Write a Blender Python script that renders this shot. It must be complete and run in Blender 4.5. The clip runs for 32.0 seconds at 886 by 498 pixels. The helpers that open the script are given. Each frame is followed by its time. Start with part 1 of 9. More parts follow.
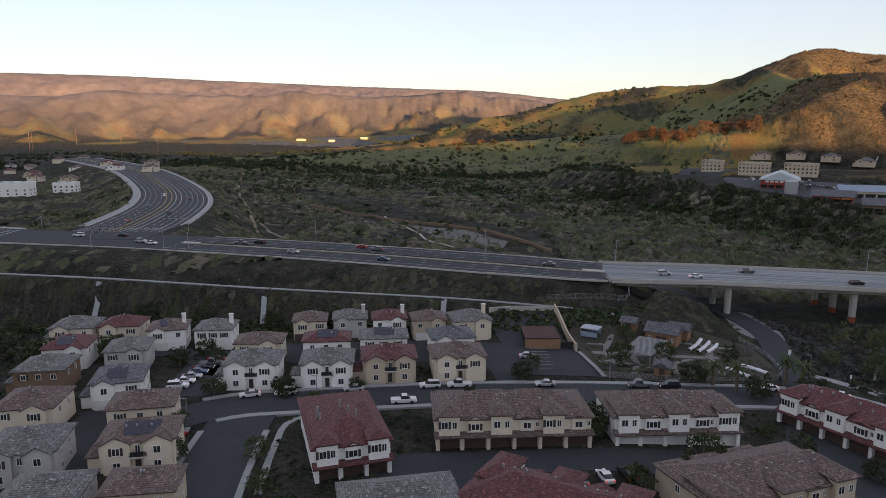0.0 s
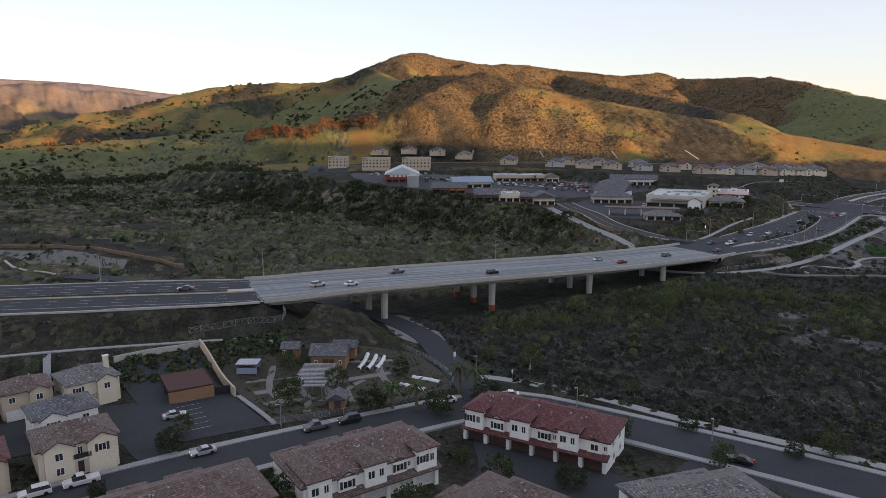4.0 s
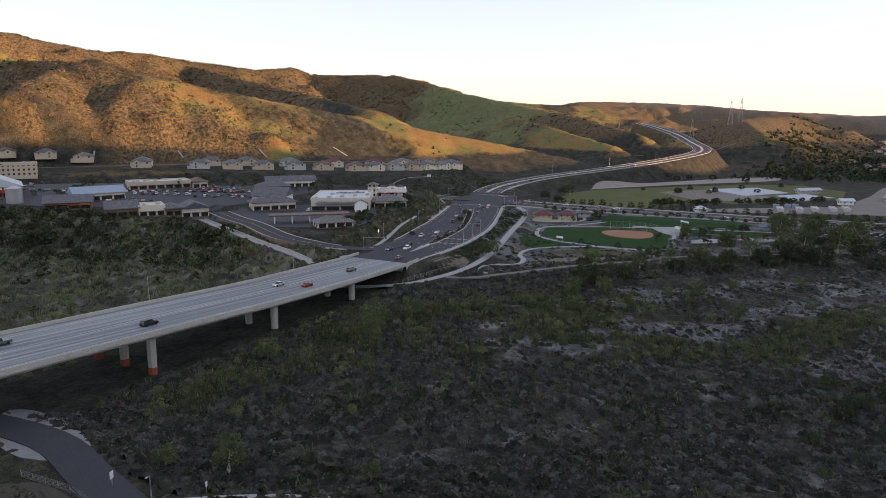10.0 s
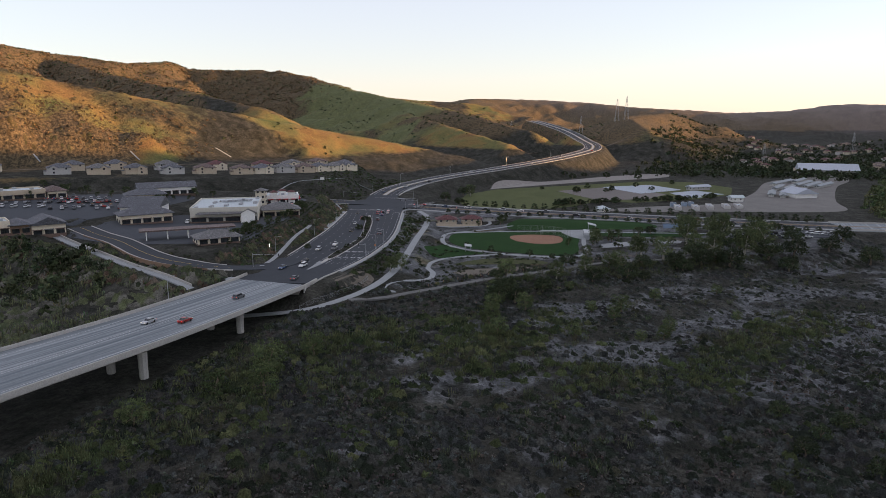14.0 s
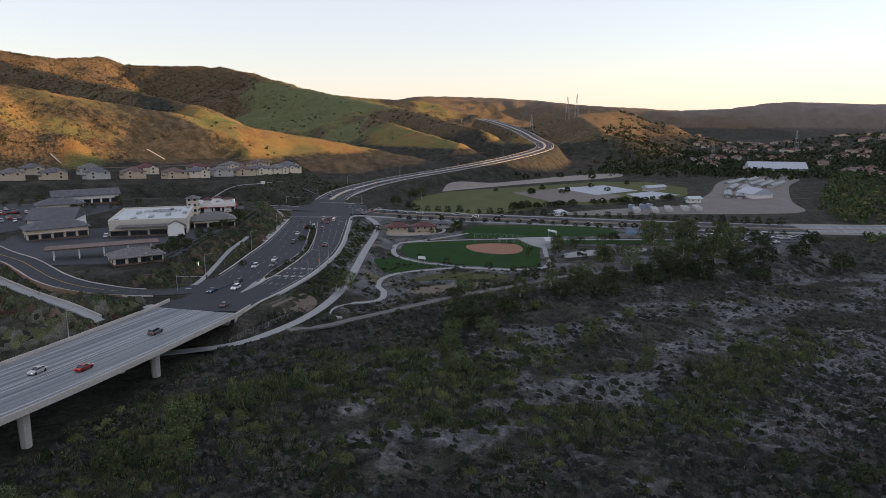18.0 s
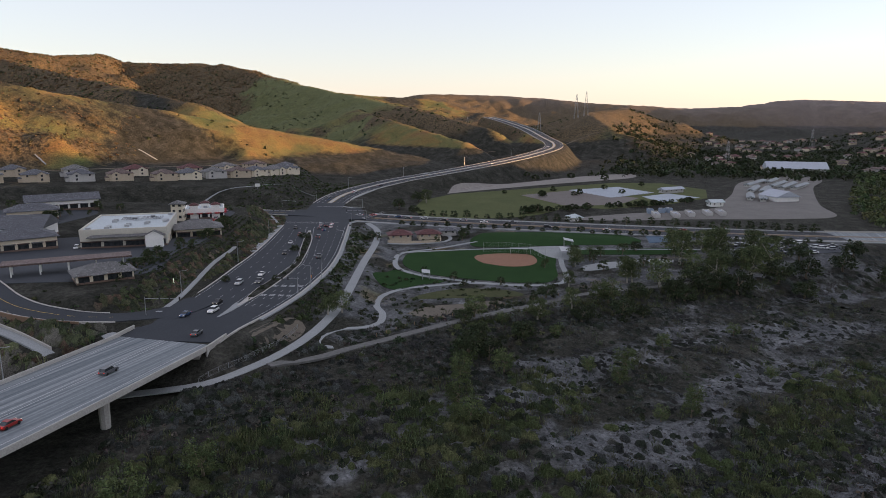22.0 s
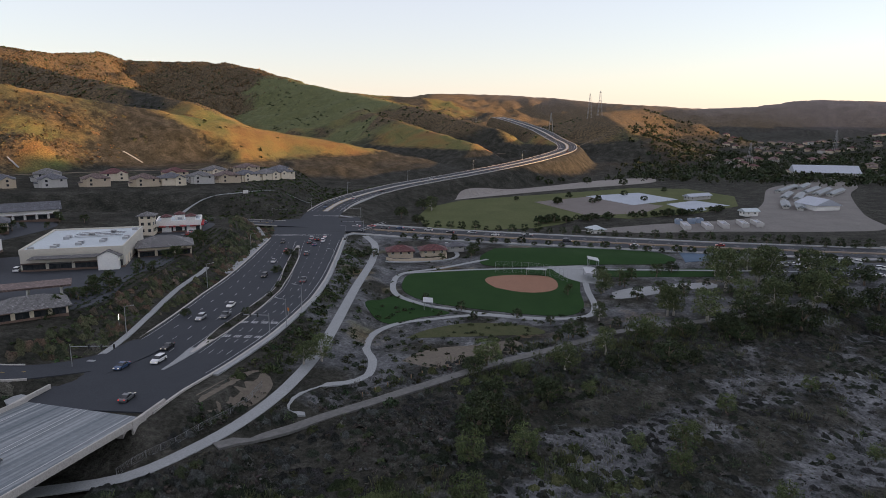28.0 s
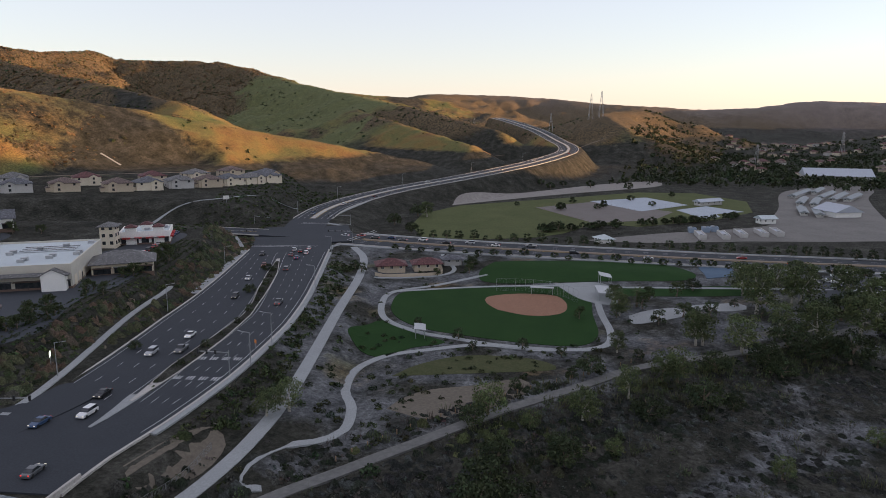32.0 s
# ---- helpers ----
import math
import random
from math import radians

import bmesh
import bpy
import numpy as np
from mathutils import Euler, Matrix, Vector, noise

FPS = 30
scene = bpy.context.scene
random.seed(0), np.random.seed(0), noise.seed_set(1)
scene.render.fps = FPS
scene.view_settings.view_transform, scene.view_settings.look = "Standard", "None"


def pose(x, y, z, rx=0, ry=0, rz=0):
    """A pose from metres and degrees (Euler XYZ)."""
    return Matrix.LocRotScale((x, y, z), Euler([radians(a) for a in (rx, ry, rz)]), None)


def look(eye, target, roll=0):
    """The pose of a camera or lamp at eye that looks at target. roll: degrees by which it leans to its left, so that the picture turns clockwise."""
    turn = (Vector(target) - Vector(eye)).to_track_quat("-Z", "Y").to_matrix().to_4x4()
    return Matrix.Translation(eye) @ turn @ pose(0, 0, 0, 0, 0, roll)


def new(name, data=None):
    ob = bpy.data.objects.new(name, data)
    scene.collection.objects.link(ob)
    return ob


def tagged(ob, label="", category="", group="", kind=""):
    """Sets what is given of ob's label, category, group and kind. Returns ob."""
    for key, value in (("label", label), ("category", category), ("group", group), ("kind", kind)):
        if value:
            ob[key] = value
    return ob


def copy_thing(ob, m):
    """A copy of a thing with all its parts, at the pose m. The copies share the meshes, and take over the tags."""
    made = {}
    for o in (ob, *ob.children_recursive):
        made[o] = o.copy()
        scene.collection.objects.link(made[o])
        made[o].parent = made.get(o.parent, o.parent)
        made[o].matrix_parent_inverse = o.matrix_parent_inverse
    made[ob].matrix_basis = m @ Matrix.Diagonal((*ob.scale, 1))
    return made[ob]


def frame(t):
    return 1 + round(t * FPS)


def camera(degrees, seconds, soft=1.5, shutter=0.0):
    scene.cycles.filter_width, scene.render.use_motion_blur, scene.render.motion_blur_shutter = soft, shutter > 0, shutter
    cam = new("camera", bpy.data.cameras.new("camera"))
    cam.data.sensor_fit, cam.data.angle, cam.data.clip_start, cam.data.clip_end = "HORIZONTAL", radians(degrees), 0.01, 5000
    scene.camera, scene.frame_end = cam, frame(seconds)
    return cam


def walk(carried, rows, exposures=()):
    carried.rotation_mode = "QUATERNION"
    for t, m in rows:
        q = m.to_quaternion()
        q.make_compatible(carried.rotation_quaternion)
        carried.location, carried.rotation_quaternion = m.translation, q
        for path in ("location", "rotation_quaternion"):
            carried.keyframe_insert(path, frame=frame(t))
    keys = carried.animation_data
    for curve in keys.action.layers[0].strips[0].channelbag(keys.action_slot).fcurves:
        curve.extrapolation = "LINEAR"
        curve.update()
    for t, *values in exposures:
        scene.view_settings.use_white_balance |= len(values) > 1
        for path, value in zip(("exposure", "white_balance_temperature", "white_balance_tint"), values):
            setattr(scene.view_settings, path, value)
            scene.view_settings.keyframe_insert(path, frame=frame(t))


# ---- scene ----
cam = camera(65.16, 32.0, soft=0.6)
# seconds, place, tilt, heading, roll
FLIGHT = [
    (0, -0.00, 0.00, 64.00, -9.84, -0.00, 0.07),
    (0.5, -0.32, 3.35, 64.09, -9.90, 4.72, 0.07),
    (1, -0.56, 6.77, 64.21, -9.98, 9.41, 0.05),
    (1.5, -0.60, 10.24, 64.30, -10.01, 12.61, 0.03),
    (2, -0.52, 13.85, 64.34, -10.04, 15.79, 0.00),
    (2.5, -0.24, 17.50, 64.32, -10.03, 20.03, 0.05),
    (3, 0.21, 21.23, 64.34, -10.04, 24.78, -0.01),
    (3.5, 0.84, 24.89, 64.44, -10.08, 28.25, -0.05),
    (5.5, 5.44, 39.98, 65.09, -10.24, 34.68, -0.17),
    (6, 7.00, 43.64, 65.32, -10.29, 37.11, -0.15),
    (6.5, 8.69, 47.29, 65.51, -10.33, 40.12, -0.04),
    (7, 10.47, 50.94, 65.68, -10.38, 43.05, -0.03),
    (7.5, 12.41, 54.49, 65.87, -10.42, 45.87, 0.01),
    (8, 14.63, 57.90, 66.05, -10.46, 48.67, 0.02),
    (8.5, 16.96, 61.20, 66.21, -10.50, 51.33, 0.02),
    (9, 19.42, 64.36, 66.36, -10.52, 53.89, -0.01),
    (9.5, 22.04, 67.40, 66.48, -10.57, 56.54, -0.00),
    (10, 24.96, 70.36, 66.60, -10.59, 59.66, 0.02),
    (10.5, 27.87, 73.19, 66.67, -10.64, 62.37, -0.03),
    (11, 30.91, 75.88, 66.81, -10.66, 64.59, -0.06),
    (11.5, 34.04, 78.45, 67.03, -10.72, 66.80, -0.08),
    (12, 37.27, 80.87, 67.31, -10.76, 68.67, -0.03),
    (12.5, 40.53, 83.09, 67.55, -10.82, 68.71, -0.02),
    (13, 43.84, 85.25, 67.81, -10.85, 68.67, -0.05),
    (13.5, 47.22, 87.32, 68.06, -10.87, 68.61, -0.02),
    (15.5, 59.90, 93.33, 69.71, -11.01, 70.10, -0.03),
    (16, 63.60, 94.74, 69.91, -10.98, 72.20, 0.04),
    (16.5, 67.24, 96.24, 70.03, -11.02, 73.00, 0.03),
    (17, 70.93, 97.78, 70.08, -11.03, 72.95, 0.02),
    (17.5, 74.71, 99.31, 70.08, -11.07, 72.92, -0.08),
    (18, 78.59, 100.77, 70.02, -11.09, 72.84, -0.04),
    (18.5, 82.55, 102.17, 69.93, -11.09, 72.76, -0.02),
    (19, 86.52, 103.53, 69.84, -11.11, 72.70, -0.07),
    (19.5, 90.46, 104.88, 69.80, -11.15, 72.66, -0.10),
    (20, 94.38, 106.15, 69.81, -11.16, 72.62, -0.02),
    (20.5, 98.26, 107.41, 69.85, -11.19, 72.57, -0.00),
    (21, 102.11, 108.64, 69.90, -11.21, 72.50, -0.07),
    (21.5, 105.93, 109.87, 69.92, -11.23, 72.48, -0.04),
    (22, 109.76, 111.06, 69.94, -11.24, 72.42, -0.06),
    (22.5, 113.61, 112.23, 69.94, -11.25, 72.38, -0.01),
    (23, 117.41, 113.40, 69.91, -11.26, 72.32, -0.06),
    (23.5, 121.20, 114.56, 69.88, -11.25, 72.30, -0.04),
    (24, 124.94, 115.73, 69.81, -11.26, 72.20, 0.00),
    (24.5, 128.69, 116.87, 69.71, -11.24, 72.14, 0.04),
    (25, 132.38, 118.04, 69.61, -11.24, 72.11, -0.02),
    (25.5, 135.97, 119.26, 69.50, -11.21, 72.09, 0.04),
    (27.5, 151.08, 123.30, 69.80, -11.23, 71.81, 0.07),
    (28, 154.81, 124.48, 69.75, -11.25, 71.77, 0.04),
    (28.5, 158.59, 125.61, 69.74, -11.25, 71.72, 0.10),
    (29, 162.40, 126.70, 69.72, -11.24, 71.67, 0.11),
    (29.5, 166.17, 127.82, 69.69, -11.25, 71.60, 0.14),
    (30, 170.05, 128.96, 69.61, -11.23, 71.56, 0.10),
    (30.5, 174.06, 130.13, 69.49, -11.22, 71.51, 0.11),
    (31, 178.13, 131.34, 69.36, -11.22, 71.45, 0.14),
    (31.5, 182.18, 132.50, 69.23, -11.20, 71.40, 0.07),
    (32, 186.09, 133.68, 69.15, -11.18, 71.97, 0.13),
]
walk(cam, [(t, pose(x, y, z, 90 + tilt, 0, -head) @ pose(0, 0, 0, 0, 0, roll)) for t, x, y, z, tilt, head, roll in FLIGHT],
     exposures=[(0, 1.6, 6500, 15), (3, 1.68, 6500, 15), (6, 1.95, 6500, 15), (9, 1.95, 6500, 15), (13, 1.82, 6500, 15), (18, 1.74, 6500, 15), (32, 1.70, 6500, 15)])
# ---- light: low evening sun behind a ridge, clear sky ----
SUN_AZ, SUN_EL = 155.0, 3.6
world = bpy.data.worlds.new("evening_sky")
scene.world = world
world.use_nodes = True
wn = world.node_tree
sky = wn.nodes.new("ShaderNodeTexSky")
sky.sky_type = "NISHITA"
sky.sun_disc = False
sky.sun_elevation = radians(SUN_EL + 2)
sky.sun_rotation = radians(SUN_AZ)
sky.air_density, sky.dust_density, sky.ozone_density = 1.0, 0.15, 2.0
wn.links.new(sky.outputs[0], wn.nodes["Background"].inputs[0])
wn.nodes["Background"].inputs[1].default_value = 0.044
# thin high haze: an even pale veil over the whole sky
veil = wn.nodes.new("ShaderNodeBackground")
veil.inputs[0].default_value = (1.0, 0.955, 1.04, 1)
veil.inputs[1].default_value = 0.168
both = wn.nodes.new("ShaderNodeAddShader")
wn.links.new(wn.nodes["Background"].outputs[0], both.inputs[0])
wn.links.new(veil.outputs[0], both.inputs[1])
wn.links.new(both.outputs[0], wn.nodes["World Output"].inputs[0])
sun = new("sun", bpy.data.lights.new("sun", "SUN"))
sun.data.energy, sun.data.angle, sun.data.color = 3.6, radians(0.5), (1.0, 0.57, 0.26)
az, el = radians(SUN_AZ), radians(SUN_EL)
sun.matrix_world = look((math.sin(az) * 100 * math.cos(el), math.cos(az) * 100 * math.cos(el), 100 * math.sin(el)), (0, 0, 0))
# ---- materials ----
def mat(name, build):
    m = bpy.data.materials.new(name)
    m.use_nodes = True
    nt = m.node_tree
    bsdf = nt.nodes["Principled BSDF"]
    build(nt, bsdf)
    return m


def node(nt, kind, **inputs):
    n = nt.nodes.new(kind)
    for key, value in inputs.items():
        n.inputs[key.replace("_", " ")].default_value = value
    return n


def noise_tex(nt, scale, detail=4.0, coord="Object", rough=0.6):
    tc = nt.nodes.new("ShaderNodeTexCoord")
    n = node(nt, "ShaderNodeTexNoise", Scale=scale, Detail=detail, Roughness=rough)
    nt.links.new(tc.outputs[coord], n.inputs["Vector"])
    return n


def ramp(nt, source, stops):
    r = nt.nodes.new("ShaderNodeValToRGB")
    els = r.color_ramp.elements
    while len(els) < len(stops):
        els.new(0.5)
    for e, (p, c) in zip(els, stops):
        e.position, e.color = p, (*c, 1)
    nt.links.new(source, r.inputs[0])
    return r


def mix(nt, fac, a, b, mode="MIX"):
    m = nt.nodes.new("ShaderNodeMix")
    m.data_type, m.blend_type = "RGBA", mode
    for sock, v in ((m.inputs[0], fac), (m.inputs[6], a), (m.inputs[7], b)):
        if hasattr(v, "is_output"):
            nt.links.new(v, sock)
        else:
            sock.default_value = v if isinstance(v, float) else (*v, 1)
    return m.outputs[2]


def bump(nt, bsdf, height, strength, dist):
    b = node(nt, "ShaderNodeBump", Strength=strength, Distance=dist)
    nt.links.new(height, b.inputs["Height"])
    nt.links.new(b.outputs[0], bsdf.inputs["Normal"])


def surface(name, c1, c2, scale=0.4, rough=0.85, fine=6.0, metal=0.0, bumps=0.25, random_tint=0.0, spec=0.3):
    """A mottled surface: broad stains between two colours, fine grain, light relief."""
    def build(nt, bsdf):
        broad = noise_tex(nt, scale, 5)
        grain = noise_tex(nt, fine, 3)
        col = mix(nt, broad.outputs[0], c1, c2)
        g = ramp(nt, grain.outputs[0], [(0.3, (0.8, 0.8, 0.8)), (0.7, (1.15, 1.15, 1.15))])
        col = mix(nt, 1.0, col, g.outputs[0], "MULTIPLY")
        if random_tint:
            info = nt.nodes.new("ShaderNodeObjectInfo")
            r = ramp(nt, info.outputs["Random"], [(0, (1 - random_tint,) * 3), (1, (1 + random_tint,) * 3)])
            col = mix(nt, 1.0, col, r.outputs[0], "MULTIPLY")
        nt.links.new(col, bsdf.inputs["Base Color"])
        bsdf.inputs["Roughness"].default_value = rough
        bsdf.inputs["Metallic"].default_value = metal
        bsdf.inputs["Specular IOR Level"].default_value = spec
        if bumps:
            bump(nt, bsdf, grain.outputs[0], bumps, 0.05)
    return mat(name, build)


def ground_build(nt, bsdf):
    cov = nt.nodes.new("ShaderNodeVertexColor")
    cov.layer_name = "cover"          # red: sand, green: grass, blue: dry far slopes paled by painted haze
    sep = nt.nodes.new("ShaderNodeSeparateColor")
    nt.links.new(cov.outputs[0], sep.inputs[0])
    patch = noise_tex(nt, 0.02, 6)
    mid = noise_tex(nt, 0.11, 6, rough=0.7)
    tuft = noise_tex(nt, 0.9, 4, rough=0.7)
    brush = ramp(nt, mid.outputs[0], [(0.3, (0.014, 0.016, 0.012)), (0.5, (0.038, 0.038, 0.030)), (0.72, (0.078, 0.076, 0.064))])
    grass = ramp(nt, patch.outputs[0], [(0.34, (0.17, 0.10, 0.044)), (0.46, (0.195, 0.138, 0.052)), (0.56, (0.15, 0.135, 0.052)), (0.68, (0.09, 0.11, 0.042))])
    sand = ramp(nt, mid.outputs[0], [(0.33, (0.055, 0.059, 0.061)), (0.5, (0.105, 0.110, 0.113)), (0.68, (0.168, 0.174, 0.176))])
    # pale mauve far slopes: the distance haze is painted into this base colour
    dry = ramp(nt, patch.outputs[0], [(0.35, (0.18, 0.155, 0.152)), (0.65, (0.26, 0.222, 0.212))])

    def edge(ch, lo=0.35, hi=0.65):
        a = nt.nodes.new("ShaderNodeMath")
        a.operation = "MULTIPLY_ADD"
        nt.links.new(mid.outputs[0], a.inputs[0])
        a.inputs[1].default_value = 0.7
        b = nt.nodes.new("ShaderNodeMath")
        b.operation = "ADD"
        nt.links.new(sep.outputs[ch], b.inputs[0])
        b.inputs[1].default_value = -0.35
        nt.links.new(b.outputs[0], a.inputs[2])
        m = nt.nodes.new("ShaderNodeMapRange")
        m.inputs[1].default_value, m.inputs[2].default_value = lo, hi
        nt.links.new(a.outputs[0], m.inputs[0])
        return m.outputs[0]
    col = mix(nt, edge(0), brush.outputs[0], sand.outputs[0])
    col = mix(nt, edge(1), col, grass.outputs[0])
    kinds = nt.nodes.new("ShaderNodeVertexColor")
    kinds.layer_name = "plants"
    sep2 = nt.nodes.new("ShaderNodeSeparateColor")
    nt.links.new(kinds.outputs[0], sep2.inputs[0])
    meadow = ramp(nt, mid.outputs[0], [(0.3, (0.092, 0.108, 0.05)), (0.55, (0.125, 0.135, 0.06)), (0.75, (0.17, 0.16, 0.072))])
    col = mix(nt, sep2.outputs[1], col, meadow.outputs[0])
    bush = noise_tex(nt, 0.34, 3, rough=0.55)
    chap = ramp(nt, bush.outputs[0], [(0.36, (0.040, 0.036, 0.023)), (0.48, (0.092, 0.070, 0.043)), (0.6, (0.145, 0.108, 0.060)), (0.72, (0.19, 0.145, 0.075))])
    wide = nt.nodes.new("ShaderNodeMath")
    wide.operation = "MULTIPLY_ADD"
    nt.links.new(bush.outputs[0], wide.inputs[0])
    wide.inputs[1].default_value = -0.9
    nt.links.new(sep2.outputs[0], wide.inputs[2])
    step_ = nt.nodes.new("ShaderNodeMapRange")
    step_.inputs[1].default_value, step_.inputs[2].default_value = -0.12, 0.08
    nt.links.new(wide.outputs[0], step_.inputs[0])
    col = mix(nt, step_.outputs[0], col, chap.outputs[0])
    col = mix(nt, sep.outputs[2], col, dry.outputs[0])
    g = ramp(nt, tuft.outputs[0], [(0.28, (0.4, 0.4, 0.4)), (0.5, (0.95, 0.95, 0.95)), (0.72, (1.6, 1.6, 1.6))])
    col = mix(nt, 1.0, col, g.outputs[0], "MULTIPLY")
    nt.links.new(col, bsdf.inputs["Base Color"])
    bsdf.inputs["Roughness"].default_value = 0.95
    bsdf.inputs["Specular IOR Level"].default_value = 0.1
    bump(nt, bsdf, mix(nt, 0.5, tuft.outputs[0], mid.outputs[0]), 1.0, 1.6)


M = {}
M["ground"] = mat("ground_cover", ground_build)
M["asphalt"] = surface("asphalt", (0.027, 0.032, 0.038), (0.041, 0.046, 0.053), 0.12, 0.9, 3.0)
M["pale_lot"] = surface("worn_asphalt", (0.040, 0.046, 0.053), (0.062, 0.068, 0.076), 0.1, 0.9, 2.0)
M["lot"] = surface("lot_asphalt", (0.029, 0.033, 0.038), (0.046, 0.05, 0.056), 0.2, 0.9, 3.0)


def deck_build(nt, bsdf):
    """Grooved deck concrete with long tyre streaks along the lanes."""
    co = nt.nodes.new("ShaderNodeTexCoord")
    stretch = nt.nodes.new("ShaderNodeMapping")
    stretch.inputs["Scale"].default_value = (0.012, 0.9, 0.02)
    stretch.inputs["Rotation"].default_value = (0, 0, -0.035)
    nt.links.new(co.outputs["Object"], stretch.inputs["Vector"])
    streak = nt.nodes.new("ShaderNodeTexNoise")
    streak.inputs["Scale"].default_value = 1.0
    streak.inputs["Detail"].default_value = 3.0
    nt.links.new(stretch.outputs[0], streak.inputs["Vector"])
    c = ramp(nt, streak.outputs[0], [(0.32, (0.075, 0.096, 0.108)), (0.5, (0.145, 0.168, 0.178)), (0.66, (0.25, 0.272, 0.278))])
    grain = noise_tex(nt, 1.2, 4)
    g = ramp(nt, grain.outputs[0], [(0.3, (0.85,) * 3), (0.7, (1.12,) * 3)])
    nt.links.new(mix(nt, 1.0, c.outputs[0], g.outputs[0], "MULTIPLY"), bsdf.inputs["Base Color"])
    bsdf.inputs["Roughness"].default_value = 0.7


M["deck"] = mat("deck_concrete", deck_build)
M["concrete"] = surface("concrete", (0.36, 0.34, 0.31), (0.47, 0.45, 0.41), 0.15, 0.85, 3.0)
M["path"] = surface("path_concrete", (0.235, 0.25, 0.25), (0.315, 0.33, 0.325), 0.2, 0.9, 3.0)
M["gravel_pale"] = surface("pale_gravel", (0.15, 0.16, 0.165), (0.22, 0.228, 0.23), 0.2, 0.95, 2.0)
M["dirt"] = surface("dirt", (0.17, 0.13, 0.095), (0.26, 0.21, 0.16), 0.15, 0.95, 1.5)
M["paint"] = surface("road_paint", (0.32, 0.33, 0.33), (0.55, 0.56, 0.55), 0.8, 0.7, 6.0)
M["yellow"] = surface("yellow_paint", (0.45, 0.30, 0.05), (0.6, 0.42, 0.08), 0.8, 0.7, 6.0)
M["rust"] = surface("red_primer", (0.22, 0.06, 0.03), (0.32, 0.10, 0.05), 0.6, 0.85)
M["clay"] = surface("infield_clay", (0.22, 0.115, 0.07), (0.28, 0.15, 0.095), 0.15, 0.95, 2.0)
M["lawn"] = surface("mown_lawn", (0.014, 0.038, 0.012), (0.027, 0.062, 0.018), 0.08, 0.95, 4.0, spec=0.05)
for key, a, b in (("white", (0.76, 0.745, 0.70), (0.86, 0.845, 0.80)), ("cream", (0.62, 0.54, 0.42), (0.72, 0.64, 0.50)),
                  ("tan", (0.46, 0.38, 0.28), (0.55, 0.46, 0.35)), ("greige", (0.42, 0.41, 0.39), (0.52, 0.50, 0.47)),
                  ("brown", (0.17, 0.11, 0.075), (0.23, 0.155, 0.105))):
    M[key] = surface("stucco_" + key, a, b, 0.35, 0.9, 8.0)


def tile_roof(name, c1, c2):
    """Flat concrete tiles: courses down the slope, single tiles that differ, streaks of wear."""
    def build(nt, bsdf):
        co = nt.nodes.new("ShaderNodeTexCoord")
        broad = noise_tex(nt, 0.5, 5)
        col = mix(nt, broad.outputs[0], c1, c2)
        squash = nt.nodes.new("ShaderNodeMapping")
        squash.inputs["Scale"].default_value = (2.6, 2.6, 7.0)
        nt.links.new(co.outputs["Object"], squash.inputs["Vector"])
        cell = nt.nodes.new("ShaderNodeTexVoronoi")
        cell.inputs["Scale"].default_value = 1.0
        nt.links.new(squash.outputs[0], cell.inputs["Vector"])
        one = ramp(nt, cell.outputs["Color"], [(0.15, (0.55,) * 3), (0.5, (0.92,) * 3), (0.78, (1.2,) * 3), (0.9, (2.1,) * 3)])
        col = mix(nt, 1.0, col, one.outputs[0], "MULTIPLY")
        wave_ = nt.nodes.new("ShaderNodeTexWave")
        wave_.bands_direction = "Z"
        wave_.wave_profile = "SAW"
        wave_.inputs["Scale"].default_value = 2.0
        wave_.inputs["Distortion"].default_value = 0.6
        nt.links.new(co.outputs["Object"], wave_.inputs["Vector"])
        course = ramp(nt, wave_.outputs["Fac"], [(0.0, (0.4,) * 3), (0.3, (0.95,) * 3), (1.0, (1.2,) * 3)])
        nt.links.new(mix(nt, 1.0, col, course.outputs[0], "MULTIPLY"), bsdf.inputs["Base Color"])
        bsdf.inputs["Roughness"].default_value = 0.75
        bump(nt, bsdf, wave_.outputs["Fac"], 0.8, 0.06)
    return mat(name, build)


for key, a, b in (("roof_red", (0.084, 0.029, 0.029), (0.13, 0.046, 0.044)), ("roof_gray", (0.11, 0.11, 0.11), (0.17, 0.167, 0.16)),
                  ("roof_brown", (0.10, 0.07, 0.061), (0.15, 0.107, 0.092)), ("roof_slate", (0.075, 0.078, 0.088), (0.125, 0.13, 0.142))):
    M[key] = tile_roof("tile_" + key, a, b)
# ---- helpers for building ----
def part(name, bm, material, parent=None, label="", smooth=False):
    """One mesh object from a bmesh (or vertex and face lists), under a thing or a part."""
    me = bpy.data.meshes.new(name)
    if isinstance(bm, tuple):
        me.from_pydata(bm[0], [], bm[1])
    else:
        bm.to_mesh(me)
        bm.free()
    if material:
        me.materials.append(material)
    if smooth:
        me.polygons.foreach_set("use_smooth", [True] * len(me.polygons))
    ob = new(name, me)
    if parent:
        ob.parent = parent
    if label:
        ob["label"] = label
    return ob


def empty(name, x, y, z, turn=0.0):
    ob = new(name)
    ob.matrix_world = pose(x, y, z, 0, 0, turn)
    return ob


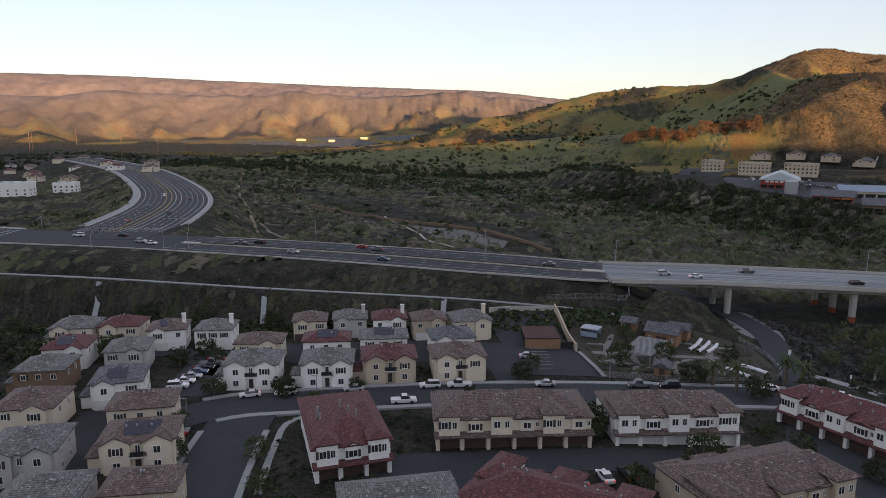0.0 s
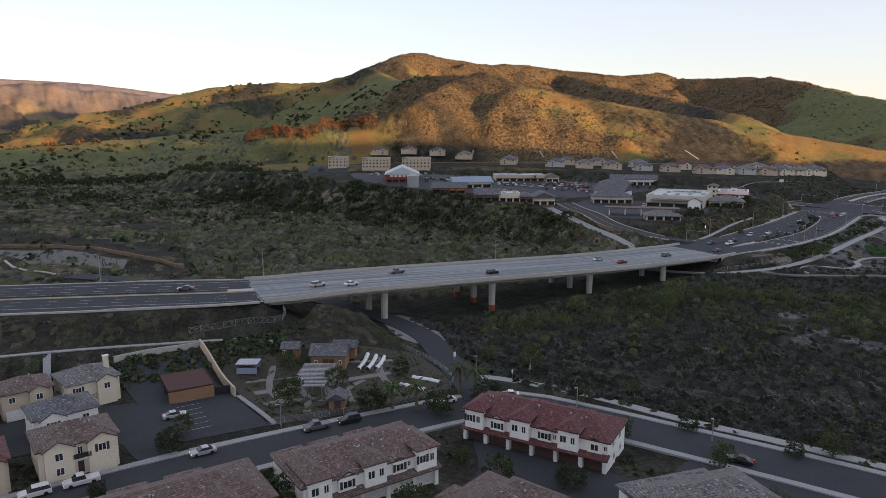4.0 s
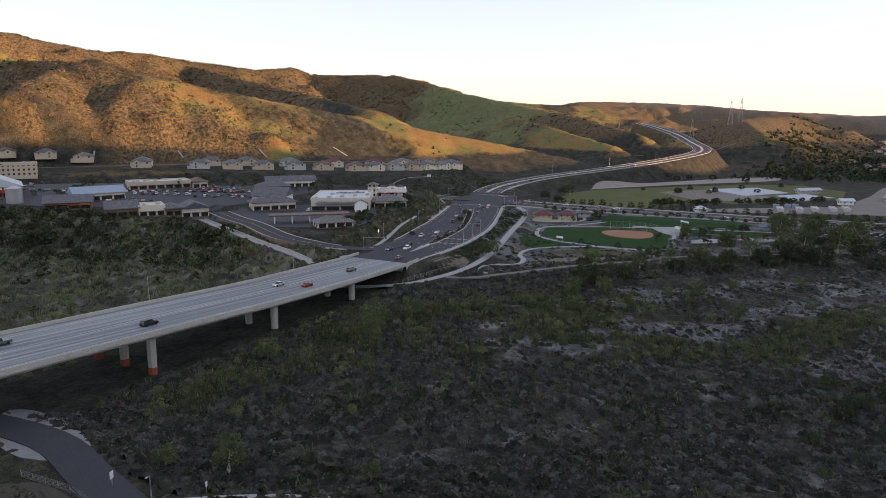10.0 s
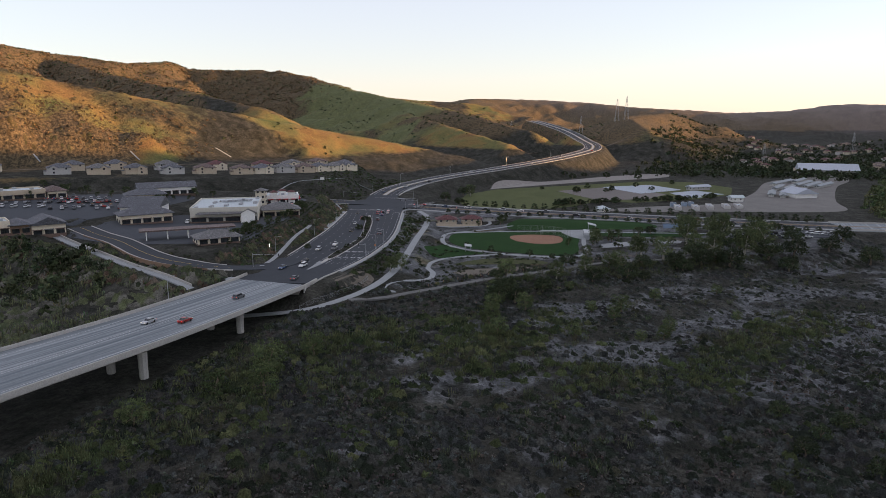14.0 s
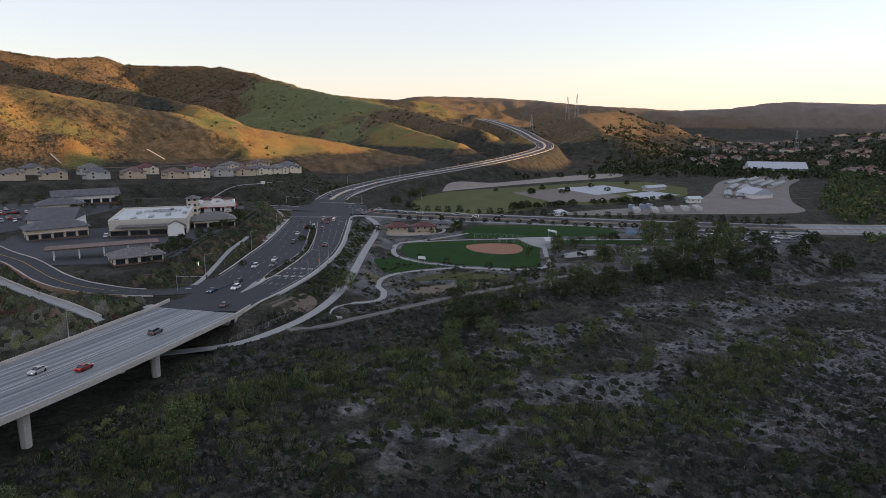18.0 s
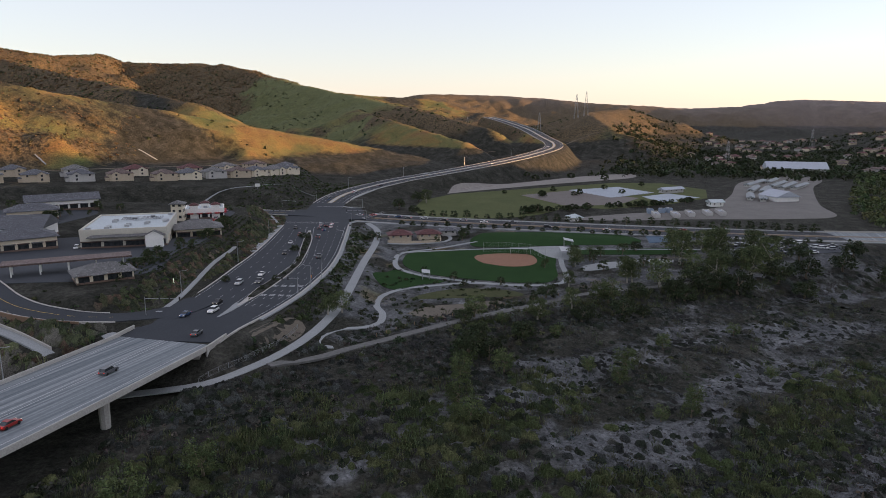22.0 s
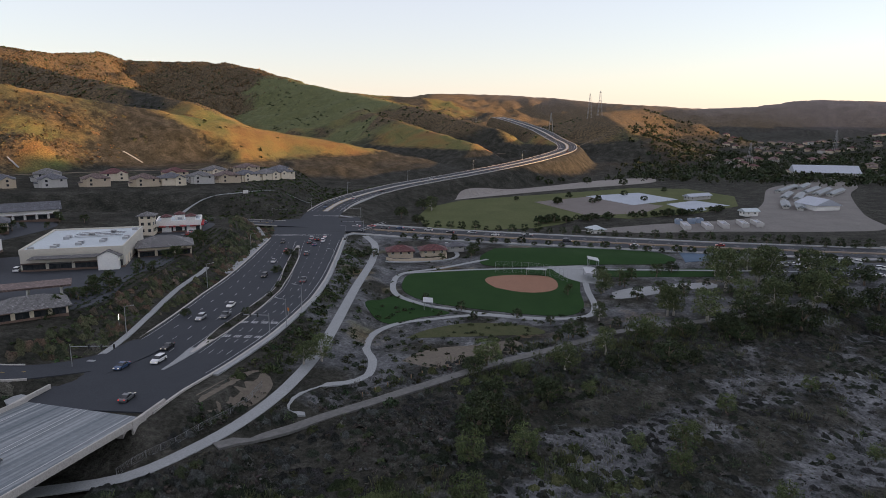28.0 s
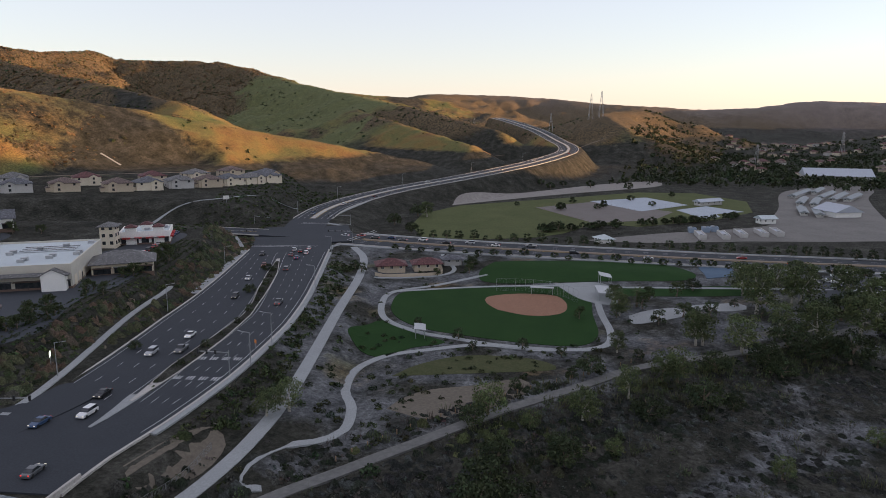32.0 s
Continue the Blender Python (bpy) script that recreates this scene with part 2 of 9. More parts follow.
def along(points, step=4.0):
    """A smooth line through control points (any number of coordinates), in even steps."""
    p = np.array(points, float)
    q = np.vstack([2 * p[0] - p[1], p, 2 * p[-1] - p[-2]])
    out = []
    for i in range(1, len(q) - 2):
        n = max(2, int(np.linalg.norm(q[i + 1][:2] - q[i][:2]) / step))
        u = (np.arange(n) / n)[:, None]
        a, b, c, d = q[i - 1], q[i], q[i + 1], q[i + 2]
        out.append(0.5 * (2 * b + (c - a) * u + (2 * a - 5 * b + 4 * c - d) * u ** 2 + (3 * b - a - 3 * c + d) * u ** 3))
    out.append(p[-1][None, :])
    return np.vstack(out)


def normals2(line):
    d = np.gradient(line[:, :2], axis=0)
    d /= np.linalg.norm(d, axis=1)[:, None]
    return np.stack([-d[:, 1], d[:, 0]], 1)


def sstep(x):
    x = np.clip(x, 0, 1)
    return x * x * (3 - 2 * x)


def seg_dist(X, Y, line):
    """Distance to a polyline, and the line's third and further coordinates at the nearest point."""
    best = np.full(X.shape, 1e9)
    val = np.zeros(X.shape + (line.shape[1] - 2,))
    for a, b in zip(line[:-1], line[1:]):
        dx, dy = b[0] - a[0], b[1] - a[1]
        u = np.clip(((X - a[0]) * dx + (Y - a[1]) * dy) / max(dx * dx + dy * dy, 1e-9), 0, 1)
        d = np.hypot(X - a[0] - u * dx, Y - a[1] - u * dy)
        k = d < best
        best = np.where(k, d, best)
        for j in range(line.shape[1] - 2):
            val[..., j] = np.where(k, a[2 + j] + u * (b[2 + j] - a[2 + j]), val[..., j])
    return best, val


def poly_dist(X, Y, poly):
    """Signed distance to a polygon, negative inside."""
    p = np.array(poly, float)
    d = np.full(X.shape, 1e9)
    inside = np.zeros(X.shape, bool)
    for a, b in zip(p, np.roll(p, -1, 0)):
        dx, dy = b - a
        u = np.clip(((X - a[0]) * dx + (Y - a[1]) * dy) / (dx * dx + dy * dy), 0, 1)
        d = np.minimum(d, np.hypot(X - a[0] - u * dx, Y - a[1] - u * dy))
        cross = ((a[1] > Y) != (b[1] > Y)) & (X < dx * (Y - a[1]) / (dy if dy else 1e-9) + a[0])
        inside ^= cross
    return np.where(inside, -d, d)


def wave(X, Y, s, seed=0.0):
    """Cheap rolling relief of wavelength s, about -1 to 1."""
    a = np.sin(X / s * 5.1 + 1.7 * np.sin(Y / s * 3.3 + seed) + seed * 2.1)
    b = np.sin(Y / s * 4.7 + 1.9 * np.sin(X / s * 2.9 + seed * 1.3) + seed)
    c = np.sin((X + Y) / s * 7.3 + 1.3 * np.sin((X - Y) / s * 5.9 + seed))
    return (a + b + 0.6 * c) / 2.6


# ---- plan: roads (x, y, z), metres ----
ROAD_WEST = [(-640, 330, 19), (-420, 325, 18.5), (-250, 312, 18), (-190, 301, 17.6), (-120, 288, 17.2), (-40, 265, 16.9), (20, 243, 16.6), (55, 231, 16.2)]
BRIDGE = [(55, 231, 16.2), (90, 234, 14.6), (145, 236, 11.8), (200, 237, 9.2), (262, 240, 7.4)]
ROAD_EAST = [(262, 240, 7.4), (276, 243, 7.1), (300, 246.3, 6.7), (333, 253.7, 6.2), (388, 270.5, 5.3), (455, 297, 3.9), (490, 312, 3.1), (520, 326, 2.8)]
ROAD_HILL = [(520, 326, 2.8), (575, 346, 3.5), (630, 354, 5), (700, 342, 8), (790, 305, 12.5), (900, 272, 17), (1010, 256, 20.5), (1070, 256, 22.5), (1115, 265, 26), (1155, 284, 30.5),
             (1260, 332, 42), (1420, 409, 53), (1560, 470, 58)]
CROSS_SOUTH = [(520, 326, 2.8), (521, 250, 1.6), (530, 160, 0.5), (545, 70, -1), (575, -40, -3), (640, -200, -4)]
CROSS_NORTH = [(520, 326, 2.8), (506, 370, 5), (470, 430, 10), (405, 490, 14), (330, 545, 16), (240, 600, 18), (150, 680, 20)]
SIDE_ROAD = [(-150, 292, 17.4), (-152, 345, 17.2), (-176, 450, 17.0), (-228, 570, 18), (-330, 740, 22), (-470, 900, 26)]
STREET = [(-62, 128, 5.6), (-46, 140, 5.5), (-30, 143.5, 5.5), (-2, 147.5, 5.4), (30, 149.5, 5.0), (60, 150, 4.2), (78, 150, 3.6), (90, 146, 3.4), (98, 133, 3.4), (107, 115, 3.4), (119, 90, 3.4), (134, 55, 3.4), (150, 10, 3.4)]
LANE = [(-41, 140, 5.5), (-41, 128, 5.5), (-40, 110, 5.6), (-37, 85, 5.8), (-30, 40, 6)]
TRAIL = [(84, 152, 3.6), (87, 162, 3.8), (92, 182, 3.6), (97, 205, 3.4), (92, 232, 4.2), (80, 256, 5.5), (52, 292, 6.5), (10, 330, 7)]

MESA_DRIVE = [(287, 259, 6.8), (281, 263, 7.3), (272, 267.5, 8.8), (264.5, 276, 10.6), (262.5, 290, 12.0), (267, 305, 12.6), (276, 322, 12.8), (285, 339, 12.9), (293, 360, 13.1), (304, 384, 13.6)]
MESA_PATH = [(285, 380, 12.9), (272, 352, 12.5), (262, 325, 11.5), (254, 300, 10), (249, 280, 8.8), (246, 266, 6.8), (241, 252, 3.4), (236, 240, 1.6)]
SLOPE_WALK = [(286, 262.5, 6.9), (297, 265.5, 7.0), (310, 270.5, 7.1), (324, 276.6, 7.3), (352, 288.8, 7.6), (377, 297.5, 7.6), (386, 301.5, 7.4)]

FIREBREAK = [(330, 690, 0), (400, 640, 0), (460, 600, 0), (520, 562, 0), (590, 522, 0), (650, 488, 0), (720, 462, 0)]

# the arterial road and its bridge follow one smooth line
THROUGH = along(ROAD_WEST + BRIDGE[1:], 4)
JOINT = int(np.argmin(np.abs(THROUGH[:, 0] - 55)))
W, B = THROUGH[:JOINT + 1], THROUGH[JOINT:]

# ---- plan: pads ----
HOUSING = [(-240, 186), (-120, 196), (-60, 199), (0, 196), (45, 196), (84, 196), (88, 165), (96, 150), (110, 126), (130, 88), (170, 0), (200, -120), (-240, -160)]
MESA = [(262, 262), (300, 268), (352, 284), (412, 302), (455, 322), (486, 345), (560, 372), (690, 440), (690, 520), (560, 545), (420, 650), (200, 760), (120, 690), (170, 560), (205, 470), (232, 420),
        (252, 372), (262, 330), (256, 290)]
MAINPATH = [(214, 262, 1.2), (232, 246, 1.2), (241, 232, 1.4), (249, 218.5, 2.4), (262, 212.8, 2.9), (279, 210.3, 3.1), (300, 211.4, 3.6), (329, 218, 3.8), (391, 238, 2.6), (443, 254, 1.8), (478, 268, 1.8), (499, 283, 2.2)]
BENCH = [(-165, 232, 15.6), (-113, 224, 15.2), (-56, 213.5, 14.3), (0.6, 212.3, 11.6), (30, 210, 9.8), (51, 208, 8.5), (59, 209, 8.6)]
PARK = [(392, 250), (345, 222), (300, 206), (318, 190), (350, 172), (366, 152), (384, 140), (420, 90), (470, 20), (536, 20), (512, 150), (502, 270), (470, 284), (430, 268)]
FARM = [(560, 300), (640, 330), (720, 310), (800, 270), (900, 240), (1000, 200), (1050, 60), (1000, -100), (700, -160), (600, -60), (570, 60), (552, 180)]

# ---- plan: hill crests (x, y, z, half width) ----
CRESTS = [
    [(150, 1500, 90, 260), (326, 1510, 136, 250), (453, 1476, 148, 220), (527, 1398, 148, 200), (608, 1363, 178, 190), (716, 1366, 214, 200), (867, 1393, 198, 220), (1006, 1419, 204, 230),
     (1157, 1429, 198, 240), (1350, 1387, 186, 240), (1510, 1418, 203, 200), (1570, 1375, 184, 220), (1653, 1180, 182, 260), (1642, 1011, 144, 240), (1704, 898, 112, 240), (1900, 740, 98, 260)],
    [(608, 1363, 178, 170), (560, 1150, 140, 180), (500, 960, 130, 180), (497, 799, 124, 190), (560, 700, 100, 150), (640, 640, 82, 120), (740, 570, 62, 100), (830, 490, 42, 85), (880, 420, 26, 70)],
    [(497, 820, 124, 170), (400, 740, 96, 130), (330, 690, 72, 110)],
    [(867, 1393, 190, 170), (800, 1150, 150, 150), (720, 950, 115, 140), (690, 780, 85, 110)],
    [(1157, 1429, 190, 180), (1080, 1150, 140, 160), (980, 900, 105, 150), (930, 720, 75, 120)],
    [(1642, 1100, 165, 240), (1480, 880, 125, 190), (1340, 660, 92, 160), (1220, 480, 68, 120), (1150, 370, 48, 70)],
    [(1340, 660, 90, 120), (1230, 620, 70, 100), (1090, 480, 52, 80), (1010, 370, 34, 60)],
    [(1230, 190, 45, 90), (1330, 230, 66, 110), (1500, 260, 72, 140), (1750, 200, 80, 180)],
    [(-250, 980, 20, 170), (-100, 960, 29, 150), (60, 990, 40, 150), (180, 960, 50, 140), (260, 800, 56, 120), (300, 700, 54, 90)],
    [(-900, 1900, 26, 300), (-500, 2100, 30, 350), (100, 2300, 52, 300), (500, 2350, 90, 300), (900, 2400, 120, 300)],
    [(-2100, 2300, 150, 330), (-1500, 2560, 178, 330), (-1150, 2760, 196, 260), (-900, 2870, 190, 240), (-620, 2900, 206, 230), (-350, 2960, 200, 230), (0, 2980, 214, 240), (180, 3040, 196, 220), (400, 3000, 186, 220), (700, 3000, 160, 240)],
    [(-2900, 3300, 330, 700), (-2000, 3900, 350, 700), (-1200, 4150, 330, 650), (-300, 4250, 300, 600), (250, 4300, 285, 600), (700, 4300, 240, 500), (1200, 4300, 200, 500)],
    [(1900, 740, 98, 260), (2500, 900, 125, 350), (2800, 620, 120, 350), (2750, 300, 98, 350), (2900, 60, 92, 350), (2900, -150, 100, 300), (2950, -330, 122, 260), (2900, -700, 112, 350), (2600, -1200, 115, 350)],
    # the ridge that keeps the evening sun off the valley
    [(1860, -330, 34, 180), (1490, -430, 50, 220), (1290, -520, 62, 240), (1200, -558, 90, 240), (1110, -605, 124, 250), (946, -683, 161, 260), (560, -860, 182, 260), (300, -985, 212, 260), (-420, -1313, 240, 300), (-1500, -1800, 300, 400)],
]


def ridge_height(X, Y):
    hill = np.zeros(X.shape)
    for crest in CRESTS:
        line = along(crest, 60)
        d, v = seg_dist(X, Y, line)
        w = v[..., 1] * (1 + 0.25 * wave(X, Y, 420, 2.0))
        gully = wave(X, Y, 150, 5.0) * 0.13 + wave(X, Y, 62, 1.0) * 0.075 + wave(X, Y, 27, 3.0) * 0.02 - 0.16 * np.abs(wave(X, Y, 240, 7.0)) - 0.10 * np.abs(wave(X, Y, 110, 2.0))
        body = np.exp(-(np.abs(d / w)) ** 1.6) * np.where((Y > 2300) & (v[..., 1] < 450), 1 + 0.07 * wave(X, Y, 520, 3.0) + 0.03 * wave(X, Y, 210, 1.0), 1.0)
        hill = np.maximum(hill, v[..., 0] * body * (1 + gully * np.where(v[..., 1] > 450, 0.5, np.where(Y > 2200, 1.15, 1.0)) * np.clip(d / w, 0, 1) * 1.6))
    return hill


def carve(H, X, Y, line, half, soft, drop=0.3):
    l = along(line, 8)
    near = (X > l[:, 0].min() - half - soft) & (X < l[:, 0].max() + half + soft) & (Y > l[:, 1].min() - half - soft) & (Y < l[:, 1].max() + half + soft)
    d, v = seg_dist(X[near], Y[near], l)
    w = 1 - sstep((d - half) / soft)
    H[near] = H[near] * (1 - w) + (v[..., 0] - drop) * w


def terrain(X, Y):
    X, Y = np.asarray(X, float), np.asarray(Y, float)
    floor = 1.0 - 8.0 * sstep((215 - Y) / 190) * sstep((X - 90) / 90) + 9 * sstep((Y - 260) / 500)
    floor = floor + 1.1 * wave(X, Y, 60, 3.0) + 0.5 * wave(X, Y, 23, 7.0)
    hill = ridge_height(X, Y)
    H = np.maximum(floor, 0) * 0 + floor + np.maximum(hill - 6, 0)
    w = 1 - sstep((poly_dist(X, Y, FARM) - 0) / 60)
    H = H * (1 - w) + (-2.5) * w
    mz = 12.8 + 7.2 * sstep((Y - 335) / 120) + 6 * sstep((Y - 420) / 160)
    w = 1 - sstep((poly_dist(X, Y, MESA) + 2) / 34)
    H = np.where(w > 0, np.maximum(H * (1 - w) + mz * w, np.where(w > 0.98, mz, -99)), H)
    w = 1 - sstep((poly_dist(X, Y, PARK) + 4) / 30)
    pz = -0.4 + 1.8 * sstep((X - 455) / 45) + 2.2 * sstep((352 - X) / 40) - 1.2 * sstep((150 - Y) / 100)
    H = H * (1 - w) + pz * w
    w = 1 - sstep((poly_dist(X, Y, HOUSING) + 1) / 26)
    hz = 5.5 - 2.2 * sstep((X - 20) / 65)
    H = H * (1 - w) + hz * w
    carve(H, X, Y, ROAD_WEST, 19, 30)
    carve(H, X, Y, BENCH, 2.5, 7, 0.1)
    carve(H, X, Y, SIDE_ROAD, 24, 40)
    carve(H, X, Y, ROAD_EAST, 22, 18)
    carve(H, X, Y, CROSS_NORTH, 12, 25)
    carve(H, X, Y, CROSS_SOUTH, 18, 25)
    carve(H, X, Y, ROAD_HILL, 14, 26)
    carve(H, X, Y, MAINPATH, 2.5, 9, 0.1)
    carve(H, X, Y, SLOPE_WALK, 1.8, 5, 0.1)
    carve(H, X, Y, MESA_DRIVE, 6, 5, 0.15)
    carve(H, X, Y, MESA_PATH[:-2], 3.2, 3, 0.25)
    # the cut under the bridge, with slopes up to both abutments
    bl = along(BRIDGE, 8)
    d, v = seg_dist(X, Y, bl)
    lim = v[..., 0] - 2.9 - 0.55 * np.clip(np.minimum(X - 58, 258 - X), 0, 99)
    lim = np.maximum(lim, 0.6 + 0.4 * wave(X, Y, 30, 2.0))
    under = (d < 19) & (X > 57) & (X < 259)
    H = np.where(under, np.minimum(H, lim), H)
    carve(H, X, Y, STREET, 7, 6)
    carve(H, X, Y, LANE, 7, 5)
    carve(H, X, Y, TRAIL, 5, 10)
    return H


def height(x, y):
    return float(terrain(np.array([x]), np.array([y]))[0])


# ---- ground: one sheet to the horizon ----
def spread(centre, n, a, k):
    return centre + a * np.sinh(np.linspace(-k, k, n))


gx, gy = spread(200, 600, 230, 3.78), spread(230, 600, 230, 3.78)
GX, GY = np.meshgrid(gx, gy)
GH = terrain(GX, GY)


def ground_at(x, y):
    """Height of the ground sheet, by its own grid."""
    x, y = np.asarray(x, float), np.asarray(y, float)
    i = np.clip(np.searchsorted(gx, x) - 1, 0, len(gx) - 2)
    j = np.clip(np.searchsorted(gy, y) - 1, 0, len(gy) - 2)
    u, v = (x - gx[i]) / (gx[i + 1] - gx[i]), (y - gy[j]) / (gy[j + 1] - gy[j])
    return (GH[j, i] * (1 - u) + GH[j, i + 1] * u) * (1 - v) + (GH[j + 1, i] * (1 - u) + GH[j + 1, i + 1] * u) * v


SPUR = np.array([(560, 690, 0), (640, 625, 0), (700, 560, 0), (770, 490, 0), (880, 425, 0)], float)
BRUSHY = ((487, 742, 90), (516, 690, 70), (489, 633, 60), (435, 666, 60), (600, 590, 40), (560, 640, 60), (423, 859, 80), (446, 745, 60), (620, 720, 60), (560, 820, 90), (700, 700, 50),
          (716, 1366, 85), (820, 1350, 80), (1040, 1094, 130), (1100, 1278, 150), (1000, 1380, 130), (1300, 1330, 150), (1455, 1372, 130), (1540, 1296, 150), (1611, 1202, 150), (1650, 1050, 130),
          (1250, 1150, 150), (1480, 1150, 110), (1380, 1050, 80), (1150, 950, 110), (930, 900, 80), (860, 720, 60), (1000, 740, 60), (1120, 700, 70), (1200, 560, 60), (880, 1080, 70), (780, 860, 50))
MEADOWS = ((560, 1150, 80), (500, 1010, 80), (480, 1200, 100), (370, 1260, 120), (-99, 914, 130), (-230, 960, 120), (84, 880, 110), (40, 800, 60), (178, 850, 90), (250, 880, 90), (344, 900, 110), (300, 1050, 130), (400, 1080, 110), (430, 960, 90), (1472, 1000, 130), (1481, 880, 140), (1379, 740, 130),
           (1300, 650, 110), (1352, 860, 100), (1230, 760, 80), (1560, 860, 120), (1130, 580, 60), (1060, 620, 60))


def chaparral_mask(X, Y, H):
    m = sum(np.exp(-((X - a) ** 2 + (Y - b) ** 2) / (r * r)) for a, b, r in BRUSHY)
    m = np.clip(m, 0, 1.1) * (0.62 + 0.33 * sstep((Y - 880) / 120)) + (0.36 * wave(X, Y, 120, 2.5) + 0.34 * wave(X, Y, 47, 6.5)) * np.clip(m * 2, 0, 1)
    east = sstep((X - 1120 + (Y - 300) * 0.35) / 120) * (Y < 560) * 0.85 + sstep((X - 1800) / 200) * 0.8
    m = np.maximum(m, east * (0.85 + 0.25 * wave(X, Y, 120, 3.0)))
    m = m * (1 - 0.93 * np.exp(-(seg_dist(X, Y, SPUR)[0] / 55) ** 2))
    return np.clip(m, 0, 1) * sstep((H - 14) / 14)


def meadow_mask(X, Y, H):
    m = sum(np.exp(-((X - a) ** 2 + (Y - b) ** 2) / (r * r)) for a, b, r in MEADOWS)
    return np.clip(m * 1.1 + 0.25 * wave(X, Y, 90, 4.0) * (m > 0.15) - 0.1, 0, 1) * sstep((H - 9) / 7)


def build_ground():
    n = len(gx)
    co = np.stack([GX, GY, GH], -1).reshape(-1, 3)
    a = (np.arange(n - 1)[None, :] + n * np.arange(n - 1)[:, None]).reshape(-1)
    faces = np.stack([a, a + 1, a + n + 1, a + n], 1)
    me = bpy.data.meshes.new("ground")
    me.vertices.add(len(co))
    me.vertices.foreach_set("co", co.reshape(-1))
    me.loops.add(faces.size)
    me.loops.foreach_set("vertex_index", faces.reshape(-1).astype(np.int32))
    me.polygons.add(len(faces))
    me.polygons.foreach_set("loop_start", (np.arange(len(faces)) * 4).astype(np.int32))
    me.update(calc_edges=True)
    me.polygons.foreach_set("use_smooth", np.ones(len(faces), bool))
    flow = along([(236, 156, 0), (257, 138, 0), (278, 122, 0), (300, 104, 0), (322, 91, 0), (350, 72, 0), (384, 45, 0), (420, 8, 0), (470, -70, 0)], 20)
    d, _ = seg_dist(GX, GY, flow)
    u, v = 0.72 * GX - 0.69 * GY, 0.69 * GX + 0.72 * GY
    streak = 0.55 + 0.55 * wave(u * 0.3, v, 26, 4.0) + 0.35 * wave(u * 0.5, v, 11, 2.0)
    sand = np.clip(streak - 0.12, 0, 1) * (1 - sstep((d - 26) / 30)) * 1.05
    d2, _ = seg_dist(GX, GY, np.array([(262, 66, 0), (290, 52, 0), (318, 32, 0), (340, 4, 0), (350, -60, 0)], float))
    sand = np.maximum(sand, (1 - sstep((d2 - 14) / 16)) * 0.95)
    sand = np.maximum(sand, 0.6 * np.clip(wave(GX, GY, 34, 6.0), 0, 1) * (GX > 110) * (GX < 420) * (GY < 215) * (GH < 3))
    near = sstep((GX - 135) / 20) * (1 - sstep((GX - 300) / 20)) * (1 - sstep((GY - 128) / 14))
    sand = np.maximum(sand, near * np.clip(0.20 + 0.5 * wave(GX, GY, 21, 6.0) + 0.3 * wave(GX, GY, 9, 2.0), 0, 0.9))
    for a, b, half in (((-620, 2040), (-150, 2100), 150),):
        d3, _ = seg_dist(GX, GY, np.array([(*a, 0), (*b, 0)], float))
        quarry = (1 - sstep((d3 - half) / 60)) * 0.9
        far_bare = quarry if half == 150 else np.maximum(far_bare, quarry)
    bank = (1 - sstep((poly_dist(GX, GY, PARK) - 6) / 12)) * (0.54 + 0.4 * wave(GX, GY, 30, 8.0))
    sand = np.maximum(np.maximum(sand * (GH < 1.0), np.clip(bank, 0, 1)), far_bare)
    grass = sstep((GH - 16) / 14) * np.clip(0.62 + 0.75 * wave(GX, GY, 190, 9.0), 0, 1)
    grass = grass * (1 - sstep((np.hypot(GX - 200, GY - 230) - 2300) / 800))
    lawn = sstep((np.hypot(GX - 200, GY - 230) - 2300) / 700) * 0.9   # dry far slopes, with distance haze put into their colour
    farm = (1 - sstep((poly_dist(GX, GY, FARM) + 10) / 20)) * 0.2
    farm = np.maximum(farm, (1 - sstep((poly_dist(GX, GY, PARK) + 4) / 8)) * (0.22 + 0.25 * wave(GX, GY, 40, 3.0)))
    grass = np.maximum(grass, farm)
    # second sheet of covers: red-brown chaparral, green meadow
    chap = chaparral_mask(GX, GY, GH)
    green = meadow_mask(GX, GY, GH)
    grass = np.maximum(grass * (1 - 0.6 * chap), green * 0.95)
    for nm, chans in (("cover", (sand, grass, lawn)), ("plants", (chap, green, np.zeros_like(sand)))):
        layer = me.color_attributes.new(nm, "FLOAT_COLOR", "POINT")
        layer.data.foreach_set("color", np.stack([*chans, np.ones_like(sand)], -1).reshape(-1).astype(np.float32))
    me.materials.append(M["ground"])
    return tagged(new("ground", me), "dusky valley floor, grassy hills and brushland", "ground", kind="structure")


ground = build_ground()


def ribbon(name, line, left, right, lift, material, parent=None, thick=0.25, label="", step=4.0):
    """A strip along a line (x, y, z) from left to right of it (metres to the left are positive), with a side skirt."""
    l = along(line, step) if not isinstance(line, np.ndarray) else line
    n = normals2(l)
    k = len(l)
    lf = np.broadcast_to(left, (k,))[:, None]
    rt = np.broadcast_to(right, (k,))[:, None]
    zz = l[:, 2:3] + lift
    v = np.vstack([np.hstack([l[:, :2] + n * lf, zz]), np.hstack([l[:, :2] + n * rt, zz]),
                   np.hstack([l[:, :2] + n * lf, zz - thick]), np.hstack([l[:, :2] + n * rt, zz - thick])])
    f = []
    for i in range(k - 1):
        f += [(i, k + i, k + i + 1, i + 1), (i + 1, 2 * k + i + 1, 2 * k + i, i), (k + i, 3 * k + i, 3 * k + i + 1, k + i + 1)]
    f += [(0, 2 * k, 3 * k, k), (k - 1, 2 * k - 1, 4 * k - 1, 3 * k - 1)]
    return part(name, (v.tolist(), f), material, parent, label)


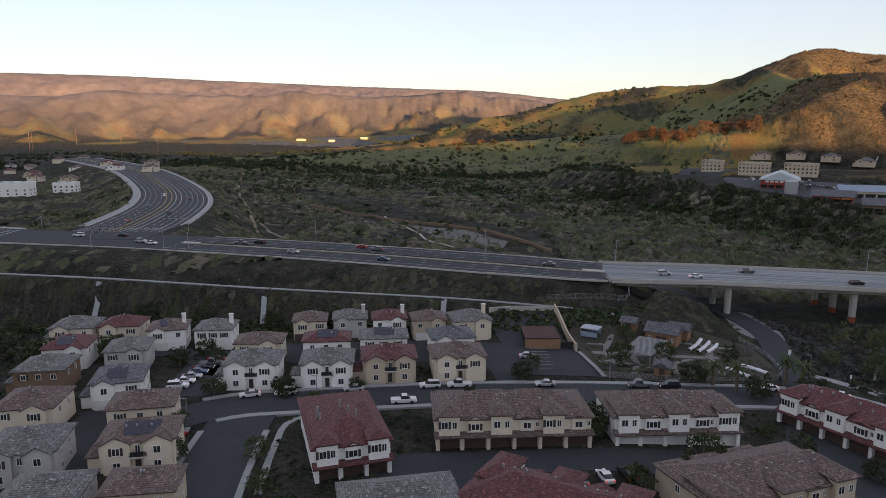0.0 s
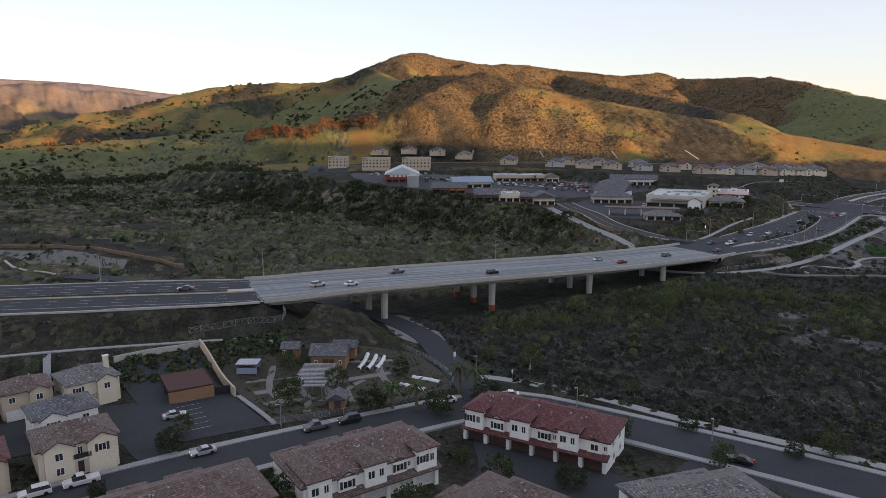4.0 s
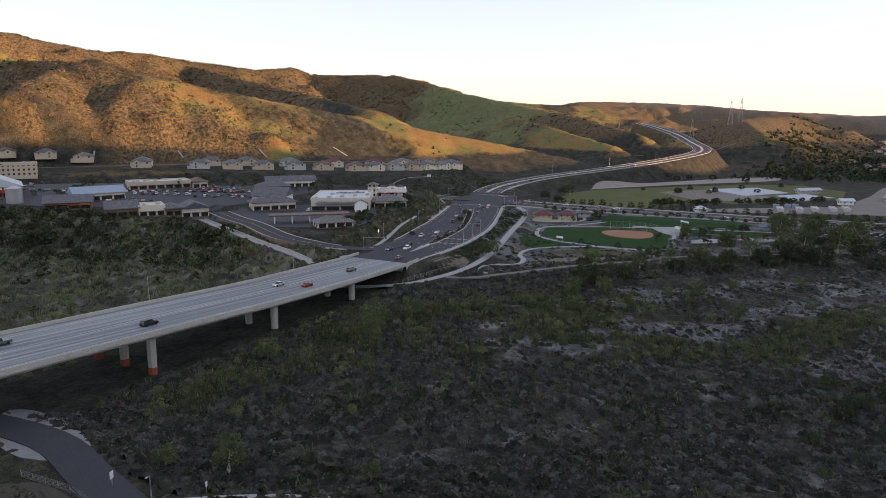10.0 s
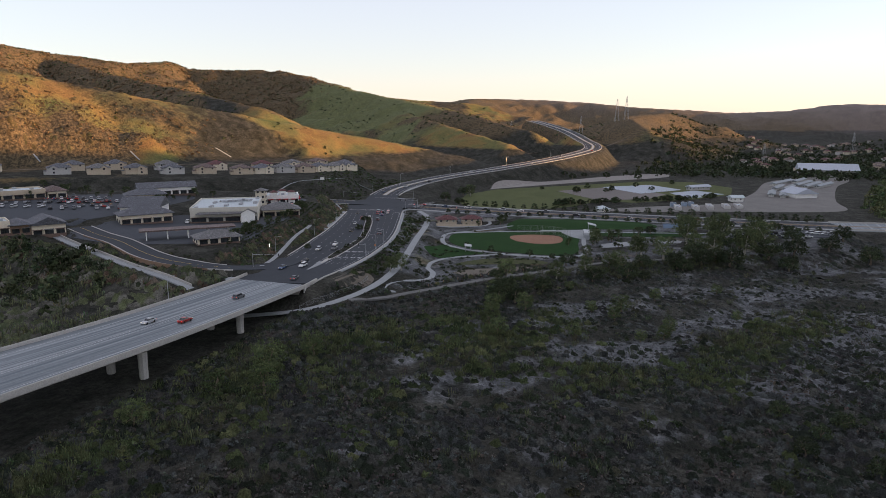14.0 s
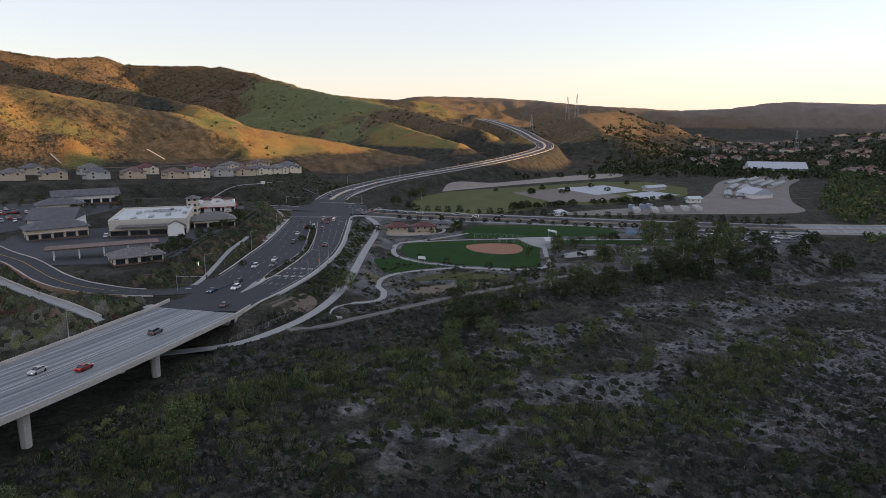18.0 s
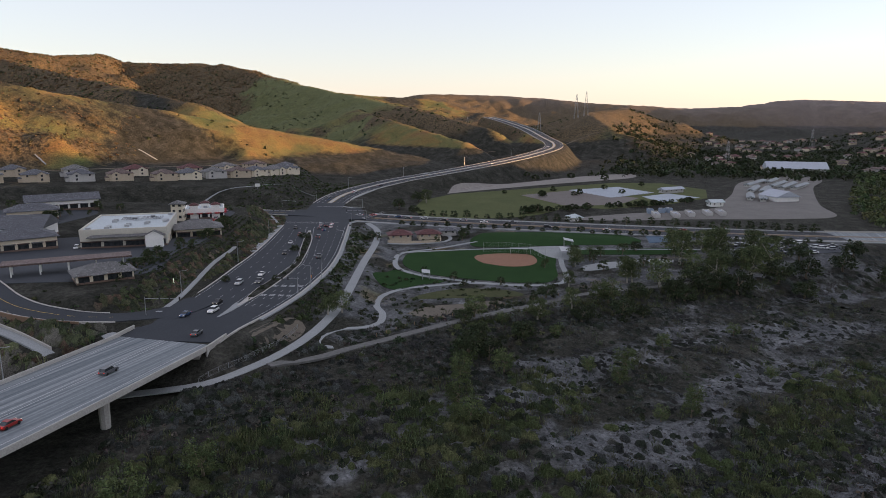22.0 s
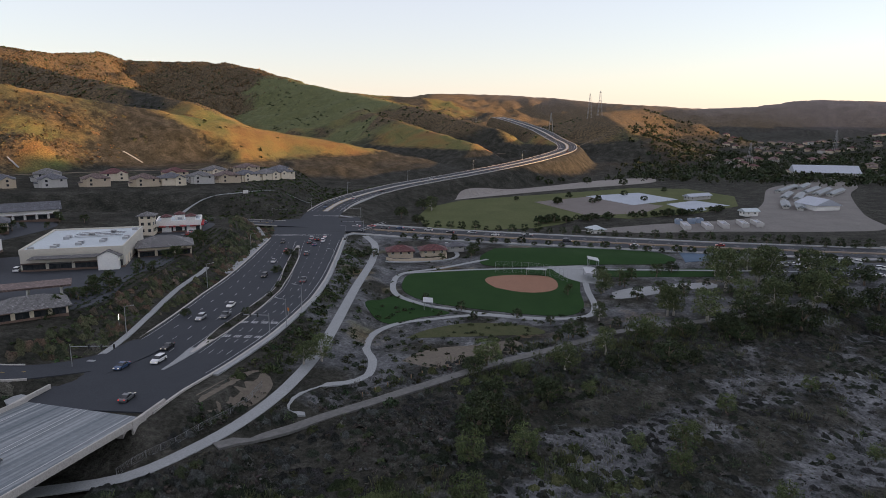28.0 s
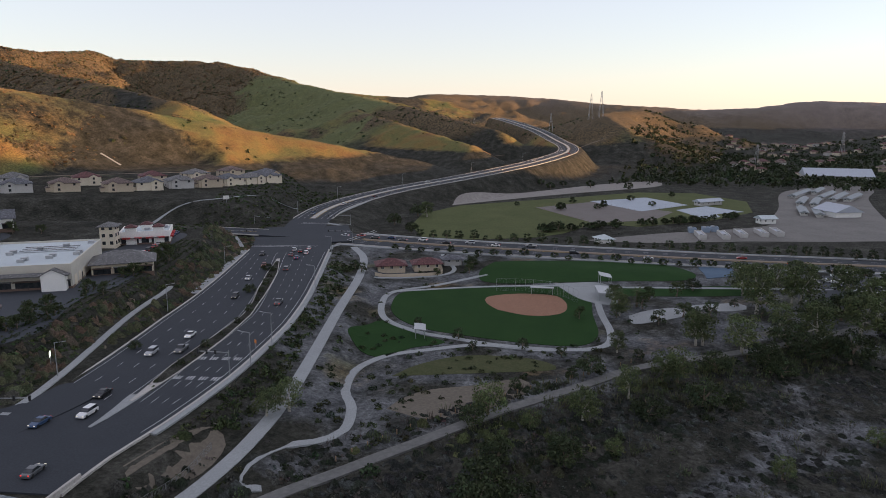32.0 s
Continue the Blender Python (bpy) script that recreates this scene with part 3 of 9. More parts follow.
def on_ground(points, step=4.0, lift=0.0):
    l = along([p[:2] for p in points], step)
    return np.hstack([l, ground_at(l[:, 0], l[:, 1])[:, None] + lift])


def structure(ob, label, category):
    return tagged(ob, label, category, kind="structure")


road = structure(ribbon("road_west", W, np.interp(W[:, 0], [20, 55], [17, 15.2]), -np.interp(W[:, 0], [20, 55], [17, 15.2]), 0, M["asphalt"], thick=0.5), "wide dark asphalt arterial road", "road")
E_ = along(ROAD_EAST, 4)
E_LEFT = np.interp(E_[:, 0], [262, 276, 290, 311, 362, 425, 470], [15, 15.6, 16.6, 17.6, 20, 19.8, 20])
E_RIGHT = -np.interp(E_[:, 0], [262, 276, 289, 317, 357, 410, 461], [15, 15.6, 16.6, 18.6, 20.2, 19, 18.6])
E_MID = np.interp(E_[:, 0], [262, 290, 305, 322, 345, 367, 385, 400, 430, 463], [-2, -3.6, -3.5, -3.1, -4.4, -5.2, -3.6, -2, 0, 2.9])
structure(ribbon("road_east", E_, E_LEFT, E_RIGHT, 0, M["asphalt"], thick=0.5), "wide dark asphalt road down to a junction", "road")
structure(ribbon("road_hill", ROAD_HILL, 12, -12, 0.02, M["asphalt"], thick=0.5), "asphalt highway curving up into the hills", "road")
structure(ribbon("road_cross_south", CROSS_SOUTH, 14, -14, 0.04, M["asphalt"], thick=0.5), "asphalt cross road beside the park", "road")
structure(ribbon("road_cross_north", CROSS_NORTH, 9, -9, 0.05, M["asphalt"], thick=0.5), "asphalt street behind the shops", "road")
structure(ribbon("road_side", SIDE_ROAD, 22, -22, 0.03, M["asphalt"], thick=0.5), "very wide asphalt side road with turn lanes", "road")
structure(ribbon("street", STREET, 5.5, -5.5, 0, M["lot"], thick=0.4), "dark asphalt residential street", "street")
structure(ribbon("street_lane", LANE, 6.5, -6.5, 0.02, M["lot"], thick=0.4), "dark asphalt residential side street", "street")
structure(ribbon("trail_road", TRAIL, 3.8, -3.8, 0.05, M["asphalt"], thick=0.3), "narrow asphalt trail road under the bridge", "road")


# ---- bridge ----
def build_bridge():
    b = new("bridge")
    l = B
    ribbon("deck", l, 15, -15, 0.02, M["deck"], b, 0.5)
    ribbon("girder", np.hstack([l[:, :2], l[:, 2:3] - 0.5]), 11.5, -11.5, 0, M["concrete"], b, 1.7)
    for s in (1, -1):
        ribbon("parapet", l, 15.2 * s + 0.2, 15.2 * s - 0.2, 1.0, M["concrete"], b, 1.45)
    z = ground_at(l[:, 0], l[:, 1])
    for x in (93.5, 138.5, 183, 224):
        i = int(np.argmin(np.abs(l[:, 0] - x)))
        nn = normals2(l)[i]
        for off in (-11.2, 0.0, 11.0):
            px, py = l[i, :2] + nn * off
            top, bot = l[i, 2] - 2.1, float(ground_at(px, py)) - 0.5
            bm = bmesh.new()
            bmesh.ops.create_cone(bm, cap_ends=True, segments=8, radius1=1.1, radius2=1.25, depth=top - bot)
            bmesh.ops.translate(bm, vec=(px, py, (top + bot) / 2), verts=bm.verts)
            pier = part("pier", bm, M["concrete"], b)
            if x == 138.5:
                bm = bmesh.new()
                bmesh.ops.create_cone(bm, cap_ends=True, segments=8, radius1=1.16, radius2=1.18, depth=2.2)
                bmesh.ops.translate(bm, vec=(px, py, bot + 1.4), verts=bm.verts)
                part("footing", bm, M["rust"], pier, "rust-red painted pier foot")
    for x in (56.5, 259.5):
        i = int(np.argmin(np.abs(l[:, 0] - x)))
        nn = normals2(l)[i]
        bm = bmesh.new()
        a, c = l[i, :2] + nn * 13.5, l[i, :2] - nn * 13.5
        rows = [[bm.verts.new((p[0] + o, p[1], z)) for p, z in ((a, l[i, 2] - 0.4), (c, l[i, 2] - 0.4), (c, l[i, 2] - 6.5), (a, l[i, 2] - 6.5))] for o in (-0.7, 0.7)]
        bm.faces.new(rows[0])
        bm.faces.new(rows[1][::-1])
        for k in range(4):
            bm.faces.new((rows[0][k], rows[1][k], rows[1][(k + 1) % 4], rows[0][(k + 1) % 4]))
        bmesh.ops.recalc_face_normals(bm, faces=bm.faces)
        part("abutment", bm, M["concrete"], b)
    # sloping wing walls at the east end
    for x0, x1 in ((258, 270),):
        i = int(np.argmin(np.abs(l[:, 0] - x0)))
        nn = normals2(l)[i]
        for s in (1, -1):
            p = l[i, :2] + nn * 15.3 * s
            q = p + np.array([x1 - x0, (x1 - x0) * 0.17])
            zt = l[i, 2]
            bm = bmesh.new()
            rows = [[bm.verts.new((a[0], a[1] + o, z)) for a, z in ((p, zt + 1.0), (q, zt + 0.7), (q, zt - 1.2), (p, zt - 6.5))] for o in (-0.25, 0.25)]
            bm.faces.new(rows[0])
            bm.faces.new(rows[1][::-1])
            for k in range(4):
                bm.faces.new((rows[0][k], rows[1][k], rows[1][(k + 1) % 4], rows[0][(k + 1) % 4]))
            bmesh.ops.recalc_face_normals(bm, faces=bm.faces)
            part("wing_wall", bm, M["concrete"], b)
    return tagged(b, "long pale concrete road bridge on paired piers", "bridge")


bridge = build_bridge()
# ---- road markings, kerbs, medians, walks ----
def shift(l, off, lift=0.0):
    n = normals2(l)
    return np.hstack([l[:, :2] + n * np.broadcast_to(off, (len(l),))[:, None], l[:, 2:3] + lift])


def stripe(parent, l, off, material, width=0.16, dash=0.0, gap=0.0, lift=0.05, name="lane_line"):
    """One painted line along l; with dash and gap, all its dashes in one mesh."""
    n = normals2(l)
    arc = np.concatenate([[0], np.cumsum(np.linalg.norm(np.diff(l[:, :2], axis=0), axis=1))])
    spans = [(0, arc[-1])] if not dash else [(s, min(s + dash, arc[-1])) for s in np.arange(0, arc[-1] - 1, dash + gap)]
    v, f = [], []
    for s0, s1 in spans:
        k = max(2, int((s1 - s0) / 4) + 1)
        ss = np.linspace(s0, s1, k)
        c = np.stack([np.interp(ss, arc, l[:, j]) for j in range(3)], 1)
        m = np.stack([np.interp(ss, arc, n[:, j]) for j in range(2)], 1)
        b = len(v)
        for p, q in zip(c, m):
            v += [(p[0] + q[0] * (off + width / 2), p[1] + q[1] * (off + width / 2), p[2] + lift), (p[0] + q[0] * (off - width / 2), p[1] + q[1] * (off - width / 2), p[2] + lift)]
        f += [(b + 2 * i, b + 2 * i + 1, b + 2 * i + 3, b + 2 * i + 2) for i in range(k - 1)]
    return part(name, (v, f), material, parent)


def cut(l, a, b, axis=0):
    """The stretch of a line where the coordinate lies between a and b."""
    return l[(l[:, axis] >= a) & (l[:, axis] <= b)]


by_name = bpy.data.objects
rw = by_name["road_west"]
for sx, ex in ((-640, -196), (-112, 55)):
    seg = cut(W, sx, ex)
    for s in (1, -1):
        stripe(rw, seg, 1.9 * s, M["yellow"], 0.2)
        for o in (5.4, 9.0):
            stripe(rw, seg, o * s, M["paint"], 0.2, 3.0, 6.0)
        stripe(rw, seg, 12.8 * s, M["paint"], 0.22)
    med = ribbon("median", seg, 1.5, -1.5, 0.3, M["concrete"], rw, 0.4, "raised concrete median strip")
    ribbon("planting_strip", seg[2:-2] if len(seg) > 6 else seg, 1.1, -1.1, 0.36, M["ground"], med, 0.1)
for s in (1, -1):
    seg = cut(W, -640, -196) if s > 0 else cut(W, -640, 20)
    ribbon("kerb", seg, 17.3 * s + 0.3, 17.3 * s - 0.3, 0.16, M["concrete"], rw, 0.5)
    end = cut(W, 18, 56)
    ribbon("kerb", end, s * np.interp(end[:, 0], [20, 55], [17.3, 15.3]) + 0.3, s * np.interp(end[:, 0], [20, 55], [17.3, 15.3]) - 0.3, 0.3, M["concrete"], rw, 0.6)
ribbon("kerb", cut(W, -106, 20), 17.6, 17.0, 0.16, M["concrete"], rw, 0.5)
ribbon("sidewalk", cut(W, -640, -200), 20.6, 17.7, 0.12, M["path"], rw, 0.5)
S = along(SIDE_ROAD, 4)[6:]
rs = by_name["road_side"]
for o in (-19, -15.5, -12, -8.5, 8, 11.5, 15, 18.5):
    stripe(rs, S, o, M["paint"], 0.28, *((0, 0) if abs(o) > 15.2 else (6, 5)))
for o in (-1.5, -5.0, 4.6):
    stripe(rs, S, o, M["paint"] if o < 4 else M["yellow"], 0.35)
stripe(rs, S, 1.2, M["yellow"], 0.4)
ribbon("kerb", S[5:], 22.4, 21.8, 0.16, M["concrete"], rs, 0.5)
ribbon("kerb", S[5:], -21.8, -22.4, 0.16, M["concrete"], rs, 0.5)
ribbon("sidewalk", S[6:], 27, 22.4, 0.12, M["path"], rs, 0.6)
ribbon("sidewalk", S[6:], -22.4, -25, 0.12, M["path"], rs, 0.6)
# painted stop bar and crossings at the side road's mouth
for y0 in (318, 322):
    bar = np.array([(-172, y0, 17.35), (-132, y0 + 2, 17.35)], float)
    stripe(rw, np.vstack([bar[0], bar.mean(0), bar[1]]), 0, M["paint"], 0.5, lift=0.1, name="crossing_line")
for x0 in (-196, -192):
    bar = np.array([(x0, 284, 17.6), (x0 - 2, 301, 17.6), (x0 - 4, 318, 17.6)], float)
    stripe(rw, bar, 0, M["paint"], 0.5, lift=0.1, name="crossing_line")

# bridge paint
for o in (-0.7, 0.7, -11.7, 11.7):
    stripe(bridge, B, o, M["paint"], 0.22, lift=0.06)

re_ = by_name["road_east"]


def beside(offs, lo, hi):
    """The east road's line moved sideways by an offset for each point, between two x."""
    k = (E_[:, 0] >= lo) & (E_[:, 0] <= hi)
    return shift(E_, offs)[k]


for side, edge in ((1, E_LEFT), (-1, E_RIGHT)):
    inner = E_MID + side * 2.2
    outer = edge - side * 1.6
    for k in (1, 2, 3):
        stripe(re_, beside(inner + (outer - inner) * k / 4, 296, 470), 0, M["paint"], 0.14, 3.0, 7.0)
    stripe(re_, beside(outer, 285, 470), 0, M["paint"], 0.16)
    stripe(re_, beside(inner, 300, 470), 0, M["paint"], 0.14)
for l_, (a_, b_) in ((shift(E_, E_LEFT), (296, 472)), (shift(E_, E_RIGHT), (262, 486))):
    ribbon("kerb", cut(l_, a_, b_), 0.3, -0.3, 0.16, M["concrete"], re_, 0.6)
ribbon("sidewalk", beside(E_RIGHT - 1.1, 285, 470), 0.7, -0.7, 0.12, M["path"], re_, 1.0)
ribbon("sidewalk", beside(E_LEFT + 2.0, 392, 466), 1.7, -1.7, 0.12, M["path"], re_, 1.0)
med_line = beside(E_MID, 300, 458)
wide = np.interp(med_line[:, 0], [300, 322, 345, 365, 380, 400, 425, 440, 458], [0.4, 2.2, 2.0, 1.4, 1.2, 2.0, 2.2, 1.4, 0.5])
med = ribbon("median", med_line, wide, -wide, 0.22, M["concrete"], re_, 0.4, "long kerbed median island")
ribbon("planting_strip", med_line[3:-2], wide[3:-2] - 0.3, -(wide[3:-2] - 0.3), 0.3, M["ground"], med, 0.1)
nose = beside(E_MID, 284, 304)
ribbon("island", nose, np.interp(nose[:, 0], [284, 304], [0.1, 2.4]), -np.interp(nose[:, 0], [284, 304], [0.1, 1.0]), 0.14, M["path"], re_, 0.3)
# worn lettering panels across the lanes
for x0 in (316, 330):
    i = int(np.argmin(np.abs(E_[:, 0] - x0)))
    c, nn = E_[i], normals2(E_)[i]
    d = np.array([nn[1], -nn[0]])
    for o in (-6.5, -9.6, -12.8, -15.8):
        v, f = [], []
        for r in range(4):
            for q in range(3):
                a0, b0 = -1.0 + q * 0.7, -1.0 + r * 0.55
                ps = [c[:2] + nn * (o + a0 + e) + d * (b0 + g) for e, g in ((0, 0), (0.5, 0), (0.5, 0.4), (0, 0.4))]
                f.append(tuple(range(len(v), len(v) + 4)))
                v += [(p[0], p[1], c[2] + 0.05) for p in ps]
        part("road_marking", (v, f), M["paint"], re_)

Hh = along(ROAD_HILL, 5)
rh = by_name["road_hill"]
hill_run = Hh[10:]
med = ribbon("median", hill_run, 1.4, -1.4, 0.25, M["concrete"], rh, 0.4)
for s in (1, -1):
    stripe(rh, hill_run, 2.0 * s, M["yellow"], 0.25, lift=0.08)
    stripe(rh, hill_run, 5.6 * s, M["paint"], 0.25, 4, 6, lift=0.08)
    stripe(rh, hill_run, 9.4 * s, M["paint"], 0.3, lift=0.08)
    ribbon("kerb", hill_run, 12.3 * s + 0.4, 12.3 * s - 0.4, 0.2, M["concrete"], rh, 0.5)
rc = by_name["road_cross_south"]
C = along(CROSS_SOUTH, 4)
for s in (1, -1):
    seg = C[8:]
    stripe(rc, seg, 2.2 * s, M["yellow"], 0.22, lift=0.08)
    for o in (5.6, 9.1):
        stripe(rc, seg, o * s, M["paint"], 0.2, 3, 6, lift=0.08)
    ribbon("kerb", seg, 14.2 * s + 0.3, 14.2 * s - 0.3, 0.16, M["concrete"], rc, 0.5)
    ribbon("sidewalk", seg, 16.8 * s + 1.2, 16.8 * s - 1.2, 0.12, M["path"], rc, 0.6)
ribbon("median", C[10:], 1.6, -1.6, 0.25, M["dirt"], rc, 0.4, "planted median strip")
rn = by_name["road_cross_north"]
Nn = along(CROSS_NORTH, 4)
stripe(rn, Nn[6:], 0.3, M["yellow"], 0.25, lift=0.08)
for s in (1, -1):
    ribbon("kerb", Nn[5:], 9.2 * s + 0.4, 9.2 * s - 0.4, 0.18, M["concrete"], rn, 0.5)
# flat areas: closed outlines laid on the ground
def patch(name, outline, material, label, category, lift=0.12, grid=4.0, z=None, straight=False):
    """A flat or ground-following patch inside a smooth closed outline, with a rim."""
    p = np.array(outline, float)
    ring = along(np.vstack([p, p[:1]]), 3)[:-1] if not straight else np.vstack([np.linspace(a, b, 4)[:-1] for a, b in zip(p, np.vstack([p[1:], p[:1]]))])
    bm = bmesh.new()
    vs = [bm.verts.new((x, y, 0)) for x, y in ring]
    bm.faces.new(vs)
    bmesh.ops.triangulate(bm, faces=bm.faces[:])
    x0, y0 = ring.min(0)
    x1, y1 = ring.max(0)
    for c, nrm in [((x, 0, 0), (1, 0, 0)) for x in np.arange(x0 + grid, x1, grid)] + [((0, y, 0), (0, 1, 0)) for y in np.arange(y0 + grid, y1, grid)]:
        bmesh.ops.bisect_plane(bm, geom=bm.verts[:] + bm.edges[:] + bm.faces[:], plane_co=c, plane_no=nrm)
    for v in bm.verts:
        v.co.z = (float(ground_at(v.co.x, v.co.y)) if z is None else z) + lift
    rim = [e for e in bm.edges if e.is_boundary]
    ex = bmesh.ops.extrude_edge_only(bm, edges=rim)
    for g in ex["geom"]:
        if isinstance(g, bmesh.types.BMVert):
            g.co.z -= 0.6
    bmesh.ops.recalc_face_normals(bm, faces=bm.faces)
    return structure(part(name, bm, material), label, category)


# the junction: paving, corner walks and crossings
jl = np.array([(497, 312, 3.0), (520, 324, 2.82), (543, 337, 2.9)], float)
structure(ribbon("junction", jl, 27, -27, 0.03, M["asphalt"], thick=0.5), "dark asphalt road junction", "road")
for c0, c1 in (((488, 296), (478, 335)), ((506, 350), (535, 362)), ((552, 345), (556, 310)), ((508, 290), (540, 288))):
    for k in (0, 2.6):
        l2 = np.array([(c0[0] + k, c0[1] + k, 3.1), ((c0[0] + c1[0]) / 2 + k, (c0[1] + c1[1]) / 2 + k, 3.1), (c1[0] + k, c1[1] + k, 3.1)], float)
        stripe(by_name["junction"], l2, 0, M["paint"], 0.45, lift=0.12, name="crossing_line")


def walkway(name, points, width, material, label, lift=0.12, thick=0.4, step=3.0):
    l = on_ground(points, step)
    k = np.ones(5) / 5
    l[2:-2, 2] = np.convolve(l[:, 2], k, "valid")
    return structure(ribbon(name, l, width / 2, -width / 2, lift, material, thick=thick), label, "path")


M["trail"] = surface("trail_dirt", (0.095, 0.096, 0.092), (0.165, 0.163, 0.152), 0.3, 0.95, 0.8)
walkway("walk_slope_east", [p[:2] for p in SLOPE_WALK], 2.0, M["path"], "concrete walk beside the planted slope", 0.25, 0.6)
walkway("walk_corner_east", [(396, 292), (438, 309.5), (463, 323), (484, 342), (500, 356)], 3.2, M["path"], "concrete walk round a road corner", 0.25)
walkway("walk_corner_park", [(486, 290), (497, 294), (508, 288), (512, 270)], 3.0, M["path"], "concrete corner walk at the park", 0.25)
walkway("walk_corner_hill", [(556, 318), (560, 330), (578, 336), (610, 340), (650, 341)], 2.6, M["path"], "concrete walk at the hill road's corner", 0.25)
structure(ribbon("path_main", MAINPATH, 1.75, -1.75, 0.06, M["path"], thick=0.3), "wide pale concrete path through the park", "path")
walkway("path_loop", [(286, 201), (284, 205), (290, 207), (300, 205), (304.7, 200), (312, 197), (324, 201), (334, 207.5), (350, 212), (363, 208.5), (372, 198.4), (381, 185), (382, 168), (387, 153)], 2.4, M["path"], "winding pale concrete path")
walkway("path_ring", [(470, 206), (460, 213), (446, 222), (431, 234), (414, 231.5), (397, 223), (387, 208), (384.5, 195), (382.5, 180), (384.5, 160), (392, 149), (406, 148.5), (425, 153), (446, 157)], 2.4, M["path"], "pale concrete path round the ball field", 0.16)
walkway("path_upper", [(432, 234), (450, 203), (462, 173), (466, 149), (480, 99), (490, 64)], 2.2, M["path"], "straight concrete path past the ball field", 0.2)
walkway("path_restroom", [(440, 256), (452, 243), (463, 225), (474, 222), (488, 231), (500, 236)], 2.0, M["path"], "concrete path to a small building", 0.2)
walkway("dirt_trail", [(264, 209), (274, 203), (286, 197), (298, 189.5), (318, 177.5), (338, 166.6), (364, 148), (380, 135.5), (410, 100), (440, 70)], 3.2, M["trail"], "pale dirt trail beside the riverbed", 0.3, 0.6)
walkway("promenade", [(86, 165), (93, 163.5), (102, 153.5), (107, 144), (114, 125), (122, 108), (130, 90), (142, 60), (158, 20)], 2.6, M["path"], "pale concrete promenade along the bluff", 0.2)
structure(ribbon("bench_path", BENCH, 0.7, -0.7, 0.12, M["path"], thick=0.5), "narrow concrete drain path across the bank", "path")
SPURS = (((-56, 213), (-54, 199)), ((0.5, 212), (-0.5, 197)), ((51, 208), (49.5, 197)), ((-113, 224), (-108, 200)))
for i, (a, b) in enumerate(SPURS):
    walkway(f"bank_spur_{i + 1}", [a, ((a[0] + b[0]) / 2, (a[1] + b[1]) / 2), b], 1.6, M["path"], "short concrete drain down the bank", 0.12)
structure(ribbon("mesa_path", MESA_PATH, 1.6, -1.6, 0.2, M["path"], thick=0.6), "pale concrete path sloping below the shops", "path")
structure(ribbon("mesa_path_wall", along(MESA_PATH[:-2], 4), 1.9, 1.55, 0.95, M["concrete"], thick=1.6), "pale concrete parapet wall beside the path", "wall")
mesa_road = structure(ribbon("mesa_road", MESA_DRIVE, 5.2, -5.2, 0.05, M["asphalt"], thick=0.8), "asphalt drive curving up to the shops", "road")
MR = along(MESA_DRIVE, 3)[5:]
ribbon("kerb", MR, 5.75, 5.25, 0.22, M["concrete"], mesa_road, 0.8)
ribbon("kerb", MR, -5.25, -5.75, 0.22, M["concrete"], mesa_road, 0.8)
ribbon("retaining_wall", MR[2:-8], 6.6, 6.2, 0.5, M["brown"], mesa_road, 1.8, "low dark wall along the drive")
stripe(mesa_road, MR, 0, M["yellow"], 0.2, lift=0.09)
patch("drive_mouth", [(262, 254), (266, 259), (271, 263), (276, 271), (284, 268.5), (292, 264), (304, 264), (300, 252)], M["asphalt"], "asphalt mouth of the shop drive", "road", 0.02, 4, z=7.0)
patch("corner_island", [(258.5, 256), (264, 258.5), (268, 262), (266, 264.5), (261, 262)], M["path"], "pale concrete corner island at the bridge end", "pavement", 0.14, 4, z=7.05)
patch("gravel_apron", [(92, 220), (106, 227), (102, 200), (96, 192), (90, 202)], M["gravel_pale"], "pale gravel apron under the bridge", "ground", 0.12, 3)
walkway("valley_track", [(-228, 790), (-190, 640), (-153, 528), (-120, 430), (-106, 390)], 3.5, M["dirt"], "pale dirt track on the valley floor", 0.1)
walkway("valley_track_2", [(-150, 520), (-110, 420), (-70, 370), (-30, 345)], 2.2, M["dirt"], "narrow dirt track on the valley floor", 0.1)
walkway("basin_road", [(-70, 500), (-45, 440), (-25, 395), (20, 330)], 7, M["asphalt"], "grey access road beside a basin", 0.1)
walkway("hill_firebreak", [p[:2] for p in FIREBREAK], 2.6, M["dirt"], "pale dirt track along the foot of the hills", 0.15)
for i, (a, b) in enumerate((((474, 626), (474, 619)), ((537, 583), (536, 572)), ((414, 666), (410, 662)), ((628, 563), (628, 544)))):
    walkway(f"hill_drain_{i + 1}", [a, ((a[0] + b[0]) / 2, (a[1] + b[1]) / 2), b], 1.8, M["path"], "pale concrete drain down the hill foot", 0.25)
walkway("slope_walk", [(478, 400), (510, 408), (540, 398), (570, 390), (600, 372)], 2.0, M["path"], "pale walk zigzagging down a green slope", 0.2)
for i, (a, b) in enumerate((((1000, 350), (1060, 330)), ((1040, 420), (1100, 345)), ((1190, 300), (1230, 190)))):
    walkway(f"cut_road_{i + 1}", [a, ((a[0] + b[0]) / 2 + 12, (a[1] + b[1]) / 2), b], 3, M["dirt"], "pale dirt track on a hillside", 0.3)


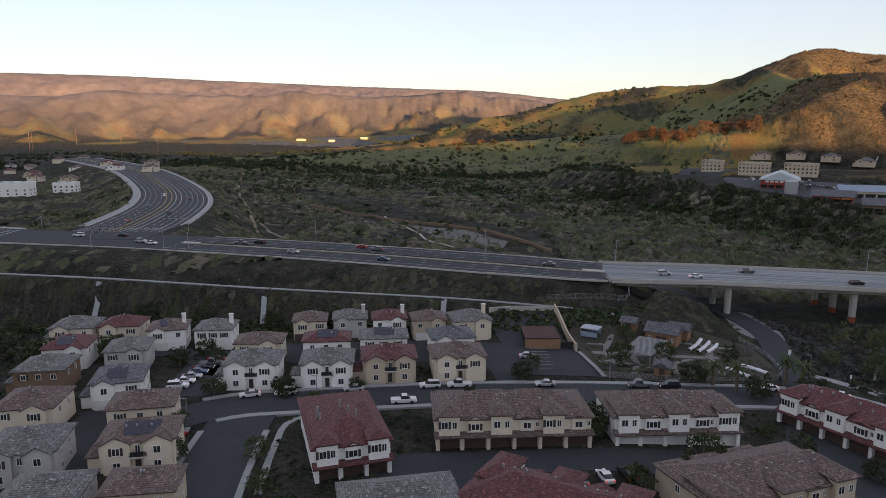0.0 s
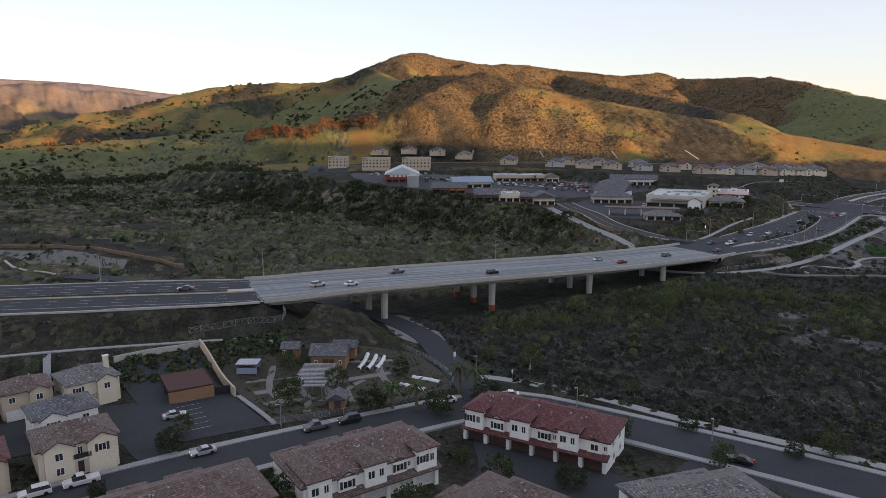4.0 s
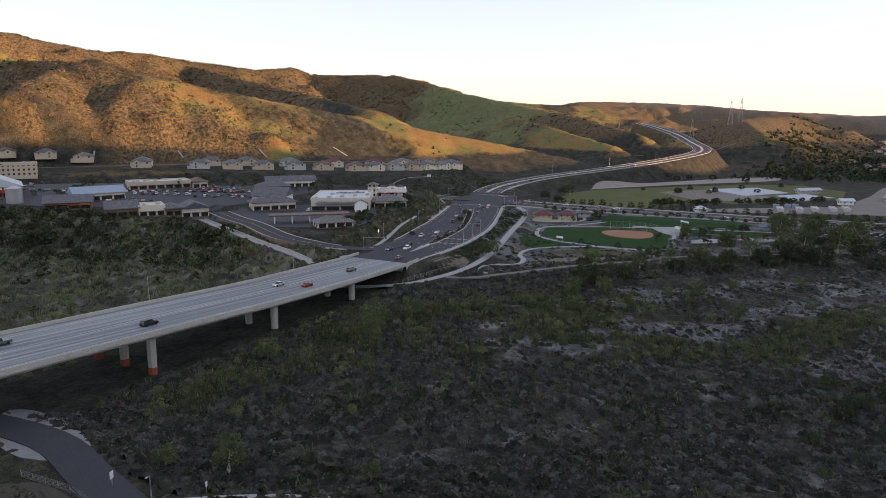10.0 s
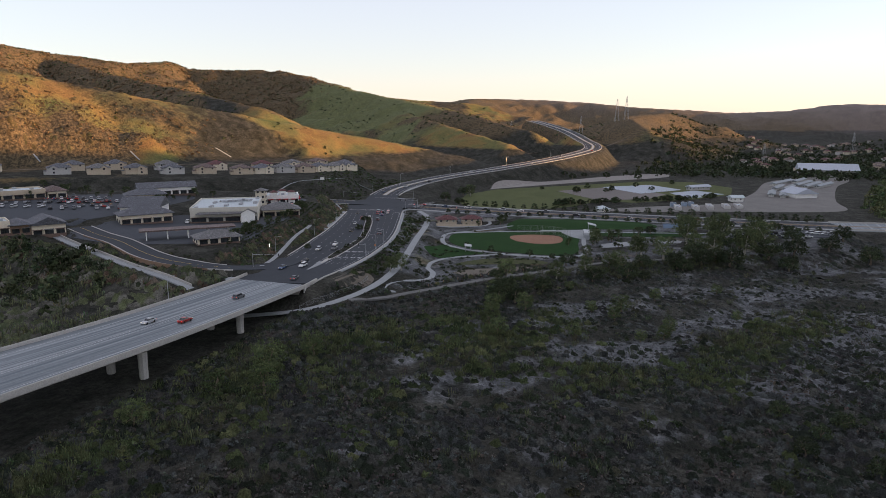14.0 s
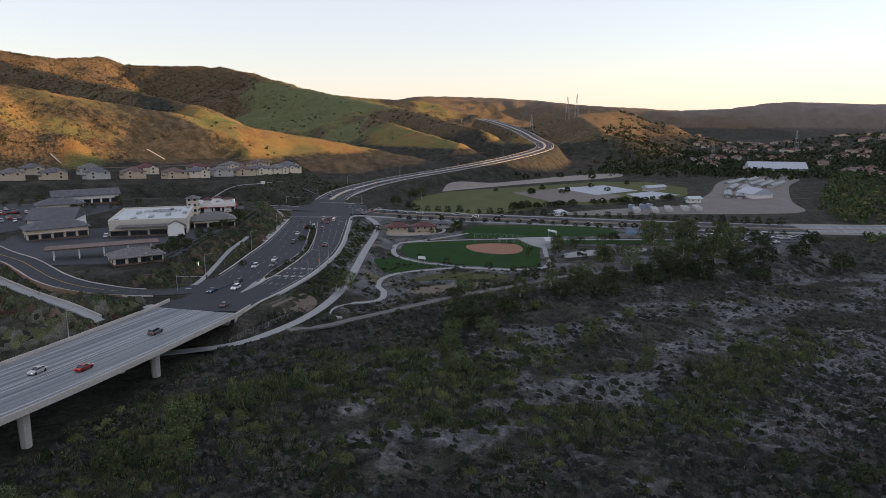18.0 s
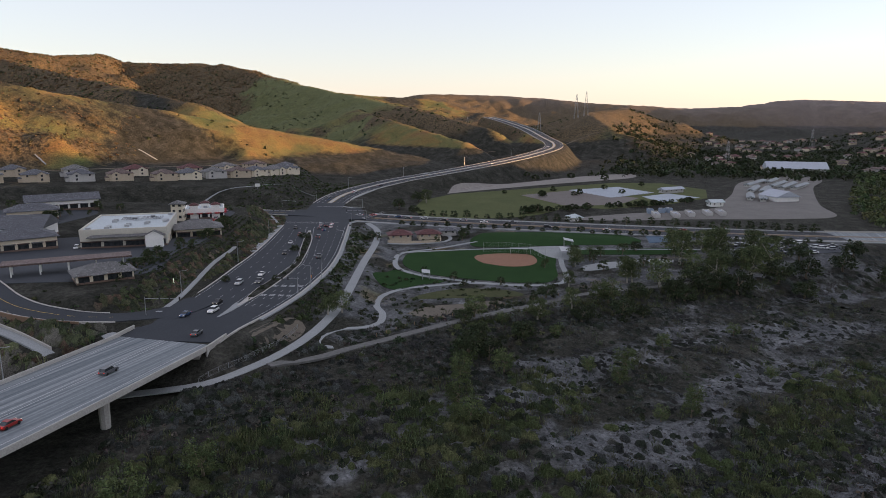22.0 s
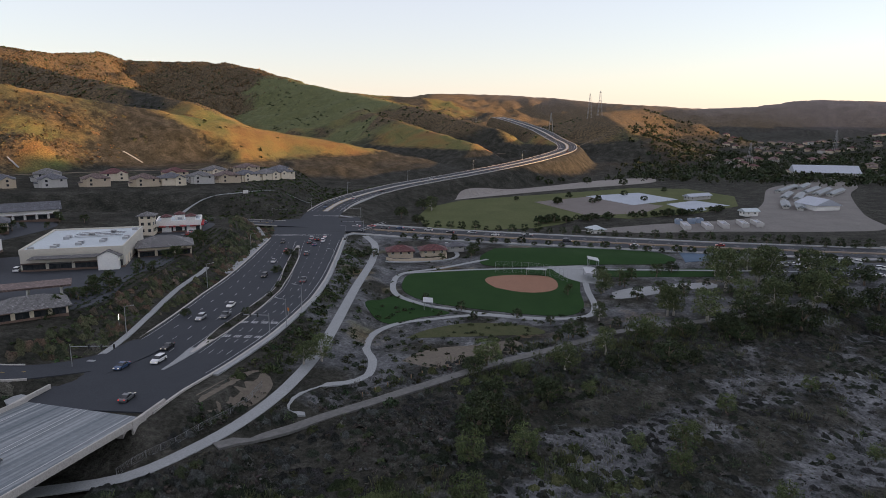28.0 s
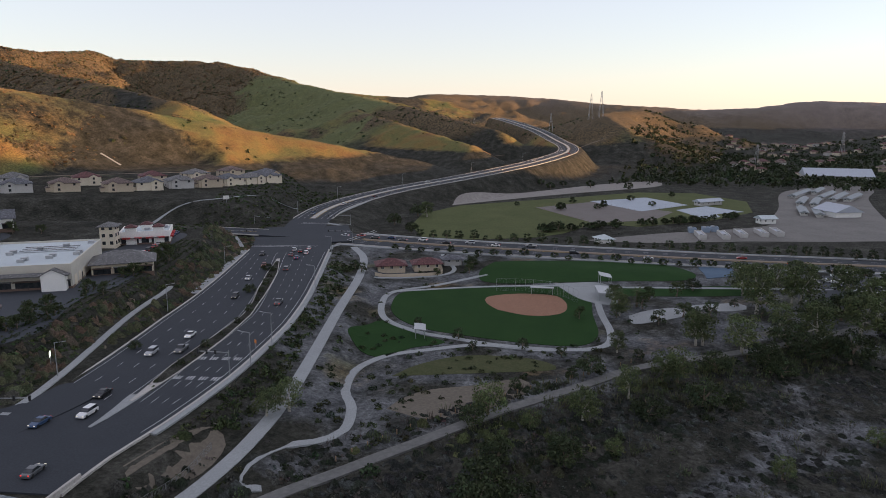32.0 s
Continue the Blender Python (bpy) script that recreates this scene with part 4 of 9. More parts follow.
M["arena_sand"] = surface("arena_sand", (0.13, 0.115, 0.105), (0.185, 0.165, 0.148), 0.1, 0.95)
M["pond_sand"] = surface("pond_sand", (0.20, 0.185, 0.165), (0.27, 0.25, 0.225), 0.03, 0.95, 0.6)
M["pale_footing"] = surface("pale_footing", (0.30, 0.34, 0.38), (0.40, 0.44, 0.48), 0.08, 0.8)
M["yard_dirt"] = surface("yard_dirt", (0.10, 0.098, 0.09), (0.22, 0.205, 0.185), 0.06, 0.95, 1.0)
M["pasture"] = surface("pasture_grass", (0.062, 0.080, 0.032), (0.118, 0.125, 0.058), 0.05, 0.95, 1.0, spec=0.05)
M["rough_grass"] = surface("rough_grass", (0.040, 0.055, 0.022), (0.095, 0.092, 0.05), 0.25, 0.95, 1.6, spec=0.05)
M["basin_soil"] = surface("basin_soil", (0.10, 0.085, 0.065), (0.155, 0.135, 0.105), 0.12, 0.95, 1.2)
patch("ball_field", [(449, 205), (434, 229), (415, 228), (400, 220), (391, 207), (388, 190), (387, 170), (390, 156), (402, 152), (424, 156), (446, 160), (460, 172)], M["lawn"], "mown green ball field lawn", "lawn", 0.14)
patch("infield", [(419.7, 189.2), (427, 195), (435, 197), (442, 190.5), (445.5, 181), (445, 172), (436, 167), (425, 165.8), (418.5, 170), (416, 178)], M["clay"], "reddish-brown clay softball infield", "field", 0.2)
patch("lawn_small", [(365, 218), (376, 227), (388, 226), (396, 222), (386, 209), (380, 196), (372, 204), (361, 210)], M["lawn"], "small round green lawn between paths", "lawn", 0.12)
patch("upper_field", [(492, 208), (503, 188), (512, 160), (516, 135), (505, 124), (485, 123), (472, 160), (458, 200), (472, 210)], M["lawn"], "mown green upper sports lawn", "lawn", 0.14)
patch("lawn_strip", [(465, 150), (483, 98), (472, 98), (454, 149)], M["lawn"], "green lawn strip beside a path", "lawn", 0.12)
patch("basin_lawn", [(349, 201), (360, 197), (371, 186), (374, 168), (368, 160), (360, 176)], M["rough_grass"], "rough grassy edge of a shallow basin", "ground", 0.05)
patch("bare_bank", [(277, 223.4), (288.6, 223), (298, 220), (295, 214.8), (284, 212.8), (274, 218)], M["basin_soil"], "bare tan soil on a road bank", "ground", 0.06)
patch("brown_basin", [(326, 193), (335, 192), (343, 188), (350, 178), (358, 168), (352, 164), (342, 168), (333, 173), (324, 182)], M["basin_soil"], "bare brown soil of a shallow basin", "ground", 0.04)
patch("court", [(516, 118.5), (529, 105), (499, 102), (489, 116)], surface("court_blue", (0.05, 0.09, 0.14), (0.07, 0.12, 0.18), 0.2, 0.8), "blue-grey hard sports court", "court", 0.16, straight=True)
patch("park_lot", [(476, 74), (515, 70), (522, 40), (524, 22), (500, 20), (486, 44)], M["pale_lot"], "dark asphalt park car lot", "car park", 0.2)
patch("plaza", [(464, 176), (443, 162), (440, 150), (456, 150), (470, 158)], M["path"], "pale concrete plaza with seating", "plaza", 0.18)
patch("spray_plaza", [(427, 144), (436, 138), (443, 128), (436, 124), (424, 134), (418, 142)], M["path"], "pale concrete play plaza among trees", "plaza", 0.14)
patch("splash_pad", [(446, 126), (452, 118), (458, 106), (451, 104), (444, 114)], M["path"], "pale concrete splash pad among trees", "plaza", 0.14)
patch("shop_lot", [(350, 388), (408, 404), (352, 470), (322, 540), (272, 590), (228, 560), (214, 510), (232, 455), (262, 420), (300, 392)], M["pale_lot"], "large asphalt car park of the shopping centre", "car park", 0.15)
patch("market_lot", [(278, 338), (284, 318), (298, 292), (318, 288), (346, 302), (372, 306), (412, 330), (452, 346), (440, 366), (430, 372), (420, 352), (392, 350), (372, 346), (352, 366), (318, 378), (286, 372)], M["pale_lot"], "asphalt drive and lot behind the market", "car park", 0.15)
patch("forecourt", [(268, 640), (232, 612), (215, 640), (240, 690), (300, 640)], M["pale_lot"], "asphalt lot by the apartment blocks", "car park", 0.15, straight=True)
patch("farm_pasture", [(548, 262), (600, 290), (650, 300), (700, 288), (740, 252), (780, 214), (840, 160), (850, 110), (800, 72), (734, 74), (684, 104), (640, 150), (646, 178), (600, 192), (582, 204)], M["pasture"], "pale green sports field beside the farm", "field", 0.1, 12, straight=True)
patch("dry_pond", [(700, 294), (731, 274), (804, 222), (889, 151), (930, 140), (950, 154), (900, 200), (845, 232), (785, 268), (735, 296)], M["pond_sand"], "pale bare strip of a dry pond", "ground", 0.2, 8)
patch("arena", [(646, 179), (708, 229), (757, 192), (717, 129), (671, 142)], M["arena_sand"], "grey sand riding arena", "field", 0.2, 12, straight=True)
patch("pale_arena", [(760, 194), (712, 152), (761, 118), (801, 152)], M["pale_footing"], "riding arena with pale blue-white footing", "field", 0.3, 12, straight=True)
patch("pale_arena_small", [(728, 127), (689, 109), (702, 98), (716, 100), (734, 80), (758, 105)], M["pale_footing"], "small riding arena with pale footing", "field", 0.3, 12, straight=True)
patch("storage_yard", [(580, 178), (618, 137), (668, 74), (720, 62), (770, 52), (877, 36), (940, 2), (1000, -48), (930, -50), (848, -27), (716, -8), (650, -6), (626, 30), (606, 90), (585, 140)], M["yard_dirt"], "pale bare storage yard", "ground", 0.12, 12)
for o, nm in ((6.4, "sidewalk_north"), (-6.4, "sidewalk_south")):
    structure(ribbon(nm, along(STREET, 4)[4:], o + 0.8, o - 0.8, 0.16, M["path"], thick=0.5), "pale concrete sidewalk along the street", "pavement")
    structure(ribbon(nm.replace("sidewalk", "lane_walk"), along(LANE, 4)[3:], o + 0.6, o - 0.6, 0.16, M["path"], thick=0.5), "pale concrete sidewalk along the lane", "pavement")
patch("parking_lot", [(14, 204), (32, 202), (38, 160), (21, 160), (17, 178)], M["lot"], "dark asphalt parking lot behind a wall", "car park", 0.12, z=None, straight=True)
patch("court_alley", [(-8, 118), (34, 121), (62, 122), (73, 136), (84, 118), (92, 84), (74, 74), (60, 104), (30, 112), (6, 108), (-8, 96), (-14, 112)], M["lot"], "dark asphalt alley between town houses", "car park", 0.1)
patch("drive_court", [(13, 157), (19, 158), (20, 176), (10, 186), (-40, 184), (-56, 176), (-58, 160), (-52, 160), (-50, 170), (-36, 168), (6, 168)], M["lot"], "dark asphalt driveway behind houses", "driveway", 0.1)
patch("drive_west", [(-63, 146), (-52, 146), (-50, 150), (-53, 160), (-58, 178), (-78, 177), (-79, 173), (-66, 172), (-64, 160)], M["lot"], "dark asphalt parking court between houses", "driveway", 0.1)
patch("drive_southwest", [(-75, 137), (-66, 137), (-60, 112), (-68, 104), (-74, 108)], M["lot"], "dark asphalt driveway between houses", "driveway", 0.1)
for i, (l, wd) in enumerate((([(-32, 144.8), (-2, 153.6), (20, 156.5)], 1.5), ([(22, 156.4), (60, 157.2), (80, 156.8)], 1.5), ([(-30, 104), (-31.5, 122), (-30, 134), (-14, 139.5)], 1.3), ([(-47, 100), (-49.5, 120), (-51, 130)], 1.4),
                             ([(100, 141), (110, 121), (122, 94)], 1.2), ([(0, 140.5), (3, 124)], 1.2))):
    walkway(f"sidewalk_{i + 1}", l, wd, M["path"], "pale concrete pavement beside the street", 0.2)

mouth = patch("alley_mouth", [(86, 98), (98, 108), (111, 106), (117, 92), (104, 84), (94, 84)], M["lot"], "dark asphalt mouth of the alley", "driveway", 0.16)
txt = bpy.data.curves.new("stop_marking", "FONT")
txt.body = "STOP"
txt.size = 1.25
txt.extrude = 0.01
tob = new("stop_marking_curve", txt)
bpy.context.view_layer.update()
tme = bpy.data.meshes.new_from_object(tob.evaluated_get(bpy.context.evaluated_depsgraph_get()))
bpy.data.objects.remove(tob)
tme.materials.clear()
tme.materials.append(M["paint"])
sm = new("stop_marking", tme)
sm.matrix_world = pose(102.6, 98.2, float(ground_at(103, 97)) + 0.24, 0, 0, -90)
tagged(sm, "white painted stop lettering on the asphalt", "road marking")

patch("basin_floor", [(-24, 440), (-10, 412), (-3, 387), (32, 362), (36, 376), (14, 410)], M["trail"], "bare tan slope of a drainage basin", "ground", 0.25, straight=True)
structure(ribbon("basin_wall", on_ground([(-102, 530), (-60, 480), (-28, 449), (16, 419), (40, 380), (56, 352)], 5), 0.4, -0.4, 1.6, M["brown"], thick=2.4), "low dark wall round the drainage basin", "wall")
structure(ribbon("basin_kerb", on_ground([(-40, 470), (-30, 442), (-16, 414), (-9, 384), (10, 362)], 5), 0.5, -0.5, 0.5, M["concrete"], thick=1.2), "pale concrete edge of the basin road", "wall")
walkway("valley_track_3", [(-165, 690), (-120, 640), (-60, 600), (20, 585), (90, 560)], 2.5, M["dirt"], "faint dirt track across the brush", 0.12)
walkway("valley_track_4", [(-40, 760), (20, 690), (80, 640), (130, 560)], 2.2, M["dirt"], "faint dirt track toward the hills", 0.12)

# the cross road's own bridge over the lower river
rb_line = cut(along(CROSS_SOUTH, 4), -130, 12, 1)
rb = new("river_bridge")
ribbon("deck", rb_line, 15.5, -15.5, 0.16, M["deck"], rb, 0.8)
for sd in (1, -1):
    ribbon("parapet", rb_line, 15.8 * sd + 0.2, 15.8 * sd - 0.2, 1.0, M["concrete"], rb, 2.6)
tagged(rb, "low pale concrete bridge over the lower river", "bridge")
# ---- houses ----
def glass_build(nt, bsdf):
    n = noise_tex(nt, 0.7, 2)
    c = ramp(nt, n.outputs[0], [(0.35, (0.018, 0.022, 0.026)), (0.7, (0.05, 0.055, 0.06))])
    nt.links.new(c.outputs[0], bsdf.inputs["Base Color"])
    bsdf.inputs["Roughness"].default_value = 0.08
    bsdf.inputs["Specular IOR Level"].default_value = 0.6


M["glass"] = mat("window_glass", glass_build)
M["trim"] = surface("white_trim", (0.66, 0.65, 0.61), (0.74, 0.73, 0.69), 1.0, 0.6)
M["shutter"] = surface("dark_shutter", (0.035, 0.03, 0.028), (0.06, 0.05, 0.045), 1.0, 0.6)
M["garage_brown"] = surface("brown_garage_door", (0.07, 0.045, 0.035), (0.10, 0.065, 0.05), 1.0, 0.6)
M["solar"] = surface("solar_cell", (0.010, 0.014, 0.030), (0.016, 0.022, 0.045), 2.0, 0.2, spec=0.6)
M["wood"] = surface("weathered_wood", (0.20, 0.13, 0.075), (0.29, 0.20, 0.12), 0.8, 0.8)
M["brick"] = surface("stone_veneer", (0.13, 0.085, 0.065), (0.2, 0.14, 0.11), 1.6, 0.9)
M["metal"] = surface("grey_metal", (0.35, 0.36, 0.37), (0.45, 0.46, 0.47), 0.5, 0.45, metal=0.7)
M["canvas"] = surface("white_canvas", (0.34, 0.37, 0.41), (0.44, 0.47, 0.52), 0.6, 0.7)
M["stable_roof"] = surface("weathered_stable_roof", (0.20, 0.225, 0.23), (0.32, 0.345, 0.35), 0.4, 0.7)
M["black"] = surface("black_metal", (0.02, 0.02, 0.021), (0.035, 0.035, 0.036), 0.8, 0.5)


def box(bm, x0, x1, y0, y1, z0, z1):
    r = bmesh.ops.create_cube(bm, size=1.0)
    for v in r["verts"]:
        v.co = Vector((x0 + (v.co.x + 0.5) * (x1 - x0), y0 + (v.co.y + 0.5) * (y1 - y0), z0 + (v.co.z + 0.5) * (z1 - z0)))
    return r["verts"]


def boxed(name, dims, material, parent, label=""):
    bm = bmesh.new()
    box(bm, *dims)
    return part(name, bm, material, parent, label)


def hip(bm, x0, x1, y0, y1, z, pitch=0.38, gable=False, thick=0.22):
    """A hipped (or gabled) roof over a rectangle, ridge along its longer side."""
    w, d = x1 - x0, y1 - y0
    h = min(w, d) / 2 * pitch
    if w >= d:
        e = 0 if gable else d / 2
        ra, rb = (x0 + e, (y0 + y1) / 2), (x1 - e, (y0 + y1) / 2)
    else:
        e = 0 if gable else w / 2
        ra, rb = ((x0 + x1) / 2, y0 + e), ((x0 + x1) / 2, y1 - e)
    lo = [bm.verts.new((x, y, z - thick)) for x, y in ((x0, y0), (x1, y0), (x1, y1), (x0, y1))]
    up = [bm.verts.new((x, y, z)) for x, y in ((x0, y0), (x1, y0), (x1, y1), (x0, y1))]
    a, b = bm.verts.new((*ra, z + h)), bm.verts.new((*rb, z + h))
    for i in range(4):
        bm.faces.new((lo[i], lo[(i + 1) % 4], up[(i + 1) % 4], up[i]))
    bm.faces.new(lo[::-1])
    if w >= d:
        for f in ((up[0], up[1], b, a), (up[2], up[3], a, b), (up[1], up[2], b), (up[3], up[0], a)):
            bm.faces.new(f)
    else:
        for f in ((up[0], up[1], a), (up[1], up[2], b, a), (up[2], up[3], b), (up[3], up[0], a, b)):
            bm.faces.new(f)
    return h


def front_gable(parent, cx, w, y0, y1, z0, z1, wall, roof, pitch=0.55, over=0.35):
    """A bay with its own gable on the front: walls and two roof slopes running back."""
    bm = bmesh.new()
    box(bm, cx - w / 2, cx + w / 2, y0, y1, z0, z1)
    h = w / 2 * pitch
    a = [bm.verts.new((cx - w / 2, y0 + 0.002, z1)), bm.verts.new((cx + w / 2, y0 + 0.002, z1)), bm.verts.new((cx, y0 + 0.002, z1 + h)),
         bm.verts.new((cx - w / 2, y0 + 0.25, z1)), bm.verts.new((cx + w / 2, y0 + 0.25, z1)), bm.verts.new((cx, y0 + 0.25, z1 + h))]
    for f in ((0, 1, 2), (3, 5, 4), (0, 2, 5, 3), (1, 4, 5, 2)):
        bm.faces.new([a[i] for i in f])
    bay = part("gable_bay", bm, wall, parent)
    bm = bmesh.new()
    ex = w / 2 + over
    back = y1 + h / 0.38 * 0.9
    for s in (-1, 1):
        lowz = z1 - over * pitch
        q = [(cx + s * ex, y0 - over, lowz), (cx, y0 - over, z1 + h + 0.05), (cx, back, z1 + h + 0.05), (cx + s * ex, y1 + 0.3, lowz)]
        t = [bm.verts.new(p) for p in q]
        u = [bm.verts.new((p[0], p[1], p[2] + 0.2)) for p in q]
        bm.faces.new(u)
        bm.faces.new(t[::-1])
        for i in range(4):
            bm.faces.new((t[i], t[(i + 1) % 4], u[(i + 1) % 4], u[i]))
    bmesh.ops.recalc_face_normals(bm, faces=bm.faces)
    part("gable_roof", bm, roof, bay)
    return bay


def frame_mesh(w, h):
    bm = bmesh.new()
    for d in ((-w / 2, -w / 2 + 0.1, 0, h), (w / 2 - 0.1, w / 2, 0, h), (-w / 2 + 0.1, w / 2 - 0.1, 0, 0.1), (-w / 2 + 0.1, w / 2 - 0.1, h - 0.1, h), (-0.04, 0.04, 0.1, h - 0.1)):
        box(bm, d[0], d[1], -0.08, 0.02, d[2], d[3])
    me = bpy.data.meshes.new("window")
    bm.to_mesh(me)
    bm.free()
    me.materials.append(M["trim"])
    return me


def slab_mesh(name, x0, x1, y0, y1, z0, z1, material):
    bm = bmesh.new()
    box(bm, x0, x1, y0, y1, z0, z1)
    me = bpy.data.meshes.new(name)
    bm.to_mesh(me)
    bm.free()
    me.materials.append(material)
    return me


SHARED = {}


def shared(key, make):
    if key not in SHARED:
        SHARED[key] = make()
    return SHARED[key]


def under(name, me, parent, m):
    ob = new(name, me)
    ob.parent = parent
    ob.matrix_basis = m
    return ob


def window(parent, x, y, z, turn=0.0, w=1.2, h=1.4, shutters=False):
    if parent.location.y > 280:
        return under("window", shared(("far", w, h), lambda: slab_mesh("window", -w / 2, w / 2, -0.06, 0.02, 0, h, M["glass"])), parent, pose(x, y, z, 0, 0, turn))
    wd = under("window", shared(("frame", w, h), lambda: frame_mesh(w, h)), parent, pose(x, y, z, 0, 0, turn))
    under("pane", shared(("pane", w, h), lambda: slab_mesh("pane", -w / 2 + 0.08, w / 2 - 0.08, -0.03, 0.01, 0.08, h - 0.08, M["glass"])), wd, Matrix())
    if shutters:
        for s in (-1, 1):
            under("shutter", shared(("shutter", h), lambda: slab_mesh("shutter", -0.22, 0.22, -0.07, 0.01, 0, h, M["shutter"])), parent,
                  pose(x, y, z, 0, 0, turn) @ pose(s * (w / 2 + 0.27), 0, 0))
    return wd


def garage(parent, x, y, z, w, material, turn=0.0):
    g = under("garage_door", shared(("garage", w, material.name), lambda: garage_mesh(w, material)), parent, pose(x, y, z, 0, 0, turn))
    return g


def garage_mesh(w, material):
    bm = bmesh.new()
    for i in range(4):
        box(bm, -w / 2, w / 2, -0.06, 0.02, 0.02 + i * 0.56, 0.55 + i * 0.56)
    me = bpy.data.meshes.new("garage_door")
    bm.to_mesh(me)
    bm.free()
    me.materials.append(material)
    return me


def solar(parent, x, y, z, cols, rows, slope, turn=0.0):
    m = pose(x, y, z, 0, 0, turn) @ pose(0, 0, 0, slope)
    for i in range(cols):
        for j in range(rows):
            under("solar_panel", shared("solar", lambda: slab_mesh("solar_panel", 0, 0.98, 0, 1.6, 0.06, 0.11, M["solar"])), parent, m @ pose(i * 1.02, j * 1.64, 0))


HOUSE_WORDS = {"white": "white stucco", "cream": "cream stucco", "tan": "tan stucco", "greige": "grey-beige stucco", "brown": "brown wood-sided",
               "roof_red": "red tile roof", "roof_gray": "grey tile roof", "roof_brown": "brown tile roof", "roof_slate": "blue-grey slate roof"}


def house(x, y, turn, w, d, wall, roof, seed, gables=2, panels=0, chimney=False, garages=0, eave=5.5, balcony=False, z=None):
    """A two-storey house; x, y is the left end of its front, the front faces the house's own -y."""
    rnd = random.Random(seed)
    c = math.cos(radians(turn)), math.sin(radians(turn))
    mx, my = x + c[0] * w / 2 - c[1] * d / 2, y + c[1] * w / 2 + c[0] * d / 2
    gz = (float(ground_at(mx, my)) if z is None else z)
    h = empty("house", x, y, gz, turn)
    mw, mr = M[wall], M[roof]
    bm = bmesh.new()
    box(bm, 0, w, 0, d, -1.0, eave)
    part("wall", bm, mw, h)
    bm = bmesh.new()
    rise = hip(bm, -0.5, w + 0.5, -0.5, d + 0.5, eave + 0.12, 0.42)
    roof_ob = part("roof", bm, mr, h)
    # ridge caps and vents
    for k in range(3 if y < 280 else 0):
        vx, vy = w * rnd.uniform(0.3, 0.7), d * rnd.uniform(0.25, 0.45)
        boxed("roof_vent", (vx, vx + 0.3, vy, vy + 0.3, eave + 0.2, eave + vy * 0.42 + 0.85), M["metal"], roof_ob)
    spots = [w * 0.24, w * 0.78] if gables == 2 else ([w * rnd.choice((0.28, 0.72))] if gables == 1 else [])
    for gx_ in spots:
        front_gable(h, gx_, w * 0.36, -0.9, 0.4, -0.8, eave, mw, mr)
        window(h, gx_, -0.9, 3.4, 0, 1.3, 1.4, rnd.random() < 0.6)
        if rnd.random() < 0.7 and not garages:
            window(h, gx_, -0.9, 0.8, 0, 1.3, 1.4, False)
    if gables == 2:
        window(h, w * 0.51, 0, 3.4, 0, 0.9, 1.4)
        boxed("door", (w * 0.47, w * 0.47 + 0.95, -0.06, 0.02, 0, 2.1), M["shutter"], h)
    else:
        for fx in (0.2, 0.5, 0.8):
            if all(abs(fx * w - s) > w * 0.25 for s in spots):
                window(h, fx * w, 0, 3.4, 0, 1.2, 1.3, rnd.random() < 0.5)
    if garages:
        for g in range(garages):
            garage(h, w * (0.3 + 0.4 * g) if garages > 1 else w * 0.3, -0.02 if gables == 0 else -0.92, 0, 4.6, M["trim"] if rnd.random() < 0.5 else M["garage_brown"])
    if balcony:
        rail = boxed("balcony", (w * 0.4, w * 0.64, -0.9, 0.02, 2.75, 2.95), M["trim"], h)
        bm = bmesh.new()
        box(bm, w * 0.4, w * 0.64, -0.9, -0.84, 2.95, 3.85)
        part("railing", bm, M["black"], rail)
    # side windows
    for s, fx in ((0, -0.0), (1, w)):
        for fy in (0.3, 0.7):
            window(h, fx, fy * d, 3.4, 90 if s else -90, 1.0, 1.3)
            if rnd.random() < 0.5:
                window(h, fx, fy * d, 0.9, 90 if s else -90, 1.0, 1.3)
    if chimney:
        ch = boxed("chimney", (w * 0.86, w * 0.86 + 1.0, d * 0.45, d * 0.45 + 0.8, 0, eave + rise + 1.0), mw, h)
        boxed("chimney_cap", (w * 0.86 - 0.1, w * 0.86 + 1.1, d * 0.45 - 0.1, d * 0.45 + 0.9, eave + rise + 1.0, eave + rise + 1.2), M["trim"], ch)
    if panels:
        solar(roof_ob, w * 0.3, 0.9, eave + 0.12 + 1.4 * 0.42, panels, 2, math.degrees(math.atan(0.42)))
    if d > 9 and rnd.random() < 0.6:
        # a lower lean-to wing at one side
        bm = bmesh.new()
        box(bm, -2.2, 0.02, 1.0, 6.0, -0.8, 2.7)
        wing = part("wing", bm, mw, h)
        bm = bmesh.new()
        hip(bm, -2.6, 0.02, 0.6, 6.4, 2.8, 0.45)
        part("wing_roof", bm, mr, wing)
    extra = " and solar panels" if panels else (" and balcony" if balcony else "")
    return tagged(h, f"two-storey {HOUSE_WORDS[wall]} house with {HOUSE_WORDS[roof]}{extra}", "house")


